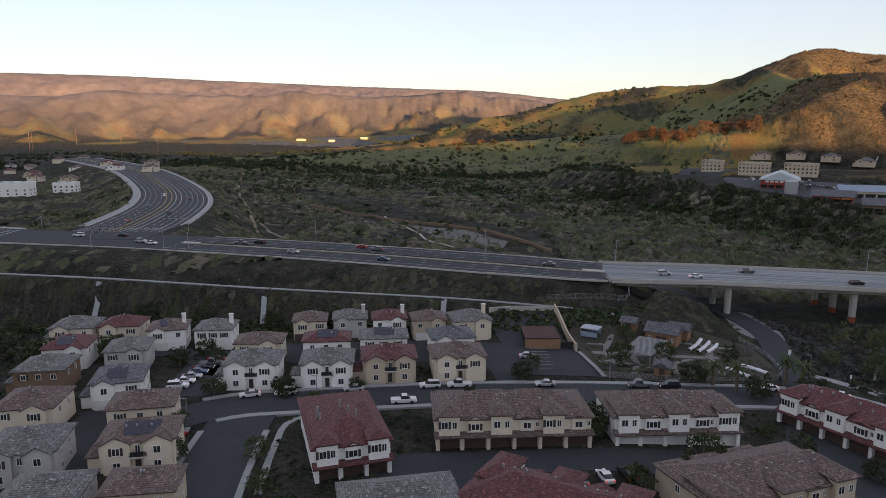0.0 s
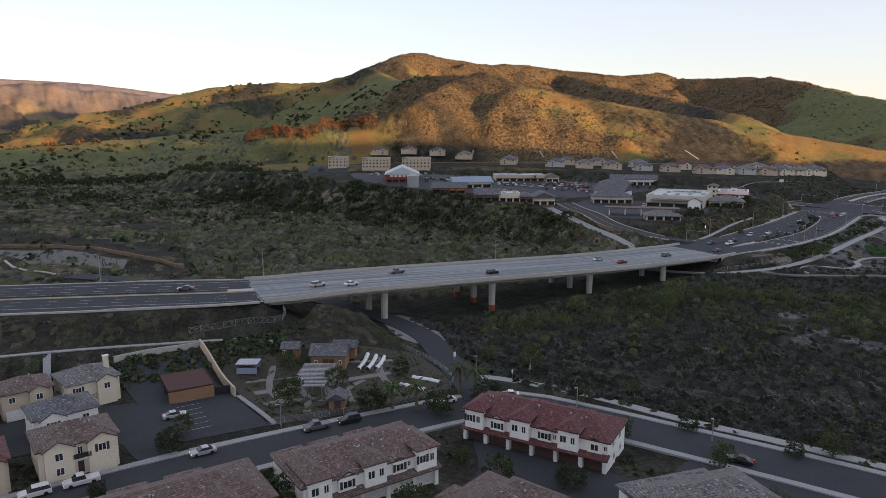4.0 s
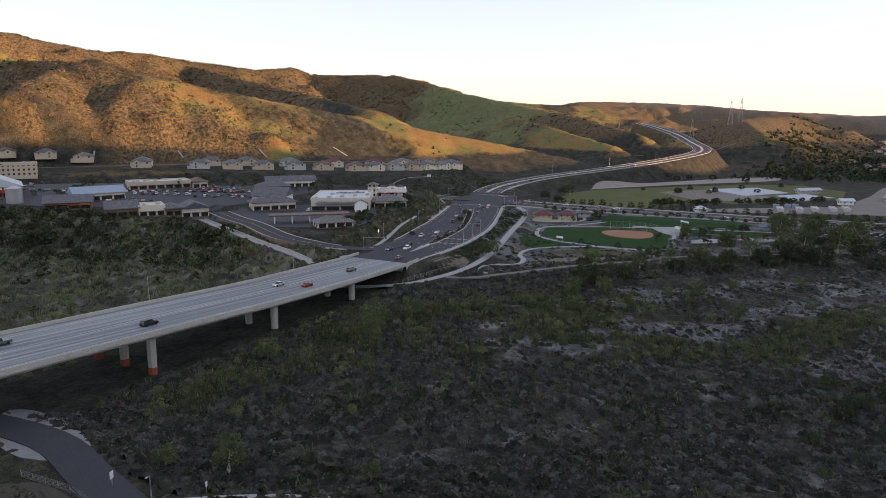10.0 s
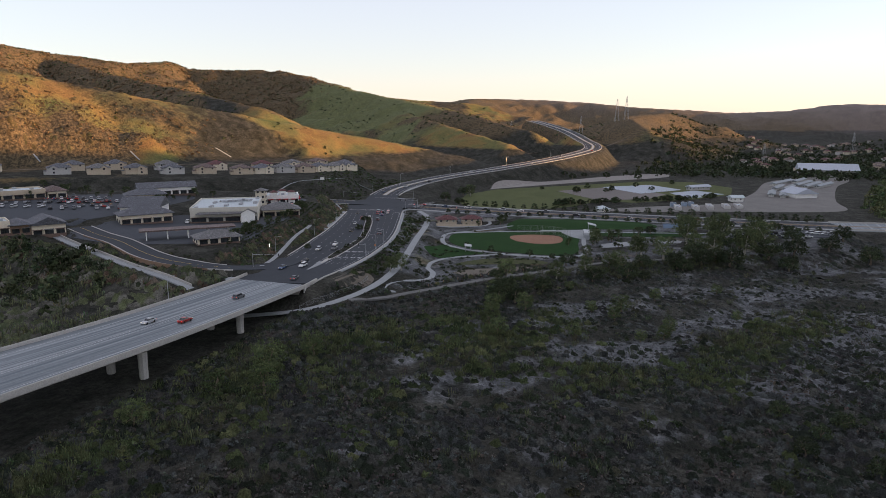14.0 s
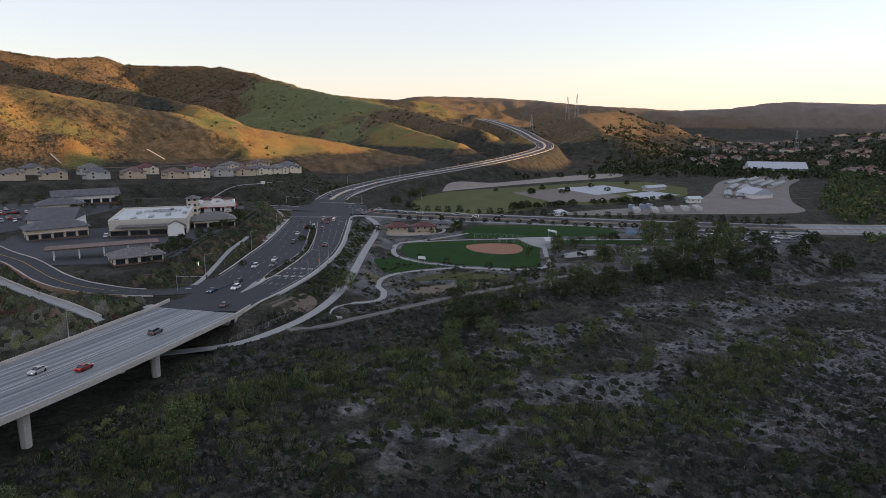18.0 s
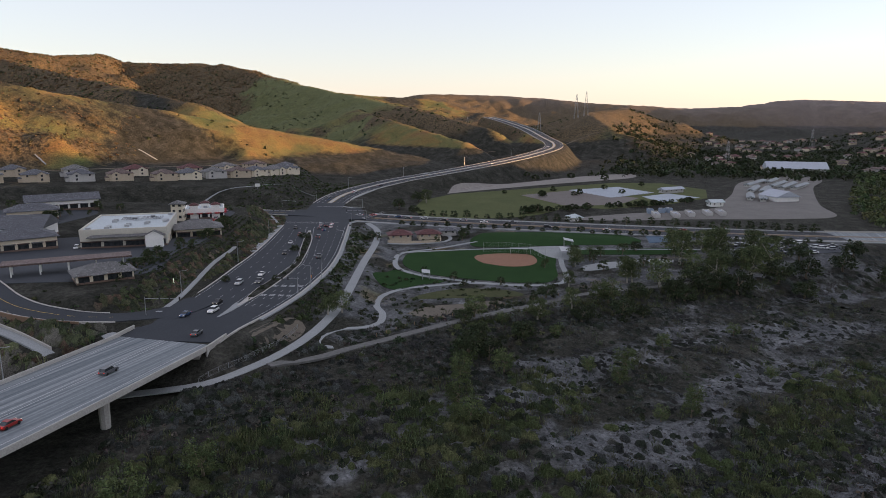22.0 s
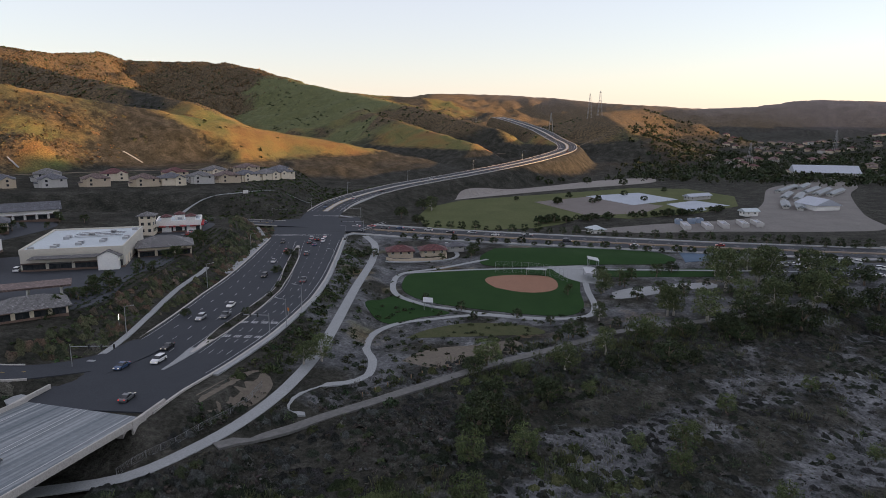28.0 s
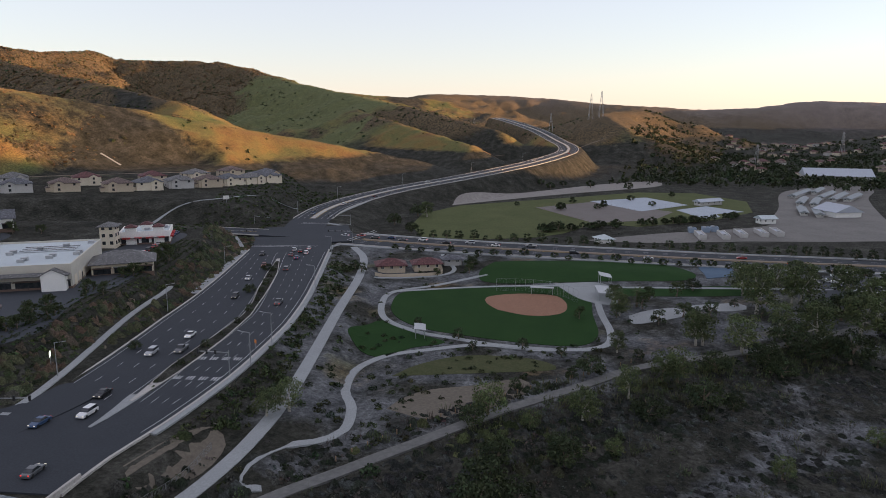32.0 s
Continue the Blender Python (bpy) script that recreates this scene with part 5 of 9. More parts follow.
# x, y of the front's left end, turn, width, depth, wall, roof, gables, solar columns, chimney, garages, balcony
HOUSES = [
    (-49.9, 150.5, 4, 12, 10, "white", "roof_gray", 2, 0, 0, 0, 1), (-32.5, 151.3, 5.4, 11.7, 10, "white", "roof_gray", 2, 0, 0, 0, 1),
    (-18.6, 154.2, 6.9, 12.4, 10, "tan", "roof_red", 2, 0, 0, 0, 1), (-2.1, 155.7, 7.1, 12.4, 10, "cream", "roof_brown", 2, 0, 0, 0, 1),
    (-74, 138.2, 14, 10, 11, "white", "roof_slate", 1, 4, 0, 1, 0), (-81.4, 159.6, 12, 9.5, 10, "greige", "roof_gray", 1, 0, 0, 0, 0),
    (-97.5, 161.5, 11, 10, 10, "white", "roof_red", 1, 4, 0, 0, 0), (-95, 146, 8, 10.5, 10, "brown", "roof_gray", 0, 0, 0, 0, 0),
    (-105.5, 179, 8, 11, 10, "cream", "roof_gray", 1, 0, 0, 0, 0), (-93.4, 181.5, 4, 10.5, 9, "cream", "roof_red", 1, 0, 0, 1, 0),
    (-78.5, 177.5, 12, 9.6, 9, "white", "roof_brown", 1, 2, 1, 1, 0), (-66.3, 178.2, 4, 9.7, 9, "white", "roof_gray", 0, 0, 1, 1, 0),
    (-41.6, 186.4, 8, 9, 8.5, "cream", "roof_brown", 1, 0, 0, 1, 0), (-30.8, 188.8, 7.2, 9.2, 8.5, "greige", "roof_gray", 1, 0, 1, 0, 0),
    (-19.6, 188.7, 7.1, 9.3, 8.5, "white", "roof_red", 1, 0, 1, 0, 0), (-8.2, 187.7, 9, 9.2, 8.5, "tan", "roof_brown", 1, 0, 0, 1, 0),
    (3.6, 186.6, 14, 10.4, 10, "cream", "roof_gray", 1, 0, 1, 0, 0),
    (-52, 166.5, 4, 11.4, 8, "cream", "roof_brown", 1, 0, 0, 0, 0), (-35.3, 168.1, 5, 11.6, 8, "white", "roof_red", 0, 5, 0, 0, 0),
    (-21.1, 170.4, 6, 12, 8, "white", "roof_gray", 0, 5, 0, 0, 0), (-2.6, 170.3, 10, 11, 9, "white", "roof_slate", 1, 0, 0, 0, 0),
    (-86.1, 124.7, 8, 11, 11, "cream", "roof_brown", 1, 0, 0, 0, 0), (-64.4, 125.3, 12, 12, 9, "cream", "roof_brown", 0, 0, 0, 0, 0),
    (-58.8, 110.7, 11.4, 12.3, 9.5, "cream", "roof_brown", 2, 6, 0, 0, 1), (-75.6, 105.9, 12, 11, 11, "greige", "roof_gray", 2, 0, 0, 0, 0),
    (-64.1, 91, 8, 11, 9, "greige", "roof_gray", 0, 0, 0, 0, 0), (-50.5, 94, 8, 10.5, 8, "tan", "roof_brown", 0, 0, 0, 0, 0),
    (-86, 92, 10, 11, 10, "white", "roof_red", 1, 0, 0, 0, 0), (-13.5, 86.5, 12, 17, 11, "greige", "roof_gray", 2, 0, 0, 0, 0),
]
for i, (x, y, tn, w, d, wl, rf, gb, pn, chm, gar, bal) in enumerate(HOUSES):
    house(x, y, tn, w, d, wl, rf, 100 + i, gb, pn, bool(chm), gar, balcony=bool(bal))


def townhouses(x, y, turn, w, d, units, wall, roof, door, seed, label, z=None, eave=5.7, rear=True):
    """A row of town houses: garages below a pent roof, gabled bays above."""
    rnd = random.Random(seed)
    c = math.cos(radians(turn)), math.sin(radians(turn))
    gz = float(ground_at(x + c[0] * w / 2, y + c[1] * w / 2)) if z is None else z
    h = empty("town_house_row", x, y, gz, turn)
    mw, mr = M[wall], M[roof]
    bm = bmesh.new()
    box(bm, 0, w, 0.9, d, -1.5, eave)
    part("wall", bm, mw, h)
    bm = bmesh.new()
    rise = hip(bm, -0.6, w + 0.6, 0.3, d + 0.6, eave + 0.12, 0.40)
    roof_ob = part("roof", bm, mr, h)
    u = w / units
    # pent roof and piers between garages
    bm = bmesh.new()
    q = [(-0.4, -0.7, 2.75), (w + 0.4, -0.7, 2.75), (w + 0.4, 1.0, 3.35), (-0.4, 1.0, 3.35)]
    t = [bm.verts.new(p) for p in q]
    s = [bm.verts.new((p[0], p[1], p[2] - 0.2)) for p in q]
    bm.faces.new(t)
    bm.faces.new(s[::-1])
    for i in range(4):
        bm.faces.new((s[i], s[(i + 1) % 4], t[(i + 1) % 4], t[i]))
    part("pent_roof", bm, mr, h)
    for i in range(units + 1):
        px = min(max(i * u, 0.35), w - 0.35)
        boxed("garage_pier", (px - 0.35, px + 0.35, 0, 0.92, -0.8, 2.7), mw, h)
    for i in range(units):
        cx = (i + 0.5) * u
        garage(h, cx, 0.86, 0, round(min(4.9, u - 0.9), 1), door)
        if i % 2 == 0:
            bm = bmesh.new()
            hip(bm, cx - u * 0.5, cx + u * 0.5, -0.75, d * 0.66, eave + 1.25, 0.5)
            part("cross_roof", bm, mr, roof_ob)
            boxed("upper_wall", (cx - u * 0.4, cx + u * 0.4, -0.2, d * 0.5, 3.0, eave + 1.25), mw, h)
            window(h, cx - u * 0.18, -0.2, 4.3, 0, 1.3, 1.4, rnd.random() < 0.4)
            window(h, cx + u * 0.2, -0.2, 4.3, 0, 0.9, 1.4)
        elif i % 3 == 1:
            front_gable(h, cx, u * 0.62, 0.35, 1.2, 3.3, eave, mw, mr, 0.45)
            window(h, cx, 0.35, 3.7, 0, 1.6, 1.3, True)
        else:
            front_gable(h, cx, u * 0.55, 0.6, 1.2, 3.3, eave - 0.1, mw, mr, 0.3, 0.25)
            window(h, cx, 0.6, 3.7, 0, 1.5, 1.3, rnd.random() < 0.4)
            window(h, cx + u * 0.4, 0.9, 3.9, 0, 0.7, 1.0)
    for fy in (0.35, 0.7):
        for fx, tn in ((0, -90), (w, 90)):
            window(h, fx, fy * d, 3.6, tn, 1.1, 1.3)
            window(h, fx, fy * d + 0.6, 0.9, tn, 1.1, 1.3)
    # rear wings with their own hips
    if rear:
        for fx in np.arange(0.12, 0.95, 0.28):
            bm = bmesh.new()
            box(bm, w * fx - 2.4, w * fx + 2.4, d - 0.5, d + 2.2, -1.5, eave - 0.6)
            wing = part("rear_wing", bm, mw, h)
            bm = bmesh.new()
            hip(bm, w * fx - 2.9, w * fx + 2.9, d - 2.5, d + 2.7, eave - 0.45, 0.42)
            part("wing_roof", bm, mr, wing)
            window(wing, w * fx, d + 2.2, 2.8, 180, 1.1, 1.2)
    for k in range(units * 2):
        vx, vy = w * rnd.uniform(0.08, 0.92), d * rnd.uniform(0.3, 0.45)
        boxed("roof_vent", (vx, vx + 0.28, vy, vy + 0.28, eave + 0.3, eave + (vy - 0.3) * 0.4 + 0.6), M["metal"], roof_ob)
    return tagged(h, label, "town house")


townhouses(-1.2, 119.5, 3, 29, 14, 6, "cream", "roof_brown", M["garage_brown"], 1, "long cream town house row with brown tile roof")
townhouses(32.5, 122.2, 3.2, 24, 13, 5, "white", "roof_brown", M["trim"], 2, "white town house row with brown tile roof")
townhouses(70.1, 137.3, -60, 28.6, 12, 6, "white", "roof_red", M["garage_brown"], 3, "white town house row with dark red tile roof")
townhouses(30.5, 92.0, 149, 25, 13, 5, "white", "roof_red", M["garage_brown"], 4, "town house row with faded red-brown tile roof", rear=True)
townhouses(40, 91.0, 20, 26, 14, 5, "tan", "roof_brown", M["garage_brown"], 5, "tan town house row with large brown tile roof")
townhouses(74, 88, -12, 20, 12, 4, "white", "roof_gray", M["garage_brown"], 6, "town house row with grey slate roof")
townhouses(-21.3, 107.4, 17, 13.1, 24, 3, "white", "roof_red", M["garage_brown"], 7, "white multi-unit house with broad red tile roof", rear=False)
# ---- shopping mesa ----
M["market_wall"] = surface("market_stucco", (0.50, 0.47, 0.40), (0.60, 0.565, 0.49), 0.3, 0.9, 6.0)
M["red_wall"] = surface("red_siding", (0.26, 0.045, 0.035), (0.34, 0.07, 0.05), 0.4, 0.8)
M["pale_roof"] = surface("pale_membrane", (0.40, 0.45, 0.46), (0.54, 0.59, 0.60), 0.08, 0.8)
M["blue_roof"] = surface("blue_metal_roof", (0.20, 0.26, 0.33), (0.28, 0.34, 0.42), 0.2, 0.6)
M["awning"] = surface("red_awning", (0.42, 0.03, 0.035), (0.5, 0.05, 0.05), 1.0, 0.7)
M["orange"] = surface("orange_sign", (0.75, 0.22, 0.03), (0.8, 0.28, 0.05), 1.0, 0.6)


def base_z(x, y, turn, w, d):
    c, s = math.cos(radians(turn)), math.sin(radians(turn))
    return sum(float(ground_at(x + c * a * w - s * b * d, y + s * a * w + c * b * d)) for a in (0, 0.5, 1) for b in (0, 0.3, 0.6)) / 9


def shop(name, x, y, turn, w, d, h, wall, roof, label, style="hip", openings=3, category="shop", storeys=1):
    b = empty(name, x, y, base_z(x, y, turn, w, d), turn)
    if category in ("shop", "restaurant", "store"):
        h = h * 0.84
    boxed("wall", (0, w, 0, d, -4, h), M[wall], b)
    if style == "flat":
        for dm in ((-0.15, w + 0.15, -0.15, 0.35, h - 1.0, h + 0.9), (-0.15, w + 0.15, d - 0.35, d + 0.15, h - 1.0, h + 0.9), (-0.15, 0.35, 0.35, d - 0.35, h - 1.0, h + 0.9), (w - 0.35, w + 0.15, 0.35, d - 0.35, h - 1.0, h + 0.9)):
            boxed("parapet", dm, M[wall], b)
        deck = boxed("roof", (0.3, w - 0.3, 0.3, d - 0.3, h - 0.1, h + 0.25), M[roof], b)
        for k in range(int(w * d / 120) + 1):
            ux, uy = 2 + (k * 7.3) % max(w - 5, 1), 2 + (k * 4.7) % max(d - 5, 1)
            boxed("roof_unit", (ux, ux + 2.0, uy, uy + 1.5, h + 0.2, h + 1.3), M["metal"], deck)
    else:
        bm = bmesh.new()
        hip(bm, -1.1, w + 1.1, -1.1, d + 1.1, h + 0.1, 0.42, style == "gable")
        rf = part("roof", bm, M[roof], b)
        if style == "gable":
            bm = bmesh.new()
            r = min(w, d) / 2 * 0.42
            if w >= d:
                tri = [(0.01, 0, h), (0.01, d, h), (0.01, d / 2, h + r - 0.1)], [(w - 0.01, 0, h), (w - 0.01, d, h), (w - 0.01, d / 2, h + r - 0.1)]
            else:
                tri = [(0, 0.01, h), (w, 0.01, h), (w / 2, 0.01, h + r - 0.1)], [(0, d - 0.01, h), (w, d - 0.01, h), (w / 2, d - 0.01, h + r - 0.1)]
            for t in tri:
                bm.faces.new([bm.verts.new(p) for p in t])
            part("gable", bm, M[wall], b)
    if category in ("shop", "restaurant", "store"):
        # glazed shop fronts under flat canopies, plain piers between
        bay = w / max(openings, 1)
        for i in range(openings):
            cx, half = (i + 0.5) * bay, bay / 2 - 0.55
            front = boxed("shopfront", (cx - half, cx + half, -0.06, 0.05, 0.1, 2.7), M["glass"], b)
            boxed("mullion", (cx - 0.05, cx + 0.05, -0.1, -0.05, 0.1, 2.7), M["black"], front)
            boxed("canopy", (cx - half - 0.3, cx + half + 0.3, -1.5, 0.0, 2.85, 3.1), M["roof_gray" if i % 2 else "garage_brown"], b)
        boxed("base_course", (-0.08, w + 0.08, -0.09, d + 0.08, -4, 0.7), M["brick"], b)
        for fy in (0.3, 0.72):
            boxed("side_door", (w - 0.02, w + 0.06, fy * d - 0.9, fy * d + 0.9, 0, 2.4), M["shutter"], b)
            boxed("side_panel", (-0.07, 0.02, fy * d - 1.2, fy * d + 1.2, 0.9, 2.5), M["glass"], b)
        openings = 0
    for st in range(storeys):
        for i in range(openings):
            fx = (i + 0.5) * w / openings
            window(b, fx, 0, 0.9 + st * 3.1 + 0.6, 0, 1.3, 1.4)
        for i in range(max(2, int(d / 6)) if openings else 0):
            fy = (i + 0.5) * d / max(2, int(d / 6))
            window(b, w, fy, 0.9 + st * 3.1 + 0.6, 90, 1.6, 1.5)
            window(b, 0, fy, 0.9 + st * 3.1 + 0.6, -90, 1.6, 1.5)
    return tagged(b, label, category)


market = shop("market", 337.5, 343.8, -57, 34.3, 46, 8.6, "market_wall", "pale_roof", "large white market hall with pale flat roof", "flat", 4)
bm = bmesh.new()
hip(bm, 3, 34, -3.2, 0.3, 5.0, 0.5)
part("pent_roof", bm, M["roof_gray"], market)
front_gable(market, 29.5, 7.0, -3.4, 0.3, -3, 5.2, M["white"], M["roof_gray"], 0.5)
for k in range(3):
    boxed("loading_door", (34.3, 34.38, 3 + k * 5.5, 6.4 + k * 5.5, 0, 3.6), M["cream"], market)
    boxed("wall_sign", (34.32, 34.42, 6 + k * 2.2, 7.6 + k * 2.2, 6.6, 7.4), M["shutter"], market)
for i in range(9):
    for j in range(3):
        under("solar_panel", shared("solar_big", lambda: slab_mesh("solar_panel", 0, 1.9, 0, 1.1, 0.4, 0.5, M["solar"])), market, pose(12 + i * 2.0, 26 + j * 3.6, 7.6))
shop("market_wing", 371.5, 322.5, -50, 20, 14, 5.0, "cream", "roof_gray", "cream single-storey wing with dark hipped roof")
tower = shop("corner_tower", 410.4, 356, -64, 6, 6, 9.0, "cream", "roof_gray", "cream square tower with dark pyramid roof", "hip", 2, "tower", 3)
diner = shop("diner", 419, 354, -55, 20, 17, 5.6, "white", "pale_roof", "white restaurant with red roof caps and awnings", "flat", 5, "restaurant")
for dx, dy in ((2.5, 1.0), (13.5, 1.0), (8, 9)):
    bm = bmesh.new()
    box(bm, dx, dx + 4.2, dy - 1.1, dy + 3, 0, 7.4)
    tw = part("entry_tower", bm, M["white"], diner)
    bm = bmesh.new()
    hip(bm, dx - 0.4, dx + 4.6, dy - 1.5, dy + 3.4, 7.5, 0.5)
    part("cap_roof", bm, M["roof_red"], tw, "small red tile cap")
for k in range(4):
    boxed("awning", (1.2 + k * 4.6, 4.2 + k * 4.6, -1.3, -0.05, 2.6, 3.2), M["awning"], diner, "red canvas awning")
    boxed("awning", (20.05, 21.2, 1.5 + k * 4, 4 + k * 4, 2.6, 3.2), M["awning"], diner, "red canvas awning")
shop("corner_shops", 314, 367, -35, 25, 14, 5.8, "cream", "roof_slate", "cream corner shops with blue-grey hipped roof", "hip", 5)
shop("corner_shops_annex", 330, 384, -62, 20, 20, 6.6, "white", "roof_slate", "white shop block with slate gable roof", "gable", 4)
shop("row_shops_north", 386, 426, -40, 34, 13, 6.0, "white", "roof_slate", "long white shop row with slate roof", "gable", 7)
shop("slate_roof_shop", 362, 412, -40, 22, 12, 5.5, "cream", "roof_slate", "cream shop with blue-grey roof", "hip", 4)
low = shop("filling_station_shop", 287.6, 296, -37, 18, 11, 3.6, "cream", "roof_gray", "low cream station shop with grey roof", "hip", 4)
can = empty("station_canopy", 286, 327.6, base_z(286, 327.6, -45.5, 42, 9), -45.5)
boxed("roof", (0, 42, 0, 9, 4.2, 4.8), M["roof_brown"], can)
for px in (3, 12, 21, 30, 39):
    for py in (2, 7):
        boxed("post", (px - 0.25, px + 0.25, py - 0.25, py + 0.25, -1, 4.6), M["white"], can)
tagged(can, "long flat brown station canopy on white posts", "canopy")
shop("arcade_west", 242, 397, -30, 15, 15, 5.4, "brown", "roof_slate", "brown shop with slate gable roof", "gable", 3)
shop("arcade_centre", 255.2, 389.4, -30, 13, 15, 6.4, "cream", "pale_roof", "cream shop with stepped parapet", "flat", 3)
shop("arcade_mid", 266.5, 382.8, -30, 8, 15, 5.2, "brown", "roof_slate", "brown shop between cream neighbours", "hip", 2)
shop("arcade_east", 273.6, 378.6, -30, 14, 16, 6.2, "cream", "roof_slate", "cream shop with dark gable end", "gable", 3)
red = shop("grill_house", 231, 433, -36, 22, 15, 4.6, "red_wall", "roof_slate", "red-walled grill restaurant with dark roof", "gable", 4, "restaurant")
boxed("awning", (12, 21.5, -1.2, -0.05, 2.5, 3.2), M["orange"], red, "orange awning")
shop("blue_roof_hall", 256, 446, -20, 27, 15, 5.4, "cream", "blue_roof", "hall with pale blue metal gable roof", "gable", 4)
shop("long_store", 308, 470, -29, 38, 20, 5.6, "tan", "pale_roof", "long tan store with white flat roof", "flat", 7)
shop("long_store_end", 342, 451, -29, 10, 16, 5.4, "cream", "roof_brown", "cream store end with brown roof", "hip", 2)
barn = shop("red_barn_store", 224, 490, -27, 24, 34, 7.5, "red_wall", "pale_roof", "red barn-like store with pale metal gable roof", "gable", 5, "store")
for k in range(6):
    boxed("wall_sign", (3 + k * 3.1, 5.2 + k * 3.1, -0.12, -0.02, 4.6, 5.9), M["white"], barn, "pale sign bar")


def silo(x, y, r, h):
    s = empty("silo", x, y, float(ground_at(x, y)) - 0.3)
    bm = bmesh.new()
    bmesh.ops.create_cone(bm, cap_ends=True, segments=28, radius1=r, radius2=r, depth=h)
    bmesh.ops.translate(bm, vec=(0, 0, h / 2), verts=bm.verts)
    part("drum", bm, M["metal"], s)
    for k in range(5):
        bm = bmesh.new()
        bmesh.ops.create_cone(bm, cap_ends=True, segments=28, radius1=r + 0.08, radius2=r + 0.08, depth=0.15)
        bmesh.ops.translate(bm, vec=(0, 0, h * (k + 0.5) / 5), verts=bm.verts)
        part("hoop", bm, M["metal"], s)
    bm = bmesh.new()
    bmesh.ops.create_cone(bm, cap_ends=True, segments=28, radius1=r + 0.1, radius2=0.3, depth=1.2)
    bmesh.ops.translate(bm, vec=(0, 0, h + 0.6), verts=bm.verts)
    part("cap", bm, M["metal"], s)
    return tagged(s, "grey ribbed metal grain silo", "silo")


silo(234, 466, 4.2, 8.5)
for i, (x, y, w) in enumerate(((238, 642, 17), (262, 619, 25), (294, 601, 26))):
    ap = shop("apartment_block", x, y, -32, w, 15, 9.4, "tan", "pale_roof", "three-storey tan apartment block with flat roof", "flat", int(w / 3), "apartments", 3)
    bm = bmesh.new()
    hip(bm, -0.8, 5, -0.9, 15.9, 9.6, 0.35)
    part("corner_roof", bm, M["roof_brown"], ap)
for i, (x, y, wl, rf) in enumerate(((316, 704, "cream", "roof_brown"), (343, 690, "cream", "roof_brown"), (370, 676, "cream", "roof_slate"), (395, 661, "cream", "roof_slate"), (404, 594, "cream", "roof_slate"),
                                    (427, 548, "greige", "roof_slate"), (445, 528, "cream", "roof_slate"), (466, 512, "cream", "roof_slate"), (487, 494, "greige", "roof_slate"), (506, 478, "cream", "roof_brown"),
                                    (524, 455, "tan", "roof_brown"), (540, 446, "white", "roof_slate"), (560, 438, "greige", "roof_slate"), (577, 428, "cream", "roof_brown"), (594, 420, "white", "roof_slate"),
                                    (612, 414, "white", "roof_slate"), (628, 410, "white", "roof_slate"), (642, 420, "cream", "roof_slate"), (419, 612, "white", "roof_slate"), (452, 562, "cream", "roof_slate"),
                                    (478, 545, "cream", "roof_slate"), (505, 517, "greige", "roof_slate"), (535, 490, "white", "roof_red"), (568, 466, "cream", "roof_red"), (600, 452, "white", "roof_slate"), (633, 445, "cream", "roof_brown"))):
    house(x - 3, y + 3, -38 if x < 590 else -20, 16, 14, {"white": "cream", "cream": "tan"}.get(wl, wl), {"roof_slate": "roof_gray"}.get(rf, rf) if i % 3 == 0 else rf, 300 + i, 1, z=float(ground_at(x + 6, y + 3)), eave=4.9)
# white buildings beyond the side road
for x, y, w, d, h, t in ((-372, 575, 26, 16, 11, 10), (-338, 600, 18, 14, 8, 10), (-415, 600, 20, 16, 10, 10)):
    shop("white_hall", x, y, t, w, d, h, "white", "pale_roof", "white stepped flat-roofed block", "flat", 4, "building", 2)
for i in range(9):
    a, b_ = i % 5, i // 5
    house(-470 + a * 42 + b_ * 12, 700 + b_ * 60 + (a % 2) * 14, 8, 14, 11, ("white", "cream", "tan")[i % 3], "roof_red" if i % 2 else "roof_brown", 500 + i, 1, z=float(ground_at(-463 + a * 42 + b_ * 12, 705 + b_ * 60)) - 0.3)
# ---- park, farm yard, far things ----
def post_roof(name, x, y, turn, w, d, h, roof, label, category, slope=0.0, posts=4):
    s = empty(name, x, y, float(ground_at(x, y)), turn)
    bm = bmesh.new()
    vs = box(bm, -w / 2, w / 2, -d / 2, d / 2, h, h + 0.18)
    for v in vs:
        v.co.z += v.co.y * slope
    part("roof", bm, roof, s)
    for sx in (-1, 1):
        for sy in (-1, 1):
            boxed("post", (sx * (w / 2 - 0.4) - 0.1, sx * (w / 2 - 0.4) + 0.1, sy * (d / 2 - 0.4) - 0.1, sy * (d / 2 - 0.4) + 0.1, -0.4, h + 0.05 + sy * (d / 2 - 0.4) * slope), M["metal"], s)
    return tagged(s, label, category)


post_roof("shade_shelter", 383.5, 205.5, 20, 6.5, 3.6, 3.0, M["metal"], "small metal-roofed shade shelter beside a path", "shelter", 0.12)
post_roof("park_pavilion", 468, 156, 12, 7, 5, 4.2, M["metal"], "tall pale metal pavilion roof on posts", "pavilion", 0.2)
post_roof("picnic_canopy", 449, 155, 14, 12, 5, 3.2, M["metal"], "long grey picnic canopy on the plaza", "canopy", 0.05)
post_roof("dugout_canopy", 447, 178, 100, 9, 3, 2.6, M["metal"], "low grey dugout canopy by the infield", "canopy", 0.05)
shop("park_building", 458, 252, -62, 12, 9, 3.0, "tan", "roof_red", "tan park building with red-brown hipped roof", "hip", 3, "building")
shop("park_building_annex", 466, 238, -62, 12, 8, 3.0, "tan", "roof_red", "red-roofed park building behind a low wall", "hip", 3, "building")
wl = on_ground([(450, 250), (456, 240), (464, 226), (474, 228)], 3)
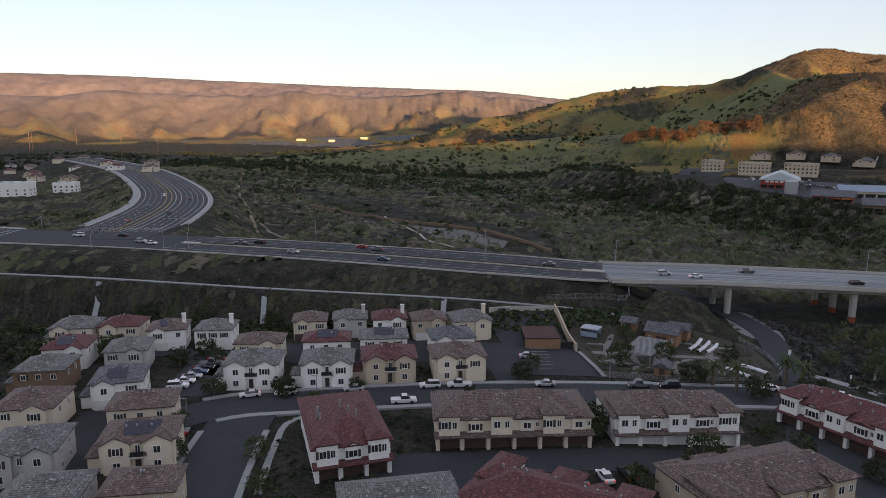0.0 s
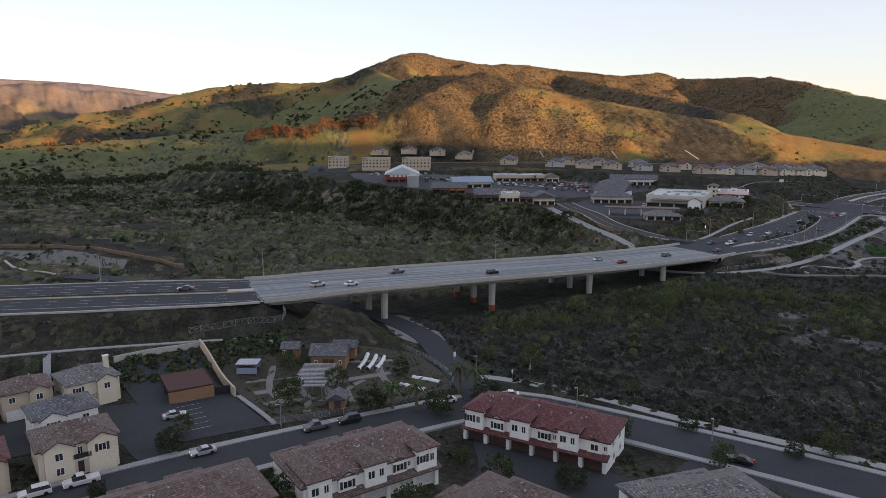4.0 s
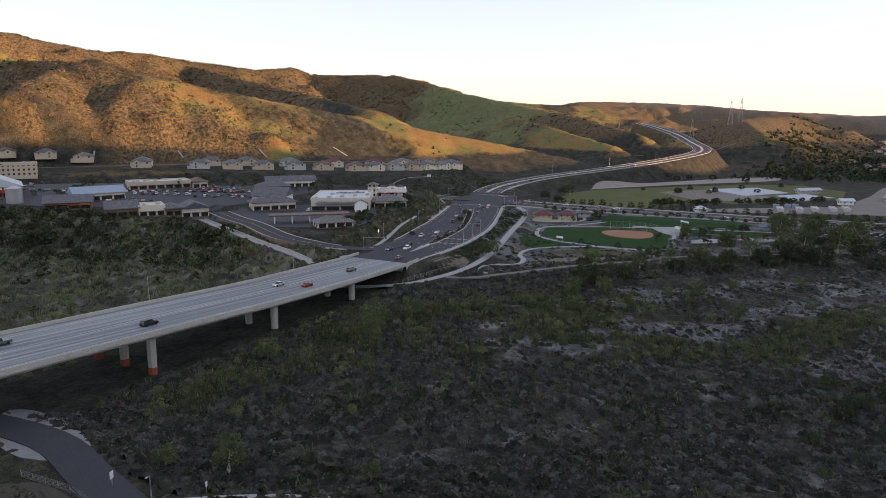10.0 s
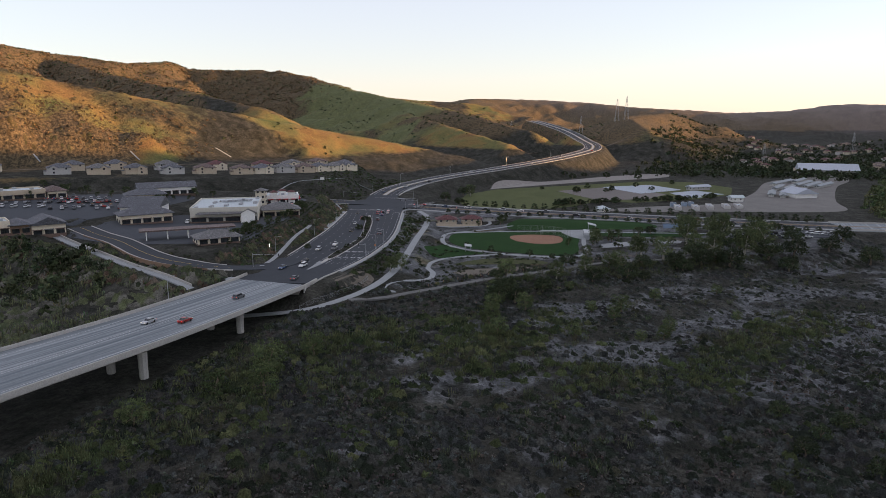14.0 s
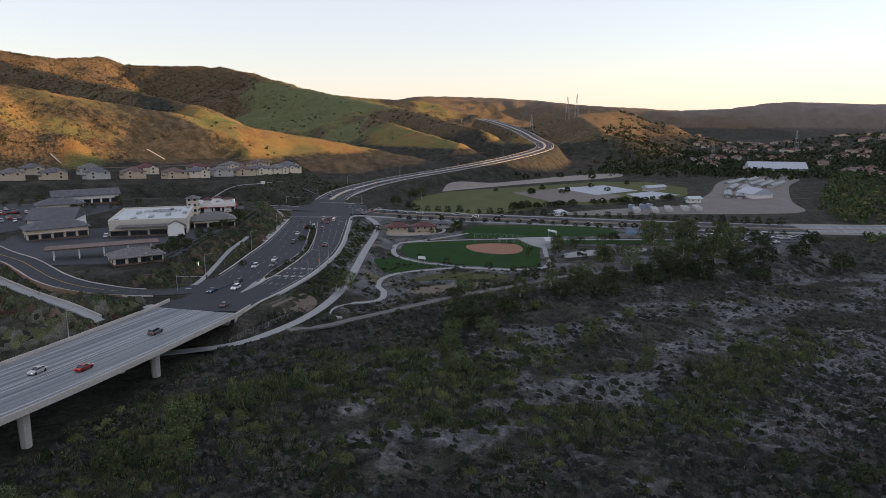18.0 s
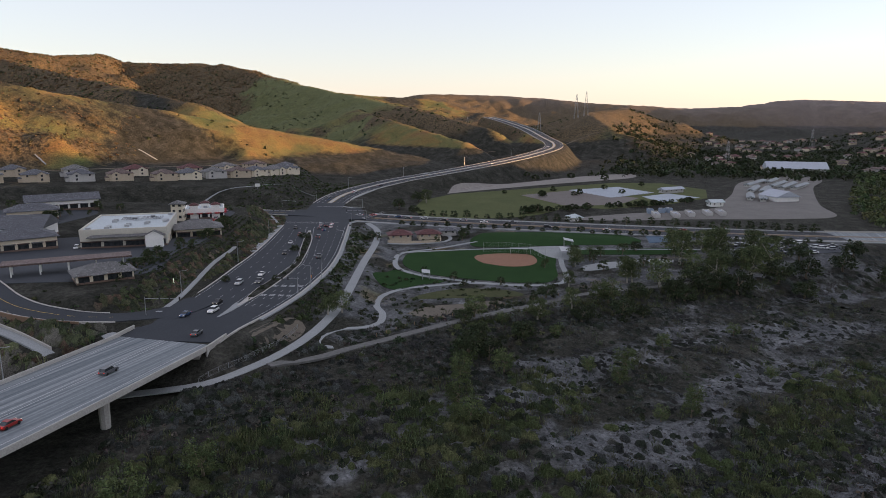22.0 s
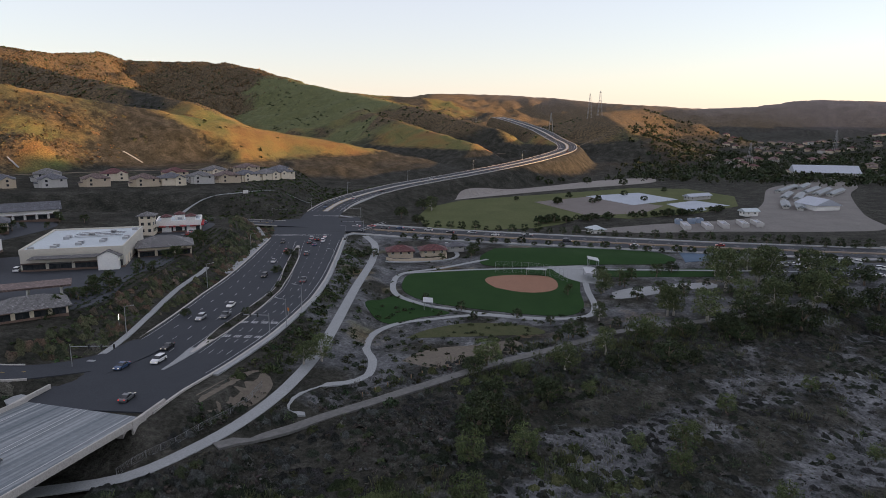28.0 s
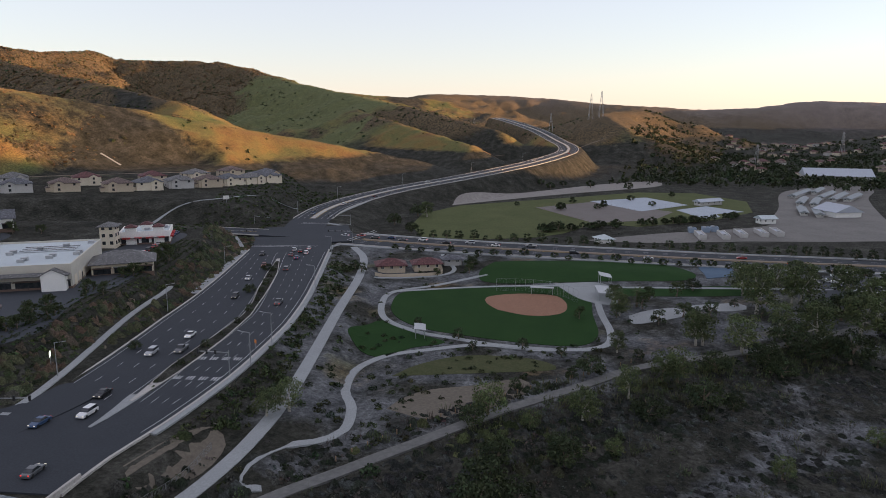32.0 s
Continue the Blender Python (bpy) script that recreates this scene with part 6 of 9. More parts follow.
structure(ribbon("garden_wall", wl, 0.15, -0.15, 1.4, M["tan"], thick=2.2), "low tan garden wall round park buildings", "wall")
shop("park_kiosk", 478, 228, -62, 8, 6, 2.8, "greige", "roof_slate", "small grey park kiosk", "hip", 2, "building")


def mesh_fence(name, points, h, label, spacing=3.0, material=None):
    """A wire fence: posts, two rails and a sheet of crossing wires."""
    l = on_ground(points, spacing)
    f = new(name)
    for p in l:
        under("post", shared(("fpost", h), lambda: slab_mesh("post", -0.04, 0.04, -0.04, 0.04, -0.3, h, M["metal"])), f, Matrix.Translation(p))
    for z in (0.1, h - 0.06):
        v, fc = [], []
        for i, p in enumerate(l):
            v += [(p[0], p[1], p[2] + z), (p[0], p[1], p[2] + z + 0.06)]
            if i:
                fc.append((2 * i - 2, 2 * i, 2 * i + 1, 2 * i - 1))
        part("rail", (v, fc), M["metal"], f)
    v, fc = [], []
    for a, b in zip(l[:-1], l[1:]):
        n = 10
        for i in range(n):
            for s in (0, 1):
                u0, u1 = (i / n, (i + 1) / n) if s == 0 else ((i + 1) / n, i / n)
                p, q = a + (b - a) * u0, a + (b - a) * u1
                k = len(v)
                v += [(p[0], p[1], p[2] + 0.1), (p[0] + 0.03, p[1], p[2] + 0.1), (q[0] + 0.03, q[1], q[2] + h), (q[0], q[1], q[2] + h)]
                fc.append((k, k + 1, k + 2, k + 3))
    part("wire", (v, fc), M["metal"], f)
    return tagged(f, label, "fence")


mesh_fence("backstop", [(446, 196), (449, 185), (447, 172), (438, 163)], 5.0, "tall wire backstop behind the infield")
mesh_fence("path_fence", [(250, 221), (262, 217), (280, 214.5), (292, 216)], 1.6, "dark wire fence beside the bridge path")
mesh_fence("bank_fence", [(33, 214), (45, 213.5), (58, 213.5), (60, 219)], 1.8, "wire fence on the bank below the road")
rails = on_ground([(300, 193), (318, 184), (334, 175), (352, 164), (372, 147), (384, 138)], 4.0)
tf = new("trail_fence")
for p in rails:
    under("post", shared("tpost", lambda: slab_mesh("post", -0.1, 0.1, -0.1, 0.1, -0.3, 1.1, M["wood"])), tf, Matrix.Translation(p))
tagged(tf, "line of short wooden trail posts", "fence")

# farm yard: sheds, white tent, trailers, barns
shop("white_shed", 758, 109, -46, 23, 7, 3.2, "greige", "canvas", "long low white arena shed", "gable", 4, "shed")
shop("white_shed", 677, 74, -62, 10, 7, 3.4, "white", "pale_roof", "small white yard shed", "gable", 2, "shed")
shop("white_tent", 723, 22, -62, 20, 22, 3.8, "white", "canvas", "large white gabled tent hall", "gable", 0, "tent")
shop("riding_hall", 1052, -12, -88, 68, 34, 6, "greige", "canvas", "very long white flat-roofed riding hall", "gable", 10, "hall")
for xa, ya, xb, yb, w_ in ((727, 39, 760, 36, 6), (721, 30, 752, 27, 6), (786, 33, 826, 23, 6), (781, 24, 822, 14, 6), (836, 31, 890, 10, 6.5), (833, 10, 880, -8, 6.5), (821, 3, 872, -16, 6.5), (824, -8, 868, -26, 6.5), (873, 8, 912, -5, 6)):
    shop("stable", xa, ya, math.degrees(math.atan2(yb - ya, xb - xa)), math.hypot(xb - xa, yb - ya), w_ - 1.6, 2.4, "greige", "stable_roof", "long narrow stable with a pale gable roof", "gable", 5, "stable")
for i, (x, y) in enumerate(((605, 111), (609, 98), (618, 88), (625, 76), (630, 67))):
    shop("flat_trailer", x, y, 8, 18, 4, 1.8, "greige", "canvas", "long pale trailer in a storage yard", "flat", 0, "trailer")
for i, (x, y) in enumerate(((626, 116), (631, 108), (635, 103))):
    shop("tarp_stack", x, y, 10, 5, 4, 2.2, "blue_roof", "blue_roof", "stack covered with blue tarpaulin", "flat", 0, "stack")
shop("event_tent", 573, 168, -62, 8, 8, 2.4, "white", "pale_roof", "small white event tent beside the road", "hip", 0, "tent")
for pts in ([(712, 152), (760, 194), (801, 152), (761, 118), (712, 152)], [(671, 142), (646, 179), (708, 229), (757, 192)]):
    v, f = [], []
    ar = empty("arena_rail", pts[0][0], pts[0][1], float(ground_at(*pts[0])))
    l = np.array([(px, py, 0) for px, py in pts], float)
    l = np.vstack([np.linspace(p, q, max(2, int(np.linalg.norm(q - p) / 6)))[:-1] for p, q in zip(l[:-1], l[1:])])
    for p in l:
        gz_ = float(ground_at(p[0], p[1]))
        under("post", shared("rpost", lambda: slab_mesh("post", -0.08, 0.08, -0.08, 0.08, -0.2, 1.3, M["wood"])), ar, Matrix.Translation((p[0] - pts[0][0], p[1] - pts[0][1], gz_ - ar.location.z)))
    tagged(ar, "post line round a riding arena", "fence")


def pylon(x, y, h, z=None):
    p = empty("power_pylon", x, y, float(ground_at(x, y)) - 1, 20)
    for sx in (-1, 1):
        for sy in (-1, 1):
            bm = bmesh.new()
            vs = box(bm, -0.15, 0.15, -0.15, 0.15, 0, h)
            for v in vs:
                k = 1 - v.co.z / h * 0.88
                v.co.x += sx * 3.6 * k
                v.co.y += sy * 3.6 * k
            part("leg", bm, M["metal"], p)
    for zz in (0.62, 0.78, 0.93):
        boxed("cross_arm", (-5.5, 5.5, -0.2, 0.2, h * zz, h * zz + 0.4), M["metal"], p)
    for k in range(7):
        zz = h * (0.06 + k * 0.13)
        e = 3.6 * (1 - zz / h * 0.88)
        boxed("brace", (-e, e, -e - 0.08, -e + 0.08, zz, zz + 0.2), M["metal"], p)
        boxed("brace", (-e, e, e - 0.08, e + 0.08, zz, zz + 0.2), M["metal"], p)
    return tagged(p, "grey lattice power pylon on a hill", "pylon")


for x, y, h in ((1366, 246, 42), (1360, 262, 42), (1380, 330, 36), (1560, -150, 40), (1290, 440, 30), (1240, 20, 34)):
    pylon(x, y, h)


def power_pole(x, y, h):
    p = empty("power_pole", x, y, float(ground_at(x, y)) - 0.5)
    bm = bmesh.new()
    bmesh.ops.create_cone(bm, cap_ends=True, segments=8, radius1=0.55, radius2=0.3, depth=h)
    bmesh.ops.translate(bm, vec=(0, 0, h / 2), verts=bm.verts)
    part("pole", bm, M["brown"], p)
    for z in (h - 1.5, h - 4.5):
        boxed("cross_arm", (-2.4, 2.4, -0.15, 0.15, z, z + 0.3), M["brown"], p)
    return tagged(p, "tall slim brown power pole in the valley", "pole", "power poles")


for x, y, h in ((-921, 1560, 46), (-896, 1528, 44), (-947, 1811, 40), (-539, 1173, 40), (-433, 1062, 40), (-190, 655, 15), (-120, 560, 9)):
    power_pole(x, y, h)
vl = along([(-900, 1990, 24), (-700, 2010, 24), (-480, 2030, 24), (-300, 2070, 24)], 20)
vd = new("far_viaduct")
ribbon("deck", vl, 7, -7, 0, M["concrete"], vd, 2.0)
for p in vl[::2]:
    boxed("pier", (p[0] - 1.6, p[0] + 1.6, p[1] - 4, p[1] + 4, float(ground_at(p[0], p[1])) - 1, p[2] - 1.8), M["concrete"], vd)
tagged(vd, "long low concrete viaduct on sunlit flats", "viaduct")
for x, y, w, d in ((-420, 2010, 26, 30), (-330, 2020, 18, 24), (-240, 2040, 22, 30), (1470, 470, 70, 20), (1520, 520, 50, 24), (1600, 560, 60, 24), (1440, 540, 40, 20), (1690, 600, 60, 24)):
    shop("far_hall", x, y, 8, w, d, 4.5, "tan", "roof_gray", "long pale flat-roofed hall far off", "flat", 0, "building")
# distant suburb: small houses between trees
rnd = random.Random(5)
proto = []
for i in range(4):
    ph = empty("suburban_house", 0, 0, -500)
    boxed("wall", (-6, 6, -5, 5, -1, 4.5), M[("cream", "tan", "tan", "greige")[i]], ph)
    bm = bmesh.new()
    hip(bm, -6.6, 6.6, -5.6, 5.6, 4.6, 0.45)
    part("roof", bm, M[("roof_red", "roof_brown", "roof_red", "roof_brown")[i]], ph)
    tagged(ph, "small house in a distant suburb", "house", "suburb houses")
    proto.append(ph)
count = 0
for i in range(255):
    x, y = rnd.uniform(1000, 2000), rnd.uniform(-700, 130)
    if y > 120 - (x - 1000) * 0.12 or (x - 1000) ** 2 + (y + 62) ** 2 < 9000:
        continue
    copy_thing(proto[i % 4], pose(x, y, float(ground_at(x, y)), 0, 0, rnd.choice((10, 100, -62, 30))))
    count += 1
for i in range(26):
    x, y = rnd.uniform(-900, -330), rnd.uniform(640, 1000)
    copy_thing(proto[i % 4], pose(x, y, float(ground_at(x, y)), 0, 0, rnd.choice((10, 100, 30))))
for k, ph in enumerate(proto):
    ph.matrix_world = pose(1050 + k * 30, -160, float(ground_at(1050 + k * 30, -160)), 0, 0, 10)
# ---- teaching garden, parking court ----
M["bed_green"] = surface("bed_green", (0.03, 0.045, 0.018), (0.065, 0.09, 0.035))
M["soil"] = surface("garden_soil", (0.034, 0.032, 0.026), (0.075, 0.068, 0.054), 0.35, 0.95, 2.0)
M["gravel"] = surface("garden_gravel", (0.15, 0.148, 0.138), (0.22, 0.215, 0.20), 0.5, 0.95)
M["barnwood"] = surface("barn_wood", (0.22, 0.125, 0.07), (0.31, 0.19, 0.11), 0.9, 0.8)
M["cloth"] = surface("row_cover", (0.62, 0.64, 0.66), (0.72, 0.74, 0.76), 0.9, 0.8)
patch("garden_ground", [(39, 160), (60, 160), (82, 163), (86, 178), (84, 193), (60, 195), (38, 195), (37, 178)], M["soil"], "dark planted garden ground", "garden", 0.08)
for i, (pts, w) in enumerate((([(40, 178), (52, 178), (64, 178), (74, 178)], 2.2), ([(54, 162), (55, 172), (60, 180), (66, 192)], 1.8), ([(44, 168), (44, 180), (48, 190)], 1.6), ([(70, 164), (71, 176), (76, 190)], 1.8), ([(58, 190), (70, 188), (82, 186)], 1.6), ([(40, 186), (50, 185), (58, 184)], 2.4), ([(40, 171), (47, 170), (54, 168)], 2.0), ([(47, 163), (50, 171), (50, 178)], 1.6), ([(58, 164), (60, 172), (66, 176)], 1.4))):
    walkway(f"garden_path_{i + 1}", pts, w, M["gravel"], "pale gravel garden path", 0.14)


def shed(name, x, y, turn, w, d, h, label, doors=1, windows=1):
    s = empty(name, x, y, float(ground_at(x, y)), turn)
    boxed("wall", (0, w, 0, d, -0.5, h), M["barnwood"], s)
    bm = bmesh.new()
    r = hip(bm, -0.5, w + 0.5, -0.6, d + 0.6, h + 0.1, 0.55, True)
    part("roof", bm, M["roof_slate"], s)
    for k in range(doors):
        boxed("door", (w * 0.35 + k * 1.5, w * 0.35 + 1.4 + k * 1.5, -0.08, 0.02, 0, 2.3), M["garage_brown"], s)
    for k in range(windows):
        window(s, w * (0.15 + 0.7 * k), 0, 1.0, 0, 0.9, 1.0)
    return tagged(s, label, "shed")


shed("garden_barn", 56.7, 187.3, -32, 8.5, 6.5, 3.2, "timber garden barn with grey gable roof", 2, 2)
shed("garden_shed", 51, 192, -32, 4, 3.6, 2.4, "small timber garden shed", 1, 1)
shed("garden_shed", 64, 190.5, -32, 5.5, 4, 2.6, "timber garden shed with lean roof", 1, 1)
shed("garden_kiosk", 51.8, 162.6, -30, 3.4, 3.4, 2.3, "small timber kiosk with slate roof", 1, 0)


def pergola(x, y, turn, w, d, h):
    p = empty("pergola", x, y, float(ground_at(x, y)), turn)
    for fx in (0.2, w / 2, w - 0.2):
        for fy in (0.2, d / 3, 2 * d / 3, d - 0.2):
            boxed("post", (fx - 0.09, fx + 0.09, fy - 0.09, fy + 0.09, -0.4, h), M["metal"], p)
    for fx in (0.2, w / 2, w - 0.2):
        boxed("beam", (fx - 0.06, fx + 0.06, 0, d, h, h + 0.2), M["metal"], p)
    for k in range(18):
        fy = 0.2 + k * (d - 0.4) / 17
        under("slat", shared(("slat", w), lambda: slab_mesh("slat", -0.4, w + 0.4, -0.13, 0.13, 0, 0.16, M["metal"])), p, pose(0, fy, h + 0.2))
    return tagged(p, "long grey slatted garden pergola", "pergola")


pergola(46.5, 171.5, -32, 7.0, 15, 2.7)
tent = empty("canopy_tent", 42, 190, float(ground_at(42, 190)), -30)
bm = bmesh.new()
hip(bm, -2.6, 2.6, -2.0, 2.0, 2.6, 0.35)
part("roof", bm, M["canvas"], tent, "white canvas top")
for sx in (-1, 1):
    for sy in (-1, 1):
        boxed("post", (sx * 2.4 - 0.05, sx * 2.4 + 0.05, sy * 1.8 - 0.05, sy * 1.8 + 0.05, -0.3, 2.4), M["metal"], tent)
boxed("side_cloth", (-2.45, 2.45, 1.75, 1.8, 0.1, 2.4), M["blue_roof"], tent, "blue side cloth")
boxed("side_cloth", (-2.45, 2.45, -1.85, -1.8, 0.1, 1.6), M["blue_roof"], tent, "blue side cloth")
tagged(tent, "white canopy tent with blue sides in the garden", "tent")


def row_cover(x0, y0, x1, y1, w, material, label, name="row_cover", h=0.55):
    l = on_ground([(x0, y0), ((x0 + x1) / 2 + 0.3, (y0 + y1) / 2), (x1, y1)], 0.8)
    n = normals2(l)
    v, f = [], []
    for i, (p, q) in enumerate(zip(l, n)):
        for a in np.linspace(0, math.pi, 6):
            o = math.cos(a) * w / 2 * (1 + 0.1 * math.sin(i * 1.7))
            v.append((p[0] + q[0] * o, p[1] + q[1] * o, p[2] + 0.1 + math.sin(a) * h * (1 + 0.15 * math.sin(i * 2.3 + x0))))
        if i:
            b = 6 * i
            f += [(b + k - 6, b + k - 5, b + k + 1 - 0, b + k) for k in range(5)]
    return tagged(part(name, (v, f), material, smooth=True), label, "garden bed", "garden beds")


for x0, y0, x1, y1 in ((68.0, 184, 74, 191.5), (70.0, 183, 76, 190.5), (72.2, 182.2, 78, 189.6), (72.5, 169.5, 76, 163.5), (77.5, 172.5, 81.5, 166)):
    row_cover(x0, y0, x1, y1, 1.1, M["cloth"], "white cloth cover over a garden row")
for k in range(7):
    row_cover(60 + k * 1.7, 163.5, 63.5 + k * 1.7, 171, 0.9, M["bed_green"] if k % 2 else M["soil"], "low planted garden row", "garden_bed", 0.35)
for k in range(6):
    row_cover(75.5 + k * 1.5, 178 + k * 0.4, 79 + k * 1.2, 185 + k * 0.2, 0.8, M["soil"], "bare dark garden row", "garden_bed", 0.3)
for k in range(8):
    row_cover(40.5 + (k % 4) * 3.2, 164 + (k // 4) * 4, 43 + (k % 4) * 3.2, 165.5 + (k // 4) * 4, 1.2, M["bed_green"] if k % 3 else M["soil"], "planted raised garden bed", "garden_bed", 0.4)
mesh_fence("garden_fence", [(38, 160), (60, 159), (82, 162), (87, 178), (86, 194)], 1.5, "dark wire fence round the garden", 3.0)
structure(ribbon("lot_wall", on_ground([(33.6, 203), (35, 192), (35.6, 180), (35.8, 178)], 3), 0.2, -0.2, 2.2, M["tan"], thick=3.2), "tan block wall beside the parking lot", "wall")
structure(ribbon("lot_wall_north", on_ground([(14, 205), (24, 204.5), (33.4, 203.2)], 3), 0.2, -0.2, 1.4, M["concrete"], thick=2.4), "low concrete wall behind the parking lot", "wall")
structure(ribbon("lot_edge", on_ground([(36.4, 178), (38, 168), (39.2, 160)], 3), 0.5, -0.5, 0.25, M["path"], thick=0.6), "pale concrete lot edge", "kerb")
cp = empty("carport", 22.2, 180, float(ground_at(25, 184)), 0)
boxed("roof", (0, 9.5, 0, 11.5, 2.7, 3.0), surface("carport_roof", (0.055, 0.022, 0.019), (0.08, 0.032, 0.027), 0.5, 0.7), cp)
boxed("front_wall", (0, 9.5, -0.1, 0.1, 0, 2.6), M["barnwood"], cp)
for fx in (0.3, 4.7, 9.2):
    for fy in (3, 7, 11.2):
        boxed("post", (fx - 0.1, fx + 0.1, fy - 0.1, fy + 0.1, -0.4, 2.7), M["black"], cp)
tagged(cp, "red-brown flat carport with timber wall", "carport")
gate = boxed("lot_gate", (32, 35.4, 180.6, 180.8, 5, 7.2), M["black"], None)
tagged(gate, "dark sliding gate of the parking lot", "gate")
lotl = by_name["parking_lot"]
for k in range(7):
    y0 = 162 + k * 2.6
    l3 = np.array([(23.2, y0 + 2, 0), (25.5, y0 + 2.1, 0), (27.8, y0 + 2.2, 0)], float)
    l3[:, 2] = ground_at(l3[:, 0], l3[:, 1]) + 0.14
    stripe(lotl, l3, 0, M["paint"], 0.12, name="bay_line")
# ---- plants ----
def leaf_build(dark, light, rough=0.85):
    def build(nt, bsdf):
        tint = nt.nodes.new("ShaderNodeVertexColor")
        tint.layer_name = "tint"
        n = noise_tex(nt, 0.8, 3)
        c = ramp(nt, n.outputs[0], [(0.3, dark), (0.7, light)])
        info = nt.nodes.new("ShaderNodeObjectInfo")
        r = ramp(nt, info.outputs["Random"], [(0, (0.75,) * 3), (1, (1.25,) * 3)])
        col = mix(nt, 1.0, c.outputs[0], tint.outputs[0], "MULTIPLY")
        nt.links.new(mix(nt, 1.0, col, r.outputs[0], "MULTIPLY"), bsdf.inputs["Base Color"])
        bsdf.inputs["Roughness"].default_value = rough
        bsdf.inputs["Specular IOR Level"].default_value = 0.15
    return mat("foliage", build)


# dark stops set low: some crown self-shadow is put into the leaf colours
M["sage"] = leaf_build((0.030, 0.033, 0.029), (0.088, 0.094, 0.080))
M["willow"] = leaf_build((0.045, 0.062, 0.026), (0.12, 0.145, 0.062))
M["dry"] = leaf_build((0.036, 0.033, 0.030), (0.088, 0.080, 0.068))
M["chaparral"] = leaf_build((0.075, 0.056, 0.032), (0.165, 0.118, 0.064))
M["oak"] = leaf_build((0.020, 0.030, 0.015), (0.062, 0.078, 0.036))
M["green"] = leaf_build((0.028, 0.042, 0.018), (0.075, 0.098, 0.040))
M["rust_leaf"] = leaf_build((0.075, 0.042, 0.022), (0.16, 0.085, 0.042))
M["stem"] = leaf_build((0.8, 0.8, 0.8), (1.25, 1.25, 1.25))
M["bark"] = surface("bark", (0.12, 0.09, 0.065), (0.2, 0.16, 0.12), 1.5, 0.95)
M["palebark"] = surface("pale_bark", (0.3, 0.27, 0.23), (0.4, 0.37, 0.32), 1.5, 0.95)


def brush_build(nt, bsdf):
    tint = nt.nodes.new("ShaderNodeVertexColor")
    tint.layer_name = "tint"
    n = noise_tex(nt, 2.6, 5, rough=0.75)
    c = ramp(nt, n.outputs[0], [(0.32, (0.35,) * 3), (0.5, (0.95,) * 3), (0.7, (1.8,) * 3)])
    nt.links.new(mix(nt, 1.0, c.outputs[0], tint.outputs[0], "MULTIPLY"), bsdf.inputs["Base Color"])
    bsdf.inputs["Roughness"].default_value = 0.95
    bsdf.inputs["Specular IOR Level"].default_value = 0.1
    bump(nt, bsdf, n.outputs[0], 1.0, 0.5)


M["mixed_brush"] = mat("mixed_brush", brush_build)
rng = np.random.default_rng(3)


def leaf_cloud(centres, radii, per, leaf, tints, squash=0.75, droop=0.0):
    """Vertices, quads and tints of many leaf clusters: per quads round each centre, within its radius."""
    n = len(centres)
    d = rng.normal(size=(n, per, 3))
    d /= np.linalg.norm(d, axis=2, keepdims=True)
    d[..., 2] = np.abs(d[..., 2]) * 1.25 - 0.25
    r = rng.uniform(0.55, 1.0, (n, per, 1)) * radii[:, None, None]
    pos = centres[:, None, :] + d * r * np.array([1, 1, squash])
    nrm = d + rng.normal(size=d.shape) * 0.55
    nrm /= np.linalg.norm(nrm, axis=2, keepdims=True)
    t1 = np.cross(nrm, rng.normal(size=d.shape))
    t1 /= np.linalg.norm(t1, axis=2, keepdims=True)
    t2 = np.cross(nrm, t1)
    s = (leaf * radii)[:, None, None] * rng.uniform(0.6, 1.3, (n, per, 1))
    quad = np.stack([pos - t1 * s - t2 * s * 0.55, pos + t1 * s * 0.9 - t2 * s * 0.7, pos + t1 * s * 1.1 + t2 * s * 0.5, pos - t1 * s * 0.7 + t2 * s * 0.8], 2)
    tt = np.repeat(np.repeat(tints[:, None, :], per, 1) * rng.uniform(0.7, 1.3, (n, per, 1)), 4, 1).reshape(-1, 3)
    return quad.reshape(-1, 3), tt


def quad_mesh(name, co, tint, material):
    n = len(co)
    me = bpy.data.meshes.new(name)
    me.vertices.add(n)
    me.vertices.foreach_set("co", co.reshape(-1).astype(np.float32))
    me.loops.add(n)
    me.loops.foreach_set("vertex_index", np.arange(n, dtype=np.int32))
    me.polygons.add(n // 4)
    me.polygons.foreach_set("loop_start", np.arange(0, n, 4, dtype=np.int32))
    me.update(calc_edges=True)
    layer = me.color_attributes.new("tint", "FLOAT_COLOR", "POINT")
    layer.data.foreach_set("color", np.hstack([tint, np.ones((n, 1))]).reshape(-1).astype(np.float32))
    me.materials.append(material)
    return me


DIRT_TRAIL = [(264, 209, 0), (274, 203, 0), (286, 197, 0), (298, 189.5, 0), (318, 177.5, 0), (338, 166.6, 0), (364, 148, 0), (380, 135.5, 0), (410, 100, 0), (440, 70, 0)]
LOOP = [(286, 201, 0), (290, 206, 0), (300, 205, 0), (312, 197, 0), (324, 201, 0), (342, 211, 0), (363, 208.5, 0), (378, 190, 0), (382, 168, 0)]
KEEP_OFF = [(ROAD_WEST, 20), (BRIDGE, 16), (ROAD_EAST, 21.5), (ROAD_HILL, 15), (CROSS_SOUTH, 19), (CROSS_NORTH, 11), (SIDE_ROAD, 27), (STREET, 8), (LANE, 9), (TRAIL, 5), (MAINPATH, 3.2), (BENCH, 1.6), (MESA_DRIVE, 6.5), (MESA_PATH, 3), (SLOPE_WALK, 2.2), (DIRT_TRAIL, 2.6), (LOOP, 2.2), (FIREBREAK, 2.5), ([(277, 220.5, 0), (286, 218.5, 0), (296, 217, 0)], 3.6)]
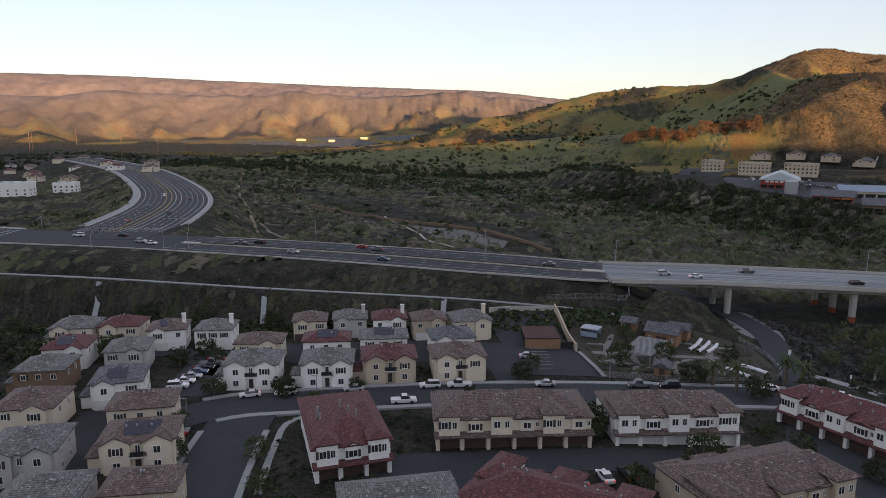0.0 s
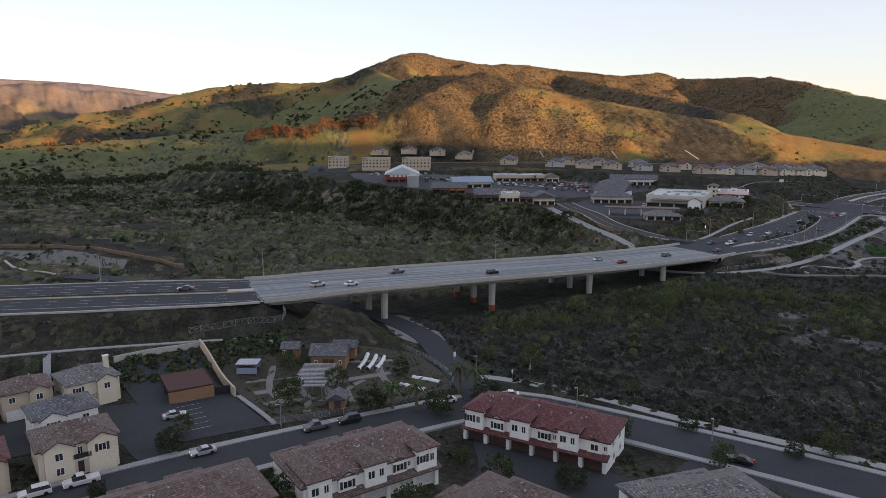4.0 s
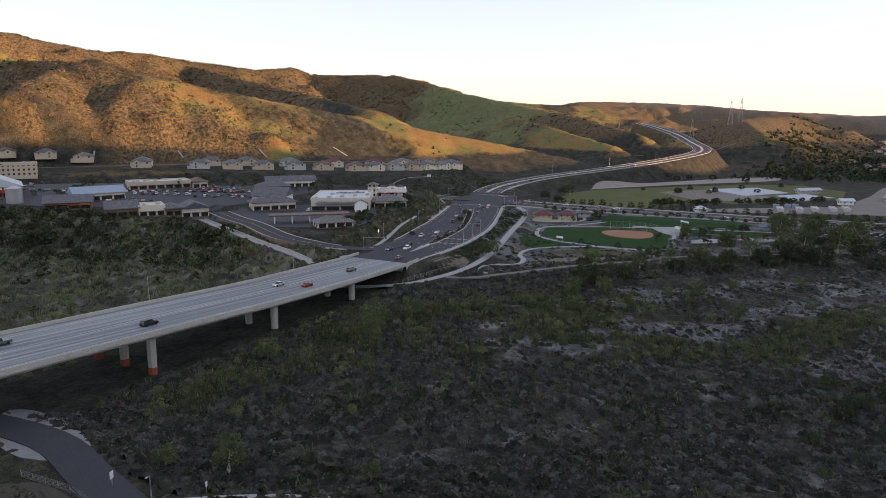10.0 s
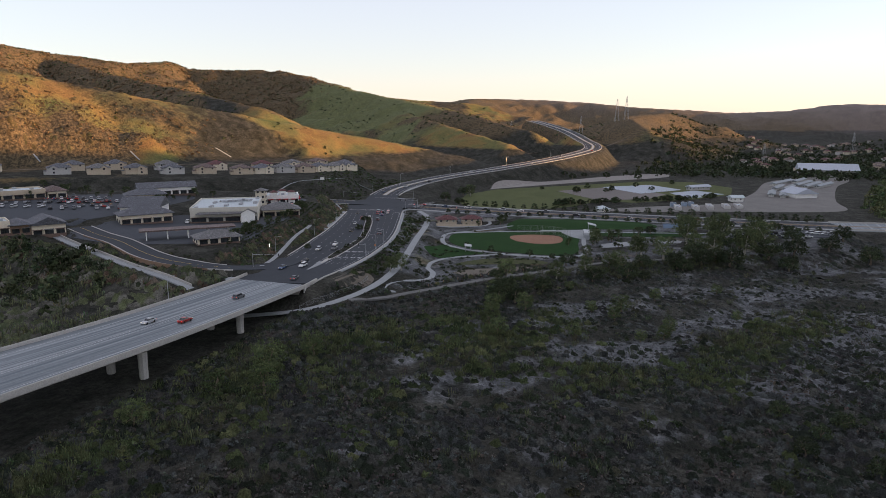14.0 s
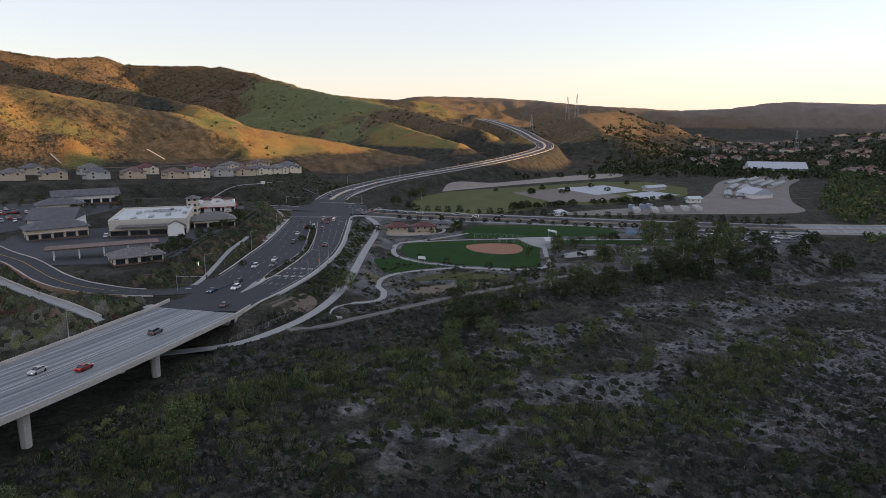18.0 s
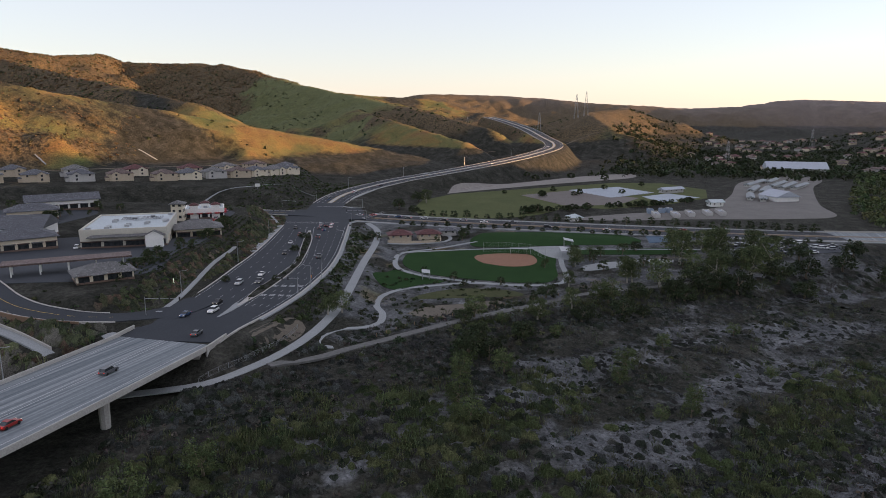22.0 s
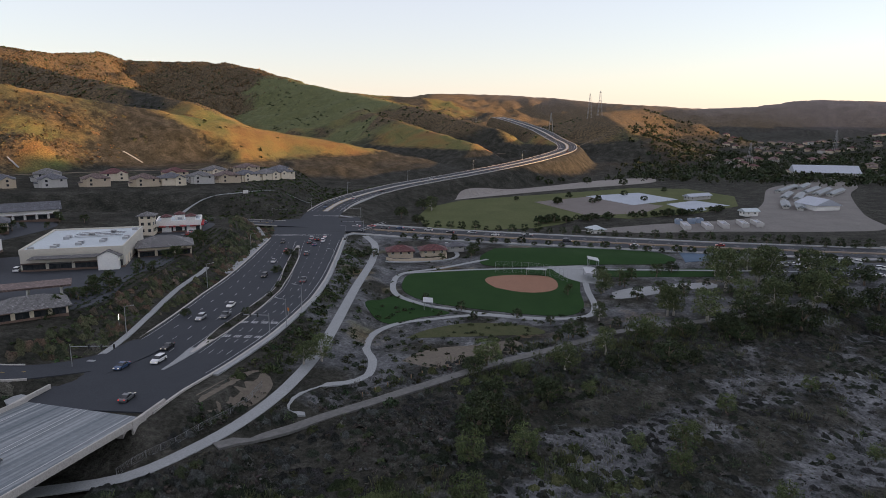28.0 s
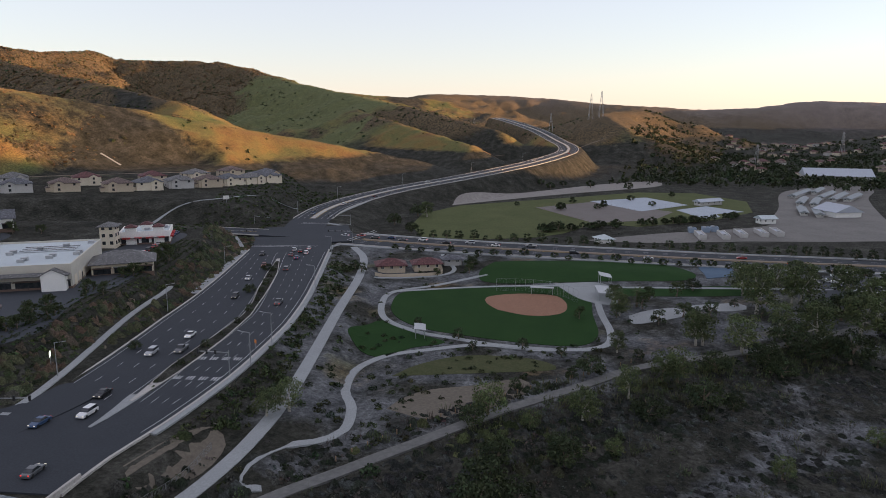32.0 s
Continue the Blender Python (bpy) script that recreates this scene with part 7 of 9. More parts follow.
KEEP_LINES = [(along(l, 10)[:, :3], w) for l, w in KEEP_OFF]


def free(x, y, skip_bridge=False):
    ok = np.ones(len(x), bool)
    for i, (l, w) in enumerate(KEEP_LINES):
        if skip_bridge and i == 1:
            continue
        near = ok & (x > l[:, 0].min() - w) & (x < l[:, 0].max() + w) & (y > l[:, 1].min() - w) & (y < l[:, 1].max() + w)
        if near.any():
            d, _ = seg_dist(x[near], y[near], l)
            ok[np.where(near)[0][d < w]] = False
    return ok


def outside(x, y, poly, m=0.0):
    return poly_dist(x, y, poly) > m


def scatter(n, x0, x1, y0, y1, prob=None):
    x, y = rng.uniform(x0, x1, n), rng.uniform(y0, y1, n)
    k = free(x, y)
    if prob is not None:
        k &= rng.uniform(size=n) < prob(x, y)
    return x[k], y[k]


def tint_of(n, lo=0.7, hi=1.3, warm=0.12):
    a = rng.uniform(lo, hi, (n, 1))
    return a * (1 + rng.normal(size=(n, 3)) * np.array([warm, 0.03, warm * 0.6]))


def shrubs(name, x, y, size, per, leaf, material, label, sink=0.15, squash=0.75):
    z = ground_at(x, y)
    c = np.stack([x, y, z - sink * size], 1)
    co, tt = leaf_cloud(c, size, per, leaf, tint_of(len(x)), squash)
    return tagged(new(name, quad_mesh(name, co, tt, M[material])), label, "shrubs", kind="stuff")


def blades(name, x, y, per, tall, width, spread_, low, tip, label):
    """Clumps of upright stems: narrow leaning blades, dark at the foot and paler at the tip."""
    n = len(x)
    a = rng.uniform(0, 2 * math.pi, (n, per))
    r = np.sqrt(rng.uniform(size=(n, per))) * spread_
    size = rng.uniform(0.6, 1.0, (n, 1))
    h = size * rng.uniform(*tall, (n, per))
    bx, by = x[:, None] + np.cos(a) * r, y[:, None] + np.sin(a) * r
    bz = ground_at(x, y)[:, None] - 0.1 + 0 * bx
    lean = 0.4 * h * rng.uniform(-0.4, 1.3, (n, per))
    t = rng.uniform(0, 2 * math.pi, (n, per))
    wx, wy = np.cos(t) * width * size, np.sin(t) * width * size
    tx, ty, tz = bx + np.cos(a) * lean, by + np.sin(a) * lean, bz + h
    co = np.stack([np.stack([bx - wx * 0.5, by - wy * 0.5, bz], -1), np.stack([bx + wx * 0.5, by + wy * 0.5, bz], -1),
                   np.stack([tx + wx * 0.9, ty + wy * 0.9, tz], -1), np.stack([tx - wx * 0.5, ty - wy * 0.5, tz + 0.12 * h], -1)], 2)
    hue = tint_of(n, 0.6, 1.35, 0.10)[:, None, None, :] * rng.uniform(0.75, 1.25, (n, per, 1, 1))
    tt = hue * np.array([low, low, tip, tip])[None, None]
    return tagged(new(name, quad_mesh(name, co.reshape(-1, 3), tt.reshape(-1, 3), M["stem"])), label, "plants", kind="stuff")


valley = lambda x, y: outside(x, y, HOUSING, 5) & outside(x, y, MESA, -4) & outside(x, y, PARK, 2) & outside(x, y, FARM, 4)
sandy = lambda x, y: (1 - sstep((seg_dist(x, y, np.array([(240, 150, 0), (270, 135, 0), (300, 112, 0), (330, 92, 0), (360, 62, 0), (400, 20, 0), (470, -70, 0)], float))[0] - 22) / 26))
def brush_cover(name, x0, x1, y0, y1, step, cell, rad, tall, prob, palette, label):
    """Dense low brush: uneven rounded mounds, one to a cell at most, with gaps where the ground shows."""
    nx, ny = int((x1 - x0) / cell) + 3, int((y1 - y0) / cell) + 3
    cx = x0 + (np.arange(nx)[None, :] - 1 + rng.uniform(0.05, 0.95, (ny, nx))) * cell
    cy = y0 + (np.arange(ny)[:, None] - 1 + rng.uniform(0.05, 0.95, (ny, nx))) * cell
    keep = free(cx.ravel(), cy.ravel()).reshape(cx.shape) & (rng.uniform(size=cx.shape) < prob(cx.ravel(), cy.ravel()).reshape(cx.shape))
    r = rng.uniform(*rad, cx.shape)
    h = r / rad[1] * rng.uniform(*tall, cx.shape)
    pal = np.array(palette)
    k = np.clip(((wave(cx, cy, 33, 4.0) * 0.5 + 0.5) * len(pal) + rng.normal(size=cx.shape) * 0.9).astype(int), 0, len(pal) - 1)
    hue = pal[k] * rng.uniform(0.65, 1.35, (*cx.shape, 1))
    gx_, gy_ = np.arange(x0, x1, step), np.arange(y0, y1, step)
    X, Y = np.meshgrid(gx_, gy_)
    X = X + rng.uniform(-0.35, 0.35, X.shape) * step
    Y = Y + rng.uniform(-0.35, 0.35, X.shape) * step
    I, J = ((X - x0) / cell).astype(int) + 1, ((Y - y0) / cell).astype(int) + 1
    best = np.full(X.shape, -0.3)
    col = np.ones((*X.shape, 3)) * pal.mean(0)
    for dj in (-1, 0, 1):
        for di in (-1, 0, 1):
            i, j = np.clip(I + di, 0, nx - 1), np.clip(J + dj, 0, ny - 1)
            d = np.hypot(X - cx[j, i], Y - cy[j, i]) / r[j, i]
            top = np.where(keep[j, i] & (d < 1), h[j, i] * np.sqrt(np.maximum(0, 1 - d * d)), -0.3)
            w = top > best
            best = np.where(w, top, best)
            col = np.where(w[..., None], hue[j, i], col)
    best = best + np.where(best > 0, rng.normal(size=X.shape) * 0.22 * tall[1], 0)
    n, m = X.shape[1], X.shape[0]
    co = np.stack([X, Y, ground_at(X, Y) + best], -1).reshape(-1, 3)
    a = (np.arange(n - 1)[None, :] + n * np.arange(m - 1)[:, None])
    up = best > -0.2
    on = up[:-1, :-1] | up[1:, :-1] | up[:-1, 1:] | up[1:, 1:]
    a = a[on]
    faces = np.stack([a, a + 1, a + n + 1, a + n], 1)
    used, inv = np.unique(faces, return_inverse=True)
    me = bpy.data.meshes.new(name)
    me.vertices.add(len(used))
    me.vertices.foreach_set("co", co[used].reshape(-1).astype(np.float32))
    me.loops.add(faces.size)
    me.loops.foreach_set("vertex_index", inv.reshape(-1).astype(np.int32))
    me.polygons.add(len(faces))
    me.polygons.foreach_set("loop_start", np.arange(0, faces.size, 4, dtype=np.int32))
    me.update(calc_edges=True)
    layer = me.color_attributes.new("tint", "FLOAT_COLOR", "POINT")
    layer.data.foreach_set("color", np.hstack([col.reshape(-1, 3)[used], np.ones((len(used), 1))]).reshape(-1).astype(np.float32))
    me.materials.append(M["mixed_brush"])
    return tagged(new(name, me), label, "shrubs", kind="stuff")


RIVER_HUES = [(0.038, 0.038, 0.037), (0.026, 0.029, 0.026), (0.060, 0.066, 0.062), (0.026, 0.033, 0.023), (0.064, 0.064, 0.056), (0.020, 0.027, 0.016)]
WILLOW_HUES = [(0.022, 0.032, 0.014), (0.040, 0.054, 0.022), (0.062, 0.076, 0.032), (0.036, 0.046, 0.024), (0.08, 0.088, 0.040), (0.05, 0.050, 0.032)]
riverm = lambda x, y: valley(x, y) * np.clip(0.80 + 0.6 * wave(x, y, 42, 2.0) - 0.62 * sandy(x, y) - 0.5 * np.clip(wave(x, y, 34, 6.0), 0, 1), 0.10, 1)
brush_cover("riverbed_brush", 96, 285, 10, 240, 0.58, 1.7, (0.55, 1.35), (0.5, 1.25), riverm, RIVER_HUES, "grey-brown brush covering the dry riverbed")
brush_cover("mid_riverbed_brush", 285, 410, -30, 206, 0.7, 1.6, (0.4, 1.15), (0.3, 1.0), lambda x, y: np.clip(riverm(x, y) * 0.9 + 0.12, 0, 1) * valley(x, y), RIVER_HUES, "fine grey brush on sandy ground")
x, y = scatter(14000, 228, 420, -20, 170, lambda x, y: valley(x, y) * np.clip(0.55 + 0.5 * wave(x, y, 17, 3.0), 0.1, 1))
shrubs("sand_hummocks", x, y, rng.uniform(0.2, 0.65, len(x)), 9, 0.34, "sage", "small grey hummocks of brush on sandy flats", squash=0.8)
brush_cover("far_riverbed_brush", 410, 520, -120, 180, 1.2, 2.4, (0.7, 1.7), (0.5, 1.3), lambda x, y: riverm(x, y) * 0.75, RIVER_HUES, "low brown brush on the sandy riverbed")
x, y = scatter(9000, 100, 300, 20, 235, lambda x, y: valley(x, y) * np.clip(0.55 + 0.6 * wave(x, y, 42, 2.0) - 0.5 * sandy(x, y), 0.06, 1))
shrubs("sage_brush", x, y, rng.uniform(0.5, 1.3, len(x)), 14, 0.22, "sage", "grey-brown sage brush on the riverbed", squash=1.0)
x, y = scatter(11000, 100, 330, 30, 235, lambda x, y: valley(x, y) * np.clip(0.4 + 0.9 * wave(x, y, 35, 5.0), 0, 1) * (1 - sandy(x, y)))
shrubs("dry_brush", x, y, rng.uniform(0.6, 1.4, len(x)), 12, 0.24, "dry", "dry brown brush and reeds", squash=1.1)
willowm = lambda x, y: valley(x, y) * np.clip(1.5 * np.exp(-(seg_dist(x, y, np.array([(130, 205, 0), (180, 198, 0), (225, 186, 0), (244, 177, 0), (232, 151, 0), (229, 126, 0), (240, 108, 0), (252, 90, 0), (282, 76, 0), (330, 52, 0)], float))[0] / 8) ** 2) \
    + 1.2 * np.exp(-(seg_dist(x, y, np.array([(326, 166, 0), (365, 138, 0), (400, 112, 0), (430, 75, 0)], float))[0] / 11) ** 2) + 1.3 * np.exp(-(seg_dist(x, y, np.array([(253, 180, 0), (256, 168, 0), (254, 155, 0), (254, 146, 0), (269, 140, 0), (284, 137, 0)], float))[0] / 9) ** 2) + 0.5 * np.exp(-(np.hypot(x - 190, y - 205) / 40) ** 2) + 0.03, 0, 1) * np.clip(0.75 + 0.8 * wave(x, y, 30, 8.0), 0.05, 1)
brush_cover("willow_thicket", 100, 330, 10, 238, 0.7, 2.6, (0.9, 1.9), (0.6, 1.7), willowm, WILLOW_HUES, "olive-green willow thicket along the river")
x, y = scatter(6000, 105, 470, -20, 235, willowm)
shrubs("willow_shoots", x, y, rng.uniform(0.7, 1.6, len(x)), 34, 0.12, "willow", "leafy willow shoots along the river", squash=1.5, sink=-0.3)
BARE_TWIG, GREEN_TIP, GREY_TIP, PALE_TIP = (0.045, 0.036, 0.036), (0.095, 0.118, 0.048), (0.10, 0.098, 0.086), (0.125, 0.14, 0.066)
x, y = scatter(15000, 100, 430, -10, 236, willowm)
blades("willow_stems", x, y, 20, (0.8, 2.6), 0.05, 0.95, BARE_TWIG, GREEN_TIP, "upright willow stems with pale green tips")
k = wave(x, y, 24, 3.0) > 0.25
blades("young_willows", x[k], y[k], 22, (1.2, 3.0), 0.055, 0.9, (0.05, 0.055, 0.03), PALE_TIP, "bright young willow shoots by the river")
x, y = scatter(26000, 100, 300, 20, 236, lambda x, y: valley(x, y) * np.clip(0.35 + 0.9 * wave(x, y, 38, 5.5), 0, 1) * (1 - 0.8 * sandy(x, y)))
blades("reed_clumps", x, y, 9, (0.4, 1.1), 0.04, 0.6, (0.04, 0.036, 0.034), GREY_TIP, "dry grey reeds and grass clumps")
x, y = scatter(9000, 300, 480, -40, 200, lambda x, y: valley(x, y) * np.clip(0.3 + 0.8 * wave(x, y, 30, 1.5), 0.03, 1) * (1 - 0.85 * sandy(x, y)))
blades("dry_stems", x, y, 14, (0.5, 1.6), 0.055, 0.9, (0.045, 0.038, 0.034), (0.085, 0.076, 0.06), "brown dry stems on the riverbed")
x, y = scatter(420, 130, 420, 0, 225, lambda x, y: valley(x, y) * np.clip(0.5 - sandy(x, y), 0.1, 1))
shrubs("river_bush", x, y, rng.uniform(1.2, 2.6, len(x)), 130, 0.13, "oak", "dark rounded river bush")
VALLEY_HUES = [(0.125, 0.108, 0.084), (0.10, 0.098, 0.068), (0.15, 0.135, 0.10), (0.08, 0.095, 0.048), (0.10, 0.115, 0.06), (0.06, 0.07, 0.036)]
brush_cover("valley_brush", -420, 300, 250, 900, 1.7, 3.6, (1.0, 2.3), (0.6, 1.8), lambda x, y: valley(x, y) * np.clip(0.42 + 0.8 * wave(x, y, 70, 3.0) , 0.08, 1) * ~((x > 60) & (y < 470)) * outside(x, y, [(-100, 548), (37, 362), (60, 390), (-50, 552)], 2), VALLEY_HUES, "grey-brown brush across the upper valley")
BLUFF_HUES = [(0.058, 0.060, 0.047), (0.088, 0.086, 0.070), (0.074, 0.088, 0.046), (0.125, 0.12, 0.10), (0.105, 0.12, 0.06)]
brush_cover("bluff_brush", 60, 300, 250, 470, 1.1, 2.6, (0.9, 2.1), (0.6, 1.9), lambda x, y: valley(x, y) * np.clip(0.72 + 0.6 * wave(x, y, 50, 3.0), 0.1, 1), BLUFF_HUES, "dark brush on the bluff below the shops")
x, y = scatter(9000, 60, 290, 250, 470, lambda x, y: valley(x, y) * np.clip(0.3 + 0.9 * wave(x, y, 40, 7.0), 0.03, 1))
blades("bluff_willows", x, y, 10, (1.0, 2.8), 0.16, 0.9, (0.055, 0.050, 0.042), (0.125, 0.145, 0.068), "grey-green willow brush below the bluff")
x, y = scatter(6500, -300, 300, 300, 1000, lambda x, y: valley(x, y) * (0.12 + np.exp(-(seg_dist(x, y, np.array([(-200, 800, 0), (0, 700, 0), (90, 560, 0), (150, 480, 0), (215, 400, 0), (248, 330, 0)], float))[0] / 45) ** 2)))
shrubs("valley_oaks", x, y, rng.uniform(1.8, 4.2, len(x)), 20, 0.28, "oak", "dark oak scrub along the upper river", squash=0.9)
belt = along([(-420, 1000), (-250, 880), (-120, 830), (0, 800), (90, 760), (150, 690), (210, 620)], 8)
i = rng.integers(0, len(belt), 900)
x, y = belt[i, 0] + rng.normal(size=900) * 16, belt[i, 1] + rng.normal(size=900) * 16
k = free(x, y)
shrubs("oak_belt", x[k], y[k], rng.uniform(2.0, 4.2, k.sum()), 44, 0.2, "oak", "dark belt of oaks across the valley", squash=1.1, sink=-0.4)
belt = along([(20, 1010), (90, 1050), (170, 1090), (250, 1130), (310, 1180)], 8)
i = rng.integers(0, len(belt), 260)
shrubs("rusty_thicket", belt[i, 0] + rng.normal(size=260) * 22, belt[i, 1] + rng.normal(size=260) * 26, rng.uniform(2.0, 5.0, 260), 40, 0.2, "rust_leaf", "rust-brown trees on a sunlit slope", squash=1.0, sink=-0.4)
x, y = scatter(15000, -300, 260, 290, 800, lambda x, y: valley(x, y) * np.clip(0.25 + 0.9 * wave(x, y, 60, 3.5), 0.02, 1))
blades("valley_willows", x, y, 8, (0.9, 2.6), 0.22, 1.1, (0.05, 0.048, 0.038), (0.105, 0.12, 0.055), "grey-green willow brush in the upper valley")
GROVES = ((225, 395, 150), (200, 450, 160), (170, 520, 150), (245, 340, 90), (140, 590, 120), (-60, 690, 60), (30, 640, 70), (-150, 640, 40))
x = np.concatenate([rng.normal(a, 16, n) for a, b, n in GROVES])
y = np.concatenate([rng.normal(b, 20, n) for a, b, n in GROVES])
k = free(x, y) & valley(x, y)
shrubs("oak_groves", x[k], y[k], rng.uniform(1.4, 3.4, k.sum()), 80, 0.125, "oak", "dark oak groves below the shops", squash=1.0, sink=-0.3)
x, y = scatter(9000, -900, 500, 850, 1600, lambda x, y: np.clip(0.25 + 0.9 * wave(x, y, 160, 4.0), 0, 1))
shrubs("far_scrub", x, y, rng.uniform(2.0, 5.5, len(x)), 7, 0.5, "oak", "dark scrub on the far valley slopes")
hillm = lambda x, y: (ground_at(x, y) > 26) * (outside(x, y, MESA, 18)) * np.clip(chaparral_mask(x, y, ground_at(x, y)) * (0.42 + 0.55 * wave(x, y, 45, 2.0)), 0.003, 0.8)
HILL_HUES = [(0.11, 0.074, 0.042), (0.092, 0.066, 0.036), (0.072, 0.058, 0.030), (0.056, 0.056, 0.027), (0.085, 0.074, 0.038)]
brush_cover("hill_chaparral", 330, 860, 520, 960, 1.3, 3.0, (0.7, 1.9), (0.5, 1.5), hillm, HILL_HUES, "reddish-brown chaparral on the hillside")
x, y = scatter(60000, 330, 900, 520, 1000, hillm)
shrubs("hill_bushes", x, y, rng.uniform(0.7, 1.9, len(x)), 7, 0.42, "chaparral", "rounded chaparral bushes on the sunlit hill", squash=0.9)
x, y = scatter(60000, 250, 1750, 900, 1520, hillm)
shrubs("ridge_bushes", x, y, rng.uniform(1.2, 3.2, len(x)), 6, 0.45, "chaparral", "dark chaparral bushes along the high ridge", squash=0.9)
x, y = scatter(2600, 330, 1000, 480, 1000, lambda x, y: (ground_at(x, y) > 24) * np.clip(0.15 + 1.2 * wave(x, y, 70, 8.0) - 0.4, 0.03, 1) * outside(x, y, MESA, 30))
shrubs("hill_oaks", x, y, rng.uniform(1.2, 2.6, len(x)), 16, 0.34, "oak", "dark green bushes in the hillside folds", squash=0.95)
x, y = scatter(12000, 900, 1900, 280, 1500, lambda x, y: (ground_at(x, y) > 26) * np.clip(0.05 + 0.8 * chaparral_mask(x, y, ground_at(x, y)) + 0.6 * wave(x, y, 190, 6.0), 0.03, 1))
shrubs("hill_scrub", x, y, rng.uniform(1.2, 3.0, len(x)), 7, 0.5, "oak", "dark scrub in the folds of the hills")
# planted slopes and verges
bankm = lambda x, y: ((poly_dist(x, y, MESA) > -13) & (poly_dist(x, y, MESA) < 26)).astype(float) * (x > 240)
GREEN_HUES = [(0.035, 0.045, 0.026), (0.055, 0.068, 0.034), (0.08, 0.085, 0.046), (0.10, 0.07, 0.05), (0.04, 0.05, 0.03), (0.13, 0.105, 0.08)]
brush_cover("slope_cover", 240, 500, 250, 400, 0.75, 2.1, (0.6, 1.6), (0.6, 2.0), lambda x, y: bankm(x, y) * np.clip(0.6 + 0.7 * wave(x, y, 20, 3.0), 0.15, 0.95), GREEN_HUES, "dark green planting on the road slope")
x, y = scatter(5200, 240, 500, 255, 400, bankm)
shrubs("slope_planting", x, y, rng.uniform(0.5, 1.3, len(x)), 26, 0.24, "green", "low planted shrubs on the road slope")
rows_ = [beside(E_LEFT + o, 302, 456) for o in (12, 14.5, 17, 19.5, 22, 24.5)]
rows_ = np.vstack([along(r, 0.9) for r in rows_])
k = free(rows_[:, 0], rows_[:, 1]) & (rng.uniform(size=len(rows_)) < 0.85) & (rows_[:, 0] > 300)
shrubs("terrace_hedges", rows_[k, 0] + rng.normal(size=k.sum()) * 0.25, rows_[k, 1] + rng.normal(size=k.sum()) * 0.25, rng.uniform(0.45, 0.85, k.sum()), 30, 0.2, "green", "rows of low hedges terraced on the road slope", sink=0.0)
x, y = scatter(2600, 440, 700, 350, 470, lambda x, y: (poly_dist(x, y, MESA) > -30).astype(float) * 0.9)
shrubs("slope_hedge", x, y, rng.uniform(0.6, 1.6, len(x)), 14, 0.36, "green", "green shrubs on the slope below houses")
x, y = scatter(4200, 255, 520, 140, 300, lambda x, y: outside(x, y, [(449, 205), (434, 229), (415, 228), (400, 220), (391, 207), (387, 170), (402, 152), (446, 160), (520, 120), (500, 210)], 4) * outside(x, y, [(360, 208), (376, 227), (396, 222), (380, 194)], 3)
               * (np.exp(-(seg_dist(x, y, np.array([(275, 222, 0), (330, 228, 0), (400, 250, 0), (470, 280, 0)], float))[0] / 9) ** 2) + 0.10))
shrubs("verge_planting", x, y, rng.uniform(0.5, 1.5, len(x)), 24, 0.3, "oak", "dark shrubs on the verge beside the path")
x, y = rng.uniform(298, 458, 5200), rng.uniform(236, 306, 5200)
k = seg_dist(x, y, beside(E_MID, 306, 454))[0] < 1.5
shrubs("median_planting", x[k], y[k], rng.uniform(0.3, 0.7, k.sum()), 22, 0.28, "green", "low green planting on the road median", sink=-0.4)
x, y = scatter(5200, 258, 500, 190, 300, lambda x, y: np.exp(-(seg_dist(x, y, np.array([(268, 219, 0), (300, 220, 0), (333, 227.5, 0), (390, 245, 0), (455, 270, 0)], float))[0] / 6) ** 2))
shrubs("road_verge_shrubs", x, y, rng.uniform(0.6, 1.7, len(x)), 34, 0.2, "green", "dense green shrubs between path and road")
x, y = scatter(620, 262, 400, 150, 250, lambda x, y: (poly_dist(x, y, PARK) < 14) * outside(x, y, [(449, 205), (434, 229), (400, 222), (386, 200), (387, 165), (402, 152)], 3) * 0.75)
shrubs("park_shrubs", x, y, rng.uniform(0.5, 1.5, len(x)), 60, 0.16, "oak", "small dark rounded shrubs on bare park soil", sink=0.0)
BANK_HUES = [(0.048, 0.054, 0.030), (0.058, 0.060, 0.034), (0.062, 0.056, 0.040), (0.08, 0.078, 0.056), (0.044, 0.052, 0.027)]
def off_spurs(x, y):
    """1 away from the bank's drains, 0 on them."""
    keep = np.ones(np.shape(x))
    for a, b in SPURS:
        f = np.clip((a[1] - np.asarray(y)) / (a[1] - b[1]), 0, 1)
        keep = keep * (np.abs(x - (a[0] + (b[0] - a[0]) * f)) > 1.9)
    return keep


brush_cover("bank_cover", -210, 92, 190, 236, 0.8, 1.8, (0.6, 1.3), (0.2, 0.5), lambda x, y: off_spurs(x, y) * outside(x, y, HOUSING, 1) * np.clip(0.75 + 0.5 * wave(x, y, 18, 5.0), 0.2, 1), BANK_HUES, "low olive ground cover on the road bank")
x, y = scatter(1200, -200, 60, 205, 262, lambda x, y: 0.5 + 0.5 * wave(x, y, 25, 1.0))
shrubs("bank_brush", x, y, rng.uniform(0.4, 1.0, len(x)), 12, 0.4, "sage", "low grey brush on the road bank")
x, y = scatter(900, -130, 60, 194, 206, lambda x, y: 0.8 + 0 * x)
shrubs("back_hedge", x, y, rng.uniform(0.8, 2.0, len(x)), 30, 0.28, "oak", "dark hedge behind the houses")
x, y = scatter(1500, 88, 170, 20, 200, lambda x, y: np.exp(-(seg_dist(x, y, np.array([(98, 160, 0), (112, 138, 0), (126, 106, 0), (146, 60, 0)], float))[0] / 4.5) ** 2))
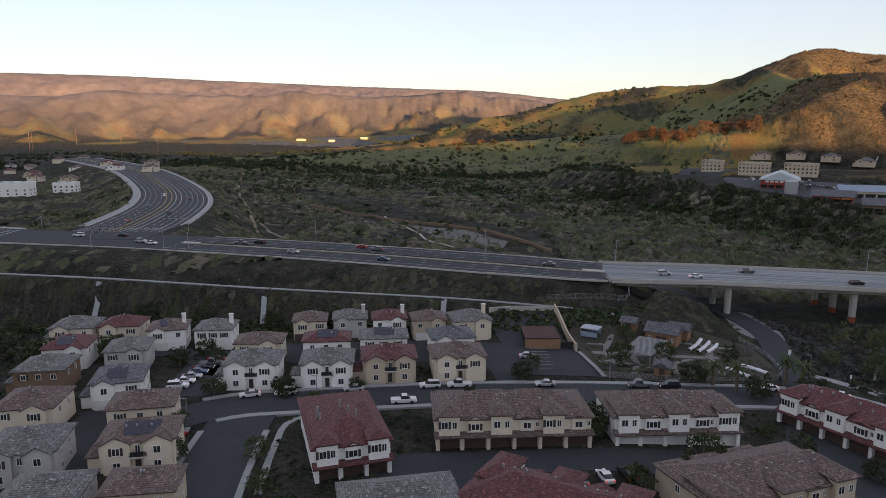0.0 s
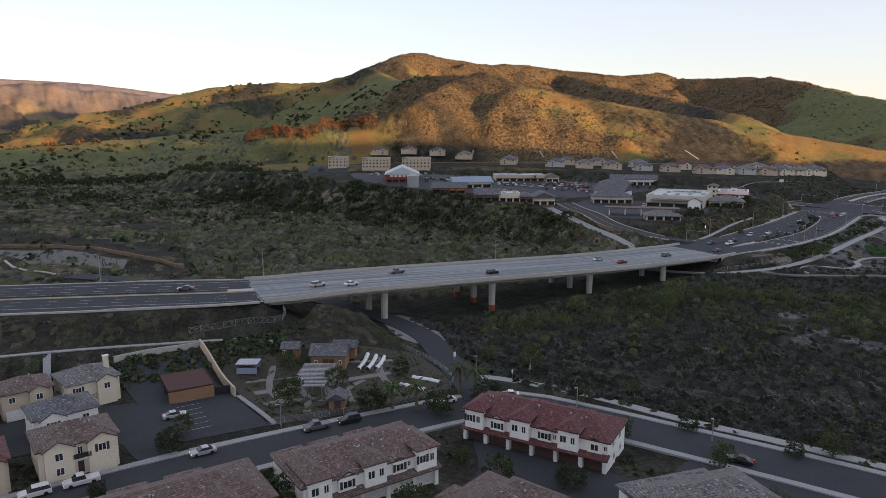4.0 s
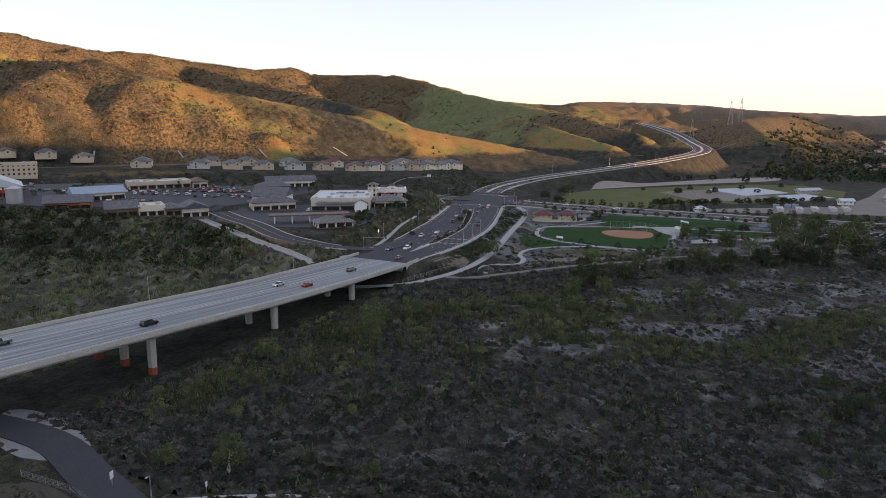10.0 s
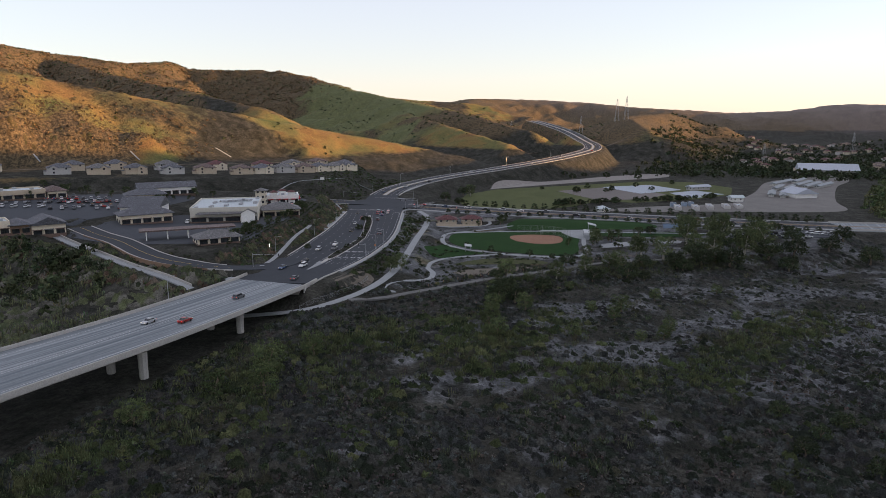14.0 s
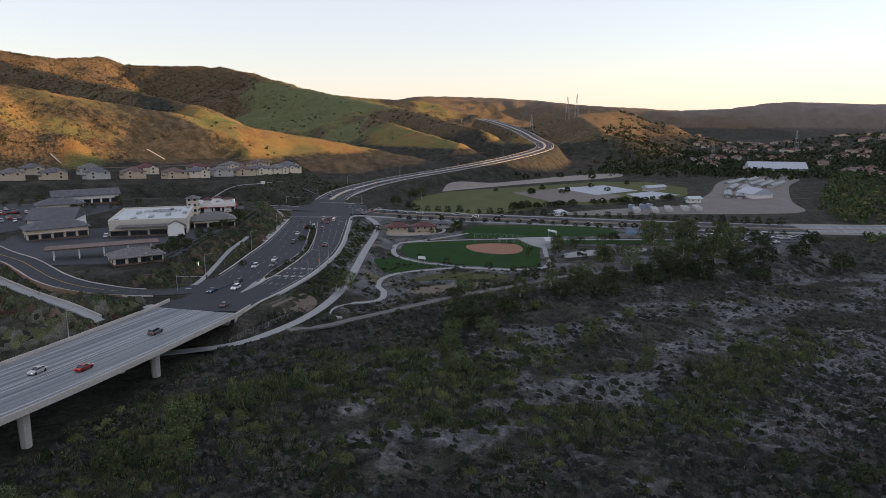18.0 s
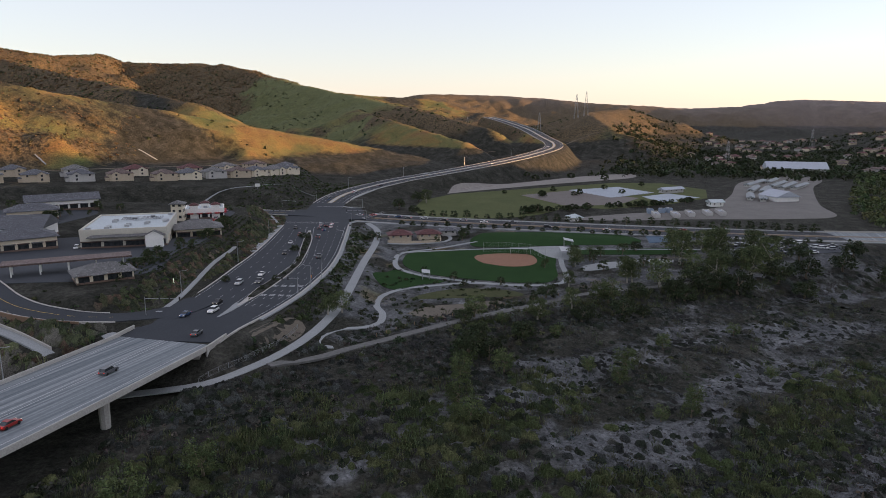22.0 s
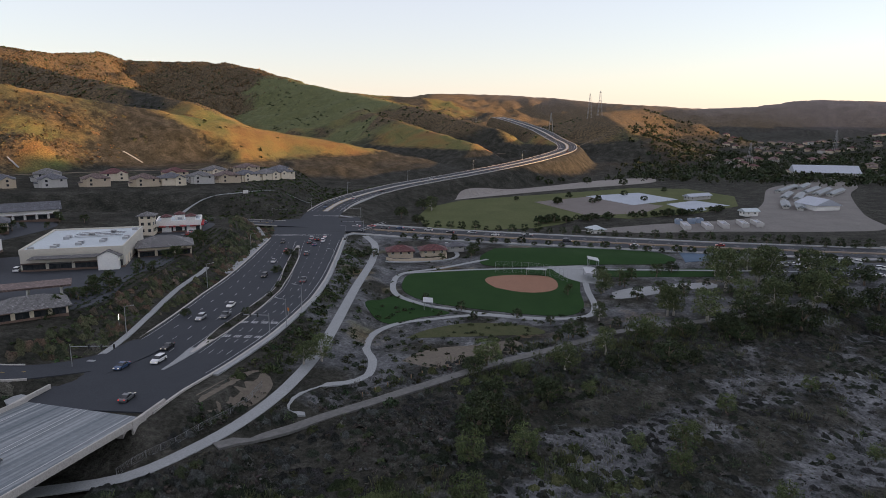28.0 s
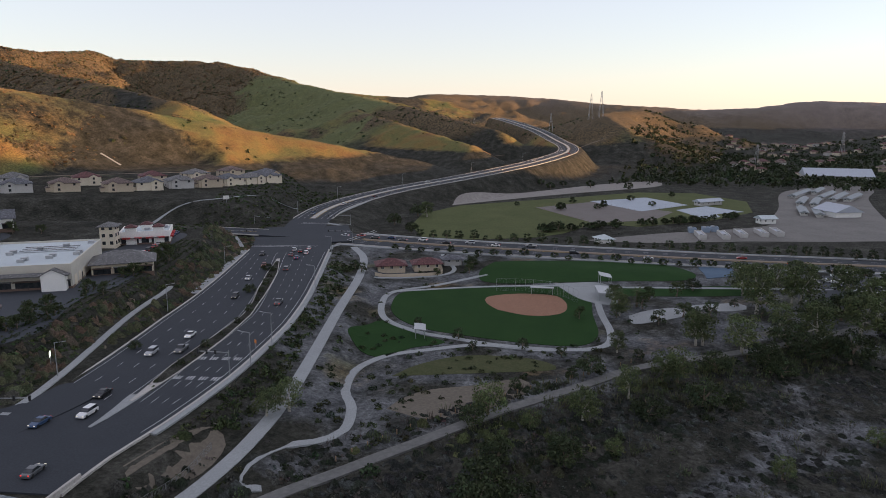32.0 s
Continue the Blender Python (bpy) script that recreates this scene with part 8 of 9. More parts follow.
shrubs("promenade_planting", x, y, rng.uniform(0.5, 1.3, len(x)), 26, 0.3, "oak", "dark shrubs beside the promenade")


hx = np.array([h[0] for h in HOUSES]); hy = np.array([h[1] for h in HOUSES])
x, y = scatter(5200, -125, 95, 84, 200, lambda x, y: (~outside(x, y, HOUSING, 0)) & (np.abs((x[:, None] - hx - 6) + 0 * hy).min(1) >= 0) & (np.array([np.hypot(a - hx - 6, b - hy - 5).min() for a, b in zip(x, y)]) > 6.6)
               & outside(x, y, [(-14, 96), (-8, 118), (34, 124), (62, 124), (73, 138), (86, 120), (96, 84), (-14, 84)], 0) & outside(x, y, [(12, 156), (38, 158), (38, 206), (10, 206), (-40, 184), (-58, 176), (-58, 160), (-50, 168), (6, 168)], 1)
               & outside(x, y, [(-80, 178), (-50, 150), (-60, 104), (-76, 104)], 1) & outside(x, y, [(38, 158), (88, 160), (84, 196), (36, 196)], 0) & outside(x, y, [(-3, 118), (60, 118), (60, 140), (-3, 140)], 1))
gx2, gy2 = rng.uniform(39, 84, 900), rng.uniform(162, 194, 900)
k2 = np.array([min(np.hypot(a - 62, b - 183), np.hypot(a - 56, b - 176)) > 6 for a, b in zip(gx2, gy2)]) & (np.abs(gy2 - 178) > 1.6)
shrubs("garden_beds", gx2[k2], gy2[k2], rng.uniform(0.3, 0.9, k2.sum()), 30, 0.2, "green", "planted beds and shrubs of the garden")
shrubs("garden_planting", x, y, rng.uniform(0.35, 1.0, len(x)), 22, 0.3, "oak", "dark garden shrubs and hedges round the houses")

# single trees
def tree(name, height_, spread_, leaf_mat, bark, clusters, per, leaf, label, tall=False, seed=1):
    rnd = random.Random(seed)
    t = empty(name, 0, 0, -600)
    bm = bmesh.new()
    trunk_h = height_ * (0.5 if tall else 0.42)
    segs, prev = 5, None
    for i in range(segs + 1):
        k = i / segs
        rad = spread_ * 0.055 * (1 - 0.65 * k) + 0.05
        ring = [bm.verts.new((math.cos(a) * rad + math.sin(k * 3 + seed) * 0.25, math.sin(a) * rad, k * trunk_h - 0.4 * (i == 0))) for a in np.linspace(0, 2 * math.pi, 7)[:-1]]
        if prev:
            for j in range(6):
                bm.faces.new((prev[j], prev[(j + 1) % 6], ring[(j + 1) % 6], ring[j]))
        prev = ring
    cs = []
    for i in range(clusters):
        a, k = rnd.uniform(0, 2 * math.pi), rnd.random()
        r = spread_ * (0.15 + 0.42 * math.sqrt(rnd.random()))
        zz = height_ * (0.24 + 0.70 * k)
        fall = 1.0 - 0.55 * abs(k - 0.35)
        cs.append((math.cos(a) * r * fall, math.sin(a) * r * fall, zz))
    for c in cs[:6]:
        p0, p1 = Vector((math.sin(3 + seed) * 0.2, 0, trunk_h * 0.8)), Vector(c)
        q = (p1 - p0).to_track_quat("Z", "Y")
        made = bmesh.ops.create_cone(bm, cap_ends=False, segments=5, radius1=spread_ * 0.022 + 0.03, radius2=0.03, depth=(p1 - p0).length)
        bmesh.ops.transform(bm, matrix=Matrix.Translation((p0 + p1) / 2) @ q.to_matrix().to_4x4(), verts=made["verts"])
    part("trunk", bm, M[bark], t)
    cc = np.array(cs)
    co, tt = leaf_cloud(cc, np.full(len(cc), spread_ * 0.185) * rng.uniform(0.7, 1.3, len(cc)), per, leaf, tint_of(len(cc), 0.75, 1.25, 0.06), 0.85)
    crown = new("crown", quad_mesh("crown", co, tt, M[leaf_mat]))
    crown.parent = t
    return tagged(t, label, "tree")


def palm(seed=1):
    t = empty("palm_tree", 0, 0, -600)
    bm = bmesh.new()
    bmesh.ops.create_cone(bm, cap_ends=True, segments=8, radius1=0.42, radius2=0.3, depth=6.4)
    bmesh.ops.translate(bm, vec=(0, 0, 2.9), verts=bm.verts)
    part("trunk", bm, M["bark"], t)
    for i in range(22):
        bm = bmesh.new()
        a, up = i * 2.4, 0.9 - (i / 22) * 1.5
        prev = None
        for k in range(6):
            u = k / 5
            r, z = 3.2 * u * math.cos(up * 0.6), 6.0 + 3.2 * u * math.sin(up) - 1.6 * u * u
            w = 0.42 * (1 - u * 0.8) * (0.4 + 1.6 * u if u < 0.4 else 1)
            c = Vector((math.cos(a) * r, math.sin(a) * r, z))
            s = Vector((-math.sin(a), math.cos(a), 0)) * w
            row = [bm.verts.new(c - s - Vector((0, 0, w * 0.4))), bm.verts.new(c), bm.verts.new(c + s - Vector((0, 0, w * 0.4)))]
            if prev:
                for j in (0, 1):
                    bm.faces.new((prev[j], prev[j + 1], row[j + 1], row[j]))
            prev = row
        me = bpy.data.meshes.new("frond")
        bm.to_mesh(me)
        bm.free()
        layer = me.color_attributes.new("tint", "FLOAT_COLOR", "POINT")
        layer.data.foreach_set("color", [1.0] * (4 * len(me.vertices)))
        me.materials.append(M["green"])
        f = new("frond", me)
        f.parent = t
    return tagged(t, "feathery date palm beside the street", "palm tree")


TREES = {
    "near_oak": tree("oak_tree", 7.0, 8.0, "oak", "bark", 48, 44, 0.135, "dark leafy oak beside houses", seed=13),
    "near_street": tree("street_tree", 6.5, 5.5, "green", "bark", 40, 40, 0.14, "young green tree beside a house", seed=12),
    "street": tree("street_tree", 6.5, 5.5, "green", "bark", 36, 30, 0.17, "young green street tree", seed=2),
    "oak": tree("oak_tree", 7.0, 8.0, "oak", "bark", 48, 34, 0.15, "dark spreading oak tree", seed=3),
    "syc": tree("sycamore_tree", 13, 10, "willow", "palebark", 62, 40, 0.12, "tall olive-green sycamore tree", True, seed=4),
    "euc": tree("eucalyptus_tree", 11, 8, "rust_leaf", "bark", 50, 20, 0.17, "tall sunlit eucalyptus tree", seed=5),
    "far": tree("oak_tree", 7.0, 8.0, "oak", "bark", 20, 14, 0.34, "dark distant oak tree", seed=8),
    "small": tree("small_tree", 3.6, 3.2, "oak", "bark", 30, 30, 0.2, "small dark rounded tree", seed=6),
    "yellow": tree("willow_tree", 8, 7, "willow", "bark", 60, 46, 0.115, "yellow-green willow tree by the river", seed=7),
}
PALM = palm()


def plant(kind, x, y, s=1.0, group=""):
    src = PALM if kind == "palm" else TREES[kind]
    o = copy_thing(src, pose(x, y, float(ground_at(x, y)) - 0.1, 0, 0, (x * 37 + y * 17) % 360))
    o.scale = (s, s, s * (0.9 + 0.2 * ((x * 7.3 + y * 3.1) % 1)))
    if group:
        o["group"] = group
    return o


for x, y, s in ((64, 156.5, 1), (68.5, 153.8, 1), (82, 158, 1.15), (84.5, 155, 1.1)):
    plant("palm", x, y, s, "palms by the street")
for k, x, y, s in (("oak", -46, 160, 0.7), ("oak", -34.5, 146.5, 0.55), ("street", -28, 140, 0.6), ("street", -52, 128, 0.75), ("street", -33.5, 116, 0.75), ("street", -20, 139, 0.6), ("street", 7, 141, 0.5), ("oak", -70, 150, 0.8),
                   ("oak", -62, 174, 0.6), ("oak", 19, 158, 0.6), ("street", 22, 163, 0.6), ("street", 45, 168, 1.1), ("small", 30, 128, 1.4), ("street", 45, 112, 1.1), ("street", 32, 104, 0.9),
                   ("oak", 60, 158, 0.7), ("oak", 76, 112, 0.6), ("street", 97, 122, 0.8), ("street", 104, 104, 0.8), ("yellow", 104, 178, 0.6), ("syc", 108, 165, 0.55), ("street", 118, 140, 0.6), ("oak", -100, 165, 1.0), ("oak", -112, 150, 1.1),
                   ("oak", -112, 170, 1.0), ("oak", -108, 132, 1.0), ("oak", -120, 190, 0.9), ("oak", -95, 120, 0.9), ("street", -72, 118, 0.6), ("yellow", 126, 96, 0.7), ("yellow", 134, 80, 0.7), ("street", 138, 66, 0.8), ("small", 112, 118, 1.1),
                   ("small", 104, 140, 1.0), ("small", 120, 100, 1.0), ("oak", -51, 147, 0.62), ("oak", -36.5, 149, 0.5), ("oak", -85, 172, 0.8), ("oak", -66, 166, 0.6), ("small", -58, 136, 1.2), ("street", -56, 120, 0.8), ("small", -48, 116, 1.3),
                   ("oak", 4, 134, 0.5), ("street", 28.5, 124, 0.8), ("oak", 29.5, 133, 0.55), ("street", 64, 128, 0.6), ("small", 66, 119, 1.4), ("oak", 72, 150, 0.7), ("oak", 8, 190, 0.6), ("oak", -18, 198, 0.8), ("oak", -34, 199, 0.9), ("oak", -50, 198, 0.7),
                   ("oak", -72, 200, 0.9), ("oak", -88, 202, 1.0), ("oak", -4, 199, 0.8), ("oak", -30, 176, 0.5), ("street", -57, 168, 0.6), ("street", 57, 172, 0.9), ("street", 52, 188, 0.7), ("small", 76, 176, 1.2), ("oak", 84, 150, 0.8), ("oak", 6, 147, 0.35), ("oak", -20, 150.5, 0.4),
                   ("street", -30, 104, 0.7), ("street", -12, 103, 0.6), ("yellow", 100, 90, 0.5), ("street", 58, 96, 0.8)):
    plant({"oak": "near_oak", "street": "near_street"}.get(k, k), x, y, s, "street trees")
for k, x, y, s in (("syc", 446, 101, 1.15), ("syc", 464, 84, 1.2), ("syc", 430, 72, 1.2), ("syc", 452, 62, 1.1), ("syc", 470, 104, 1.0), ("syc", 403, 121, 0.8), ("oak", 412, 96, 1.2), ("oak", 396, 104, 1.0), ("syc", 478, 66, 1.1), ("oak", 438, 84, 1.3),
                   ("oak", 300, 163, 1.0), ("oak", 296, 156, 0.9), ("yellow", 280, 160, 0.9), ("yellow", 288, 150, 0.8), ("syc", 313, 211, 0.62), ("syc", 309, 214, 0.55), ("yellow", 305, 118, 0.9), ("yellow", 288, 100, 0.7), ("oak", 316, 150, 0.8),
                   ("oak", 345, 135, 0.9), ("oak", 360, 122, 1.0), ("yellow", 372, 132, 0.9), ("oak", 384, 118, 0.9), ("yellow", 330, 160, 0.6), ("syc", 356, 140, 0.6), ("street", 446, 150, 0.9), ("street", 438, 140, 0.9), ("street", 432, 126, 0.9),
                   ("street", 452, 138, 0.8), ("street", 460, 128, 0.9), ("oak", 470, 122, 0.7), ("street", 418, 160, 0.7), ("street", 424, 148, 0.8), ("small", 384, 193, 1.0), ("small", 381, 172, 1.0), ("small", 394, 210, 0.8), ("small", 378, 160, 0.9),
                   ("oak", 480, 216, 0.7), ("street", 470, 214, 0.7), ("street", 462, 226, 0.6), ("small", 450, 256, 1.2), ("small", 456, 262, 1.2), ("oak", 596, 300, 1.0), ("oak", 640, 300, 1.2), ("syc", 636, 292, 0.9), ("oak", 574, 280, 0.9),
                   ("oak", 330, 268, 0.35), ("oak", 395, 275, 0.5), ("oak", 430, 290, 0.5), ("street", 180, 200, 1.1), ("yellow", 196, 196, 1.2), ("yellow", 186, 190, 1.0), ("yellow", 212, 192, 0.9), ("yellow", 160, 206, 0.8)):
    plant(k, x, y, s, "park and river trees")
for k, x, y, s in (("syc", 426, 147, 0.62), ("syc", 387, 145, 0.5), ("yellow", 373, 128, 1.1), ("syc", 402, 123, 0.75), ("syc", 401, 110, 0.95), ("syc", 418, 87, 1.1), ("oak", 409, 79, 1.3), ("oak", 431, 61, 1.4), ("syc", 466, 87, 0.8), ("syc", 484, 90, 0.8),
                   ("syc", 497, 82, 0.7), ("yellow", 332, 170, 1.0), ("syc", 337, 149, 0.7), ("oak", 326, 172, 0.7), ("syc", 443, 151, 0.5), ("small", 420, 134, 1.4), ("small", 425, 123, 1.5), ("small", 436, 117, 1.5), ("syc", 491, 97, 0.55), ("oak", 503, 99, 0.6),
                   ("oak", 515, 52, 0.6), ("oak", 505, 46, 0.6), ("oak", 512, 62, 0.5), ("oak", 498, 60, 0.5), ("palm", 440, 142, 1.1), ("palm", 436, 148, 1.0), ("small", 351, 168, 0.9), ("small", 363, 155, 0.9), ("small", 376, 186, 0.8), ("small", 368, 148, 0.8),
                   ("small", 384, 139, 0.9), ("small", 442, 100, 1.0), ("small", 452, 108, 0.9), ("oak", 448, 74, 1.2), ("oak", 462, 66, 1.2), ("oak", 442, 48, 1.3), ("oak", 420, 52, 1.1), ("syc", 428, 96, 0.8), ("oak", 404, 92, 1.1), ("oak", 390, 100, 0.9),
                   ("oak", 474, 46, 1.1), ("oak", 460, 30, 1.2), ("oak", 486, 20, 1.1), ("oak", 452, 12, 1.2)):
    plant(k, x, y, s, "park trees")
for k, x, y, s in (("oak", 232, 70, 0.55), ("oak", 232, 56, 0.6), ("oak", 213, 66, 0.6), ("oak", 209, 52, 0.6), ("oak", 194, 72, 0.45), ("yellow", 300, 128, 0.55), ("yellow", 330, 108, 0.6), ("yellow", 276, 108, 0.5), ("yellow", 318, 78, 0.5), ("oak", 222, 62, 0.5), ("yellow", 261, 155, 0.90), ("yellow", 254, 150, 0.80), ("yellow", 294, 119, 0.75), ("yellow", 280, 101, 0.60), ("yellow", 324, 141, 0.50), ("yellow", 355, 85, 0.60), ("oak", 292, 162, 0.95), ("oak", 311, 163, 0.70), ("oak", 367, 151, 0.80), ("oak", 392, 103, 0.90), ("oak", 411, 86, 0.90), ("oak", 361, 115, 0.60), ("oak", 321, 152, 0.60)):
    plant(k, x, y, s, "riverbed trees")
for i, p in enumerate(beside(E_MID, 308, 452)[::3]):
    plant("small", p[0], p[1], 0.4 + 0.4 * ((i * 0.37) % 1), "median trees")
rnd = random.Random(11)
for i in range(34):
    u = i / 33
    plant("small", 540 + 30 * u + rnd.uniform(-2, 2), 262 - 240 * u, rnd.uniform(0.8, 1.5), "trees along the cross road")
    plant("far", 502 + 26 * u + rnd.uniform(-2, 2), 262 - 235 * u, rnd.uniform(0.3, 0.6), "trees along the cross road")
ROW = along([(210, 810), (236, 770), (266, 756), (305, 762), (328, 725)], 5)
for i in range(44):
    p = ROW[int(i / 44 * len(ROW))]
    plant("euc", p[0] + rnd.uniform(-5, 5), p[1] + rnd.uniform(-5, 5), rnd.uniform(0.8, 1.25), "eucalyptus row on the slope")
for i in range(46):
    u = rnd.random()
    a, b = ((340, 300), (300, 290)) if i % 2 else ((420, 322), (345, 300))
    x, y = a[0] + (b[0] - a[0]) * u + rnd.uniform(-6, 6), a[1] + (b[1] - a[1]) * u + rnd.uniform(-3, 5)
    plant("street" if i % 3 else "small", x, y, rnd.uniform(0.45, 0.8), "trees on the shop slope")
for i in range(60):
    x, y = rnd.uniform(235, 420), rnd.uniform(390, 560)
    if poly_dist(np.array([x]), np.array([y]), MESA)[0] < -10:
        plant("street", x, y, rnd.uniform(0.5, 0.85), "car park trees")
HEDGE = [(600, 206), (614, 190), (640, 155), (668, 117), (700, 88)]
for i in range(44):
    j = i % 4
    u = rnd.random()
    plant("far", HEDGE[j][0] + (HEDGE[j + 1][0] - HEDGE[j][0]) * u + rnd.uniform(-3, 3), HEDGE[j][1] + (HEDGE[j + 1][1] - HEDGE[j][1]) * u + rnd.uniform(-3, 3), rnd.uniform(0.45, 0.8), "farm hedge trees")
for i in range(14):
    plant("far", 745 + rnd.uniform(-60, 130), 250 + rnd.uniform(-20, 20) - i * 8, rnd.uniform(0.5, 1.0), "farm yard trees")
wx, wy = np.concatenate([rng.uniform(900, 1900, 3000), rng.uniform(930, 1500, 2600)]), np.concatenate([rng.uniform(-600, 190, 3000), rng.uniform(-330, 170, 2600)])
shrubs("suburb_woods", wx, wy, rng.uniform(1.8, 4.6, len(wx)), 11, 0.34, "oak", "dark trees between distant suburban houses", squash=0.95, sink=-0.6)
u, v = rng.uniform(size=1000), rng.uniform(size=1000)
wx = np.concatenate([655 + 340 * u, rng.uniform(455, 660, 520)])
wy = np.concatenate([-16 - 80 * u - 170 * v, rng.uniform(-170, -20, 520)])
k = free(wx, wy)
wx, wy = wx[k], wy[k]
shrubs("river_woods", wx, wy, rng.uniform(1.6, 4.8, len(wx)), 34, 0.19, "willow", "dense green woods along the lower river", squash=1.0, sink=-0.6)
for i in range(50):
    u = rnd.random()
    plant("far", 120 + 130 * u + rnd.uniform(-14, 14), 600 - 280 * u + rnd.uniform(-20, 20), rnd.uniform(0.6, 1.1), "valley oaks")
for src in (*TREES.values(), PALM):
    src.location = (-2000 + 0 * 1, -600, float(ground_at(-2000, -600)))
# ---- cars, lamps, signals ----
def coat(name, c, metal=0.2):
    def build(nt, bsdf):
        n = noise_tex(nt, 3.0, 2)
        col = mix(nt, n.outputs[0], tuple(v * 0.9 for v in c), c)
        nt.links.new(col, bsdf.inputs["Base Color"])
        bsdf.inputs["Roughness"].default_value, bsdf.inputs["Metallic"].default_value = 0.3, metal
    return mat(name, build)


def glow(name, c, strength):
    def build(nt, bsdf):
        bsdf.inputs["Base Color"].default_value = (*c, 1)
        bsdf.inputs["Emission Color"].default_value = (*c, 1)
        bsdf.inputs["Emission Strength"].default_value = strength
    return mat(name, build)


PAINTS = {"white": (0.72, 0.72, 0.71), "silver": (0.42, 0.43, 0.44), "black": (0.018, 0.018, 0.02), "grey": (0.12, 0.125, 0.13), "red": (0.30, 0.025, 0.02), "blue": (0.04, 0.08, 0.16)}
M["tyre"] = surface("tyre_rubber", (0.012, 0.012, 0.012), (0.02, 0.02, 0.02), 3, 0.9)
M["head"] = glow("headlamp", (1.0, 0.9, 0.7), 0.12)
M["tail"] = glow("tail_lamp", (0.9, 0.03, 0.02), 0.3)
M["signal_white"] = glow("sign_light", (0.85, 0.95, 0.7), 0.7)


def car_shape(kind):
    """Profile of the lower body and of the glasshouse (x along the car, front positive)."""
    if kind == "pickup":
        return 5.6, 1.95, [(-2.8, 0.95), (-2.75, 1.05), (-0.6, 1.05), (1.5, 1.12), (2.6, 0.98), (2.8, 0.6)], [(-0.7, 1.05), (-0.45, 1.8), (0.75, 1.82), (1.45, 1.1)]
    if kind == "suv":
        return 4.8, 1.9, [(-2.4, 0.9), (-2.35, 1.05), (1.2, 1.1), (2.2, 0.95), (2.4, 0.6)], [(-2.3, 1.05), (-2.05, 1.68), (0.4, 1.72), (1.15, 1.08)]
    return 4.6, 1.8, [(-2.3, 0.75), (-2.2, 0.95), (-1.4, 0.98), (1.1, 0.95), (2.1, 0.8), (2.3, 0.5)], [(-1.75, 0.96), (-0.95, 1.42), (0.25, 1.45), (1.1, 0.95)]


def extrude(pts, w, low, taper=0.0):
    bm = bmesh.new()
    prof = ([(pts[0][0], low)] + pts + [(pts[-1][0], low)]) if low is not None else pts
    rows = []
    for s in (-1, 1):
        rows.append([bm.verts.new((x, s * (w / 2 - (taper if z > 1.2 else 0)), z)) for x, z in prof])
    n = len(prof)
    for i in range(n):
        j = (i + 1) % n
        bm.faces.new((rows[0][i], rows[0][j], rows[1][j], rows[1][i]))
    bm.faces.new(rows[0][::-1])
    bm.faces.new(rows[1])
    bmesh.ops.recalc_face_normals(bm, faces=bm.faces)
    bmesh.ops.bevel(bm, geom=bm.edges[:], offset=0.06, segments=1, affect="EDGES")
    return bm


def car(kind, paint, detail=True):
    ln, w, lower, upper = car_shape(kind)
    c = empty("car" if kind != "pickup" else "pickup_truck", 0, 0, -650)
    pm = shared(("coat", paint), lambda: coat("car_paint_" + paint, PAINTS[paint]))
    part("body", extrude(lower, w, 0.28), pm, c)
    gh = part("glasshouse", extrude(upper, w - 0.12, None, 0.14), M["glass"], c)
    roofpts = [(upper[1][0] - 0.05, upper[1][1] - 0.02), (upper[1][0] + 0.05, upper[1][1] + 0.06), (upper[2][0] - 0.05, upper[2][1] + 0.06), (upper[2][0] + 0.06, upper[2][1] - 0.02)]
    part("roof", extrude(roofpts, w - 0.36, None), pm, c)
    bm = bmesh.new()
    bmesh.ops.create_cone(bm, cap_ends=True, segments=14, radius1=0.35, radius2=0.35, depth=0.24, matrix=Matrix.Rotation(math.pi / 2, 4, "X"))
    wheel_me = bpy.data.meshes.new("wheel")
    bm.to_mesh(wheel_me)
    bm.free()
    wheel_me.materials.append(M["tyre"])
    for sx in (-1, 1):
        for sy in (-1, 1):
            under("wheel", wheel_me, c, pose(sx * ln * 0.31, sy * (w / 2 - 0.1), 0.35))
    if detail:
        for sy in (-1, 1):
            boxed("headlight", (ln / 2 - 0.12, ln / 2 + 0.01, sy * w * 0.36 - 0.18, sy * w * 0.36 + 0.18, 0.62, 0.76), M["head"], c)
            boxed("taillight", (-ln / 2 - 0.01, -ln / 2 + 0.1, sy * w * 0.38 - 0.14, sy * w * 0.38 + 0.14, 0.72, 0.9), M["tail"], c)
    word = {"pickup": "pickup truck", "suv": "sport utility car", "sedan": "saloon car"}[kind]
    return tagged(c, f"{paint} {word} on dark asphalt", "car")


GARAGE = {}


def put_car(x, y, turn, kind="sedan", paint="white", detail=True, group="", z=None):
    key = (kind, paint, detail)
    if key not in GARAGE:
        GARAGE[key] = car(*key)
    zz = float(ground_at(x, y)) + 0.12 if z is None else z
    o = copy_thing(GARAGE[key], pose(x, y, zz, 0, 0, turn))
    if group:
        o["group"] = group
    return o


def on_road(l, s, off, flip, kind, paint, lift=0.03, group="cars on the road"):
    arc = np.concatenate([[0], np.cumsum(np.linalg.norm(np.diff(l[:, :2], axis=0), axis=1))])
    c = [np.interp(s, arc, l[:, j]) for j in range(3)]
    n = normals2(l)
    nn = np.array([np.interp(s, arc, n[:, j]) for j in range(2)])
    turn = math.degrees(math.atan2(-nn[0], nn[1])) + (180 if flip else 0)
    put_car(c[0] + nn[0] * off, c[1] + nn[1] * off, turn, kind, paint, True, group, c[2] + lift)


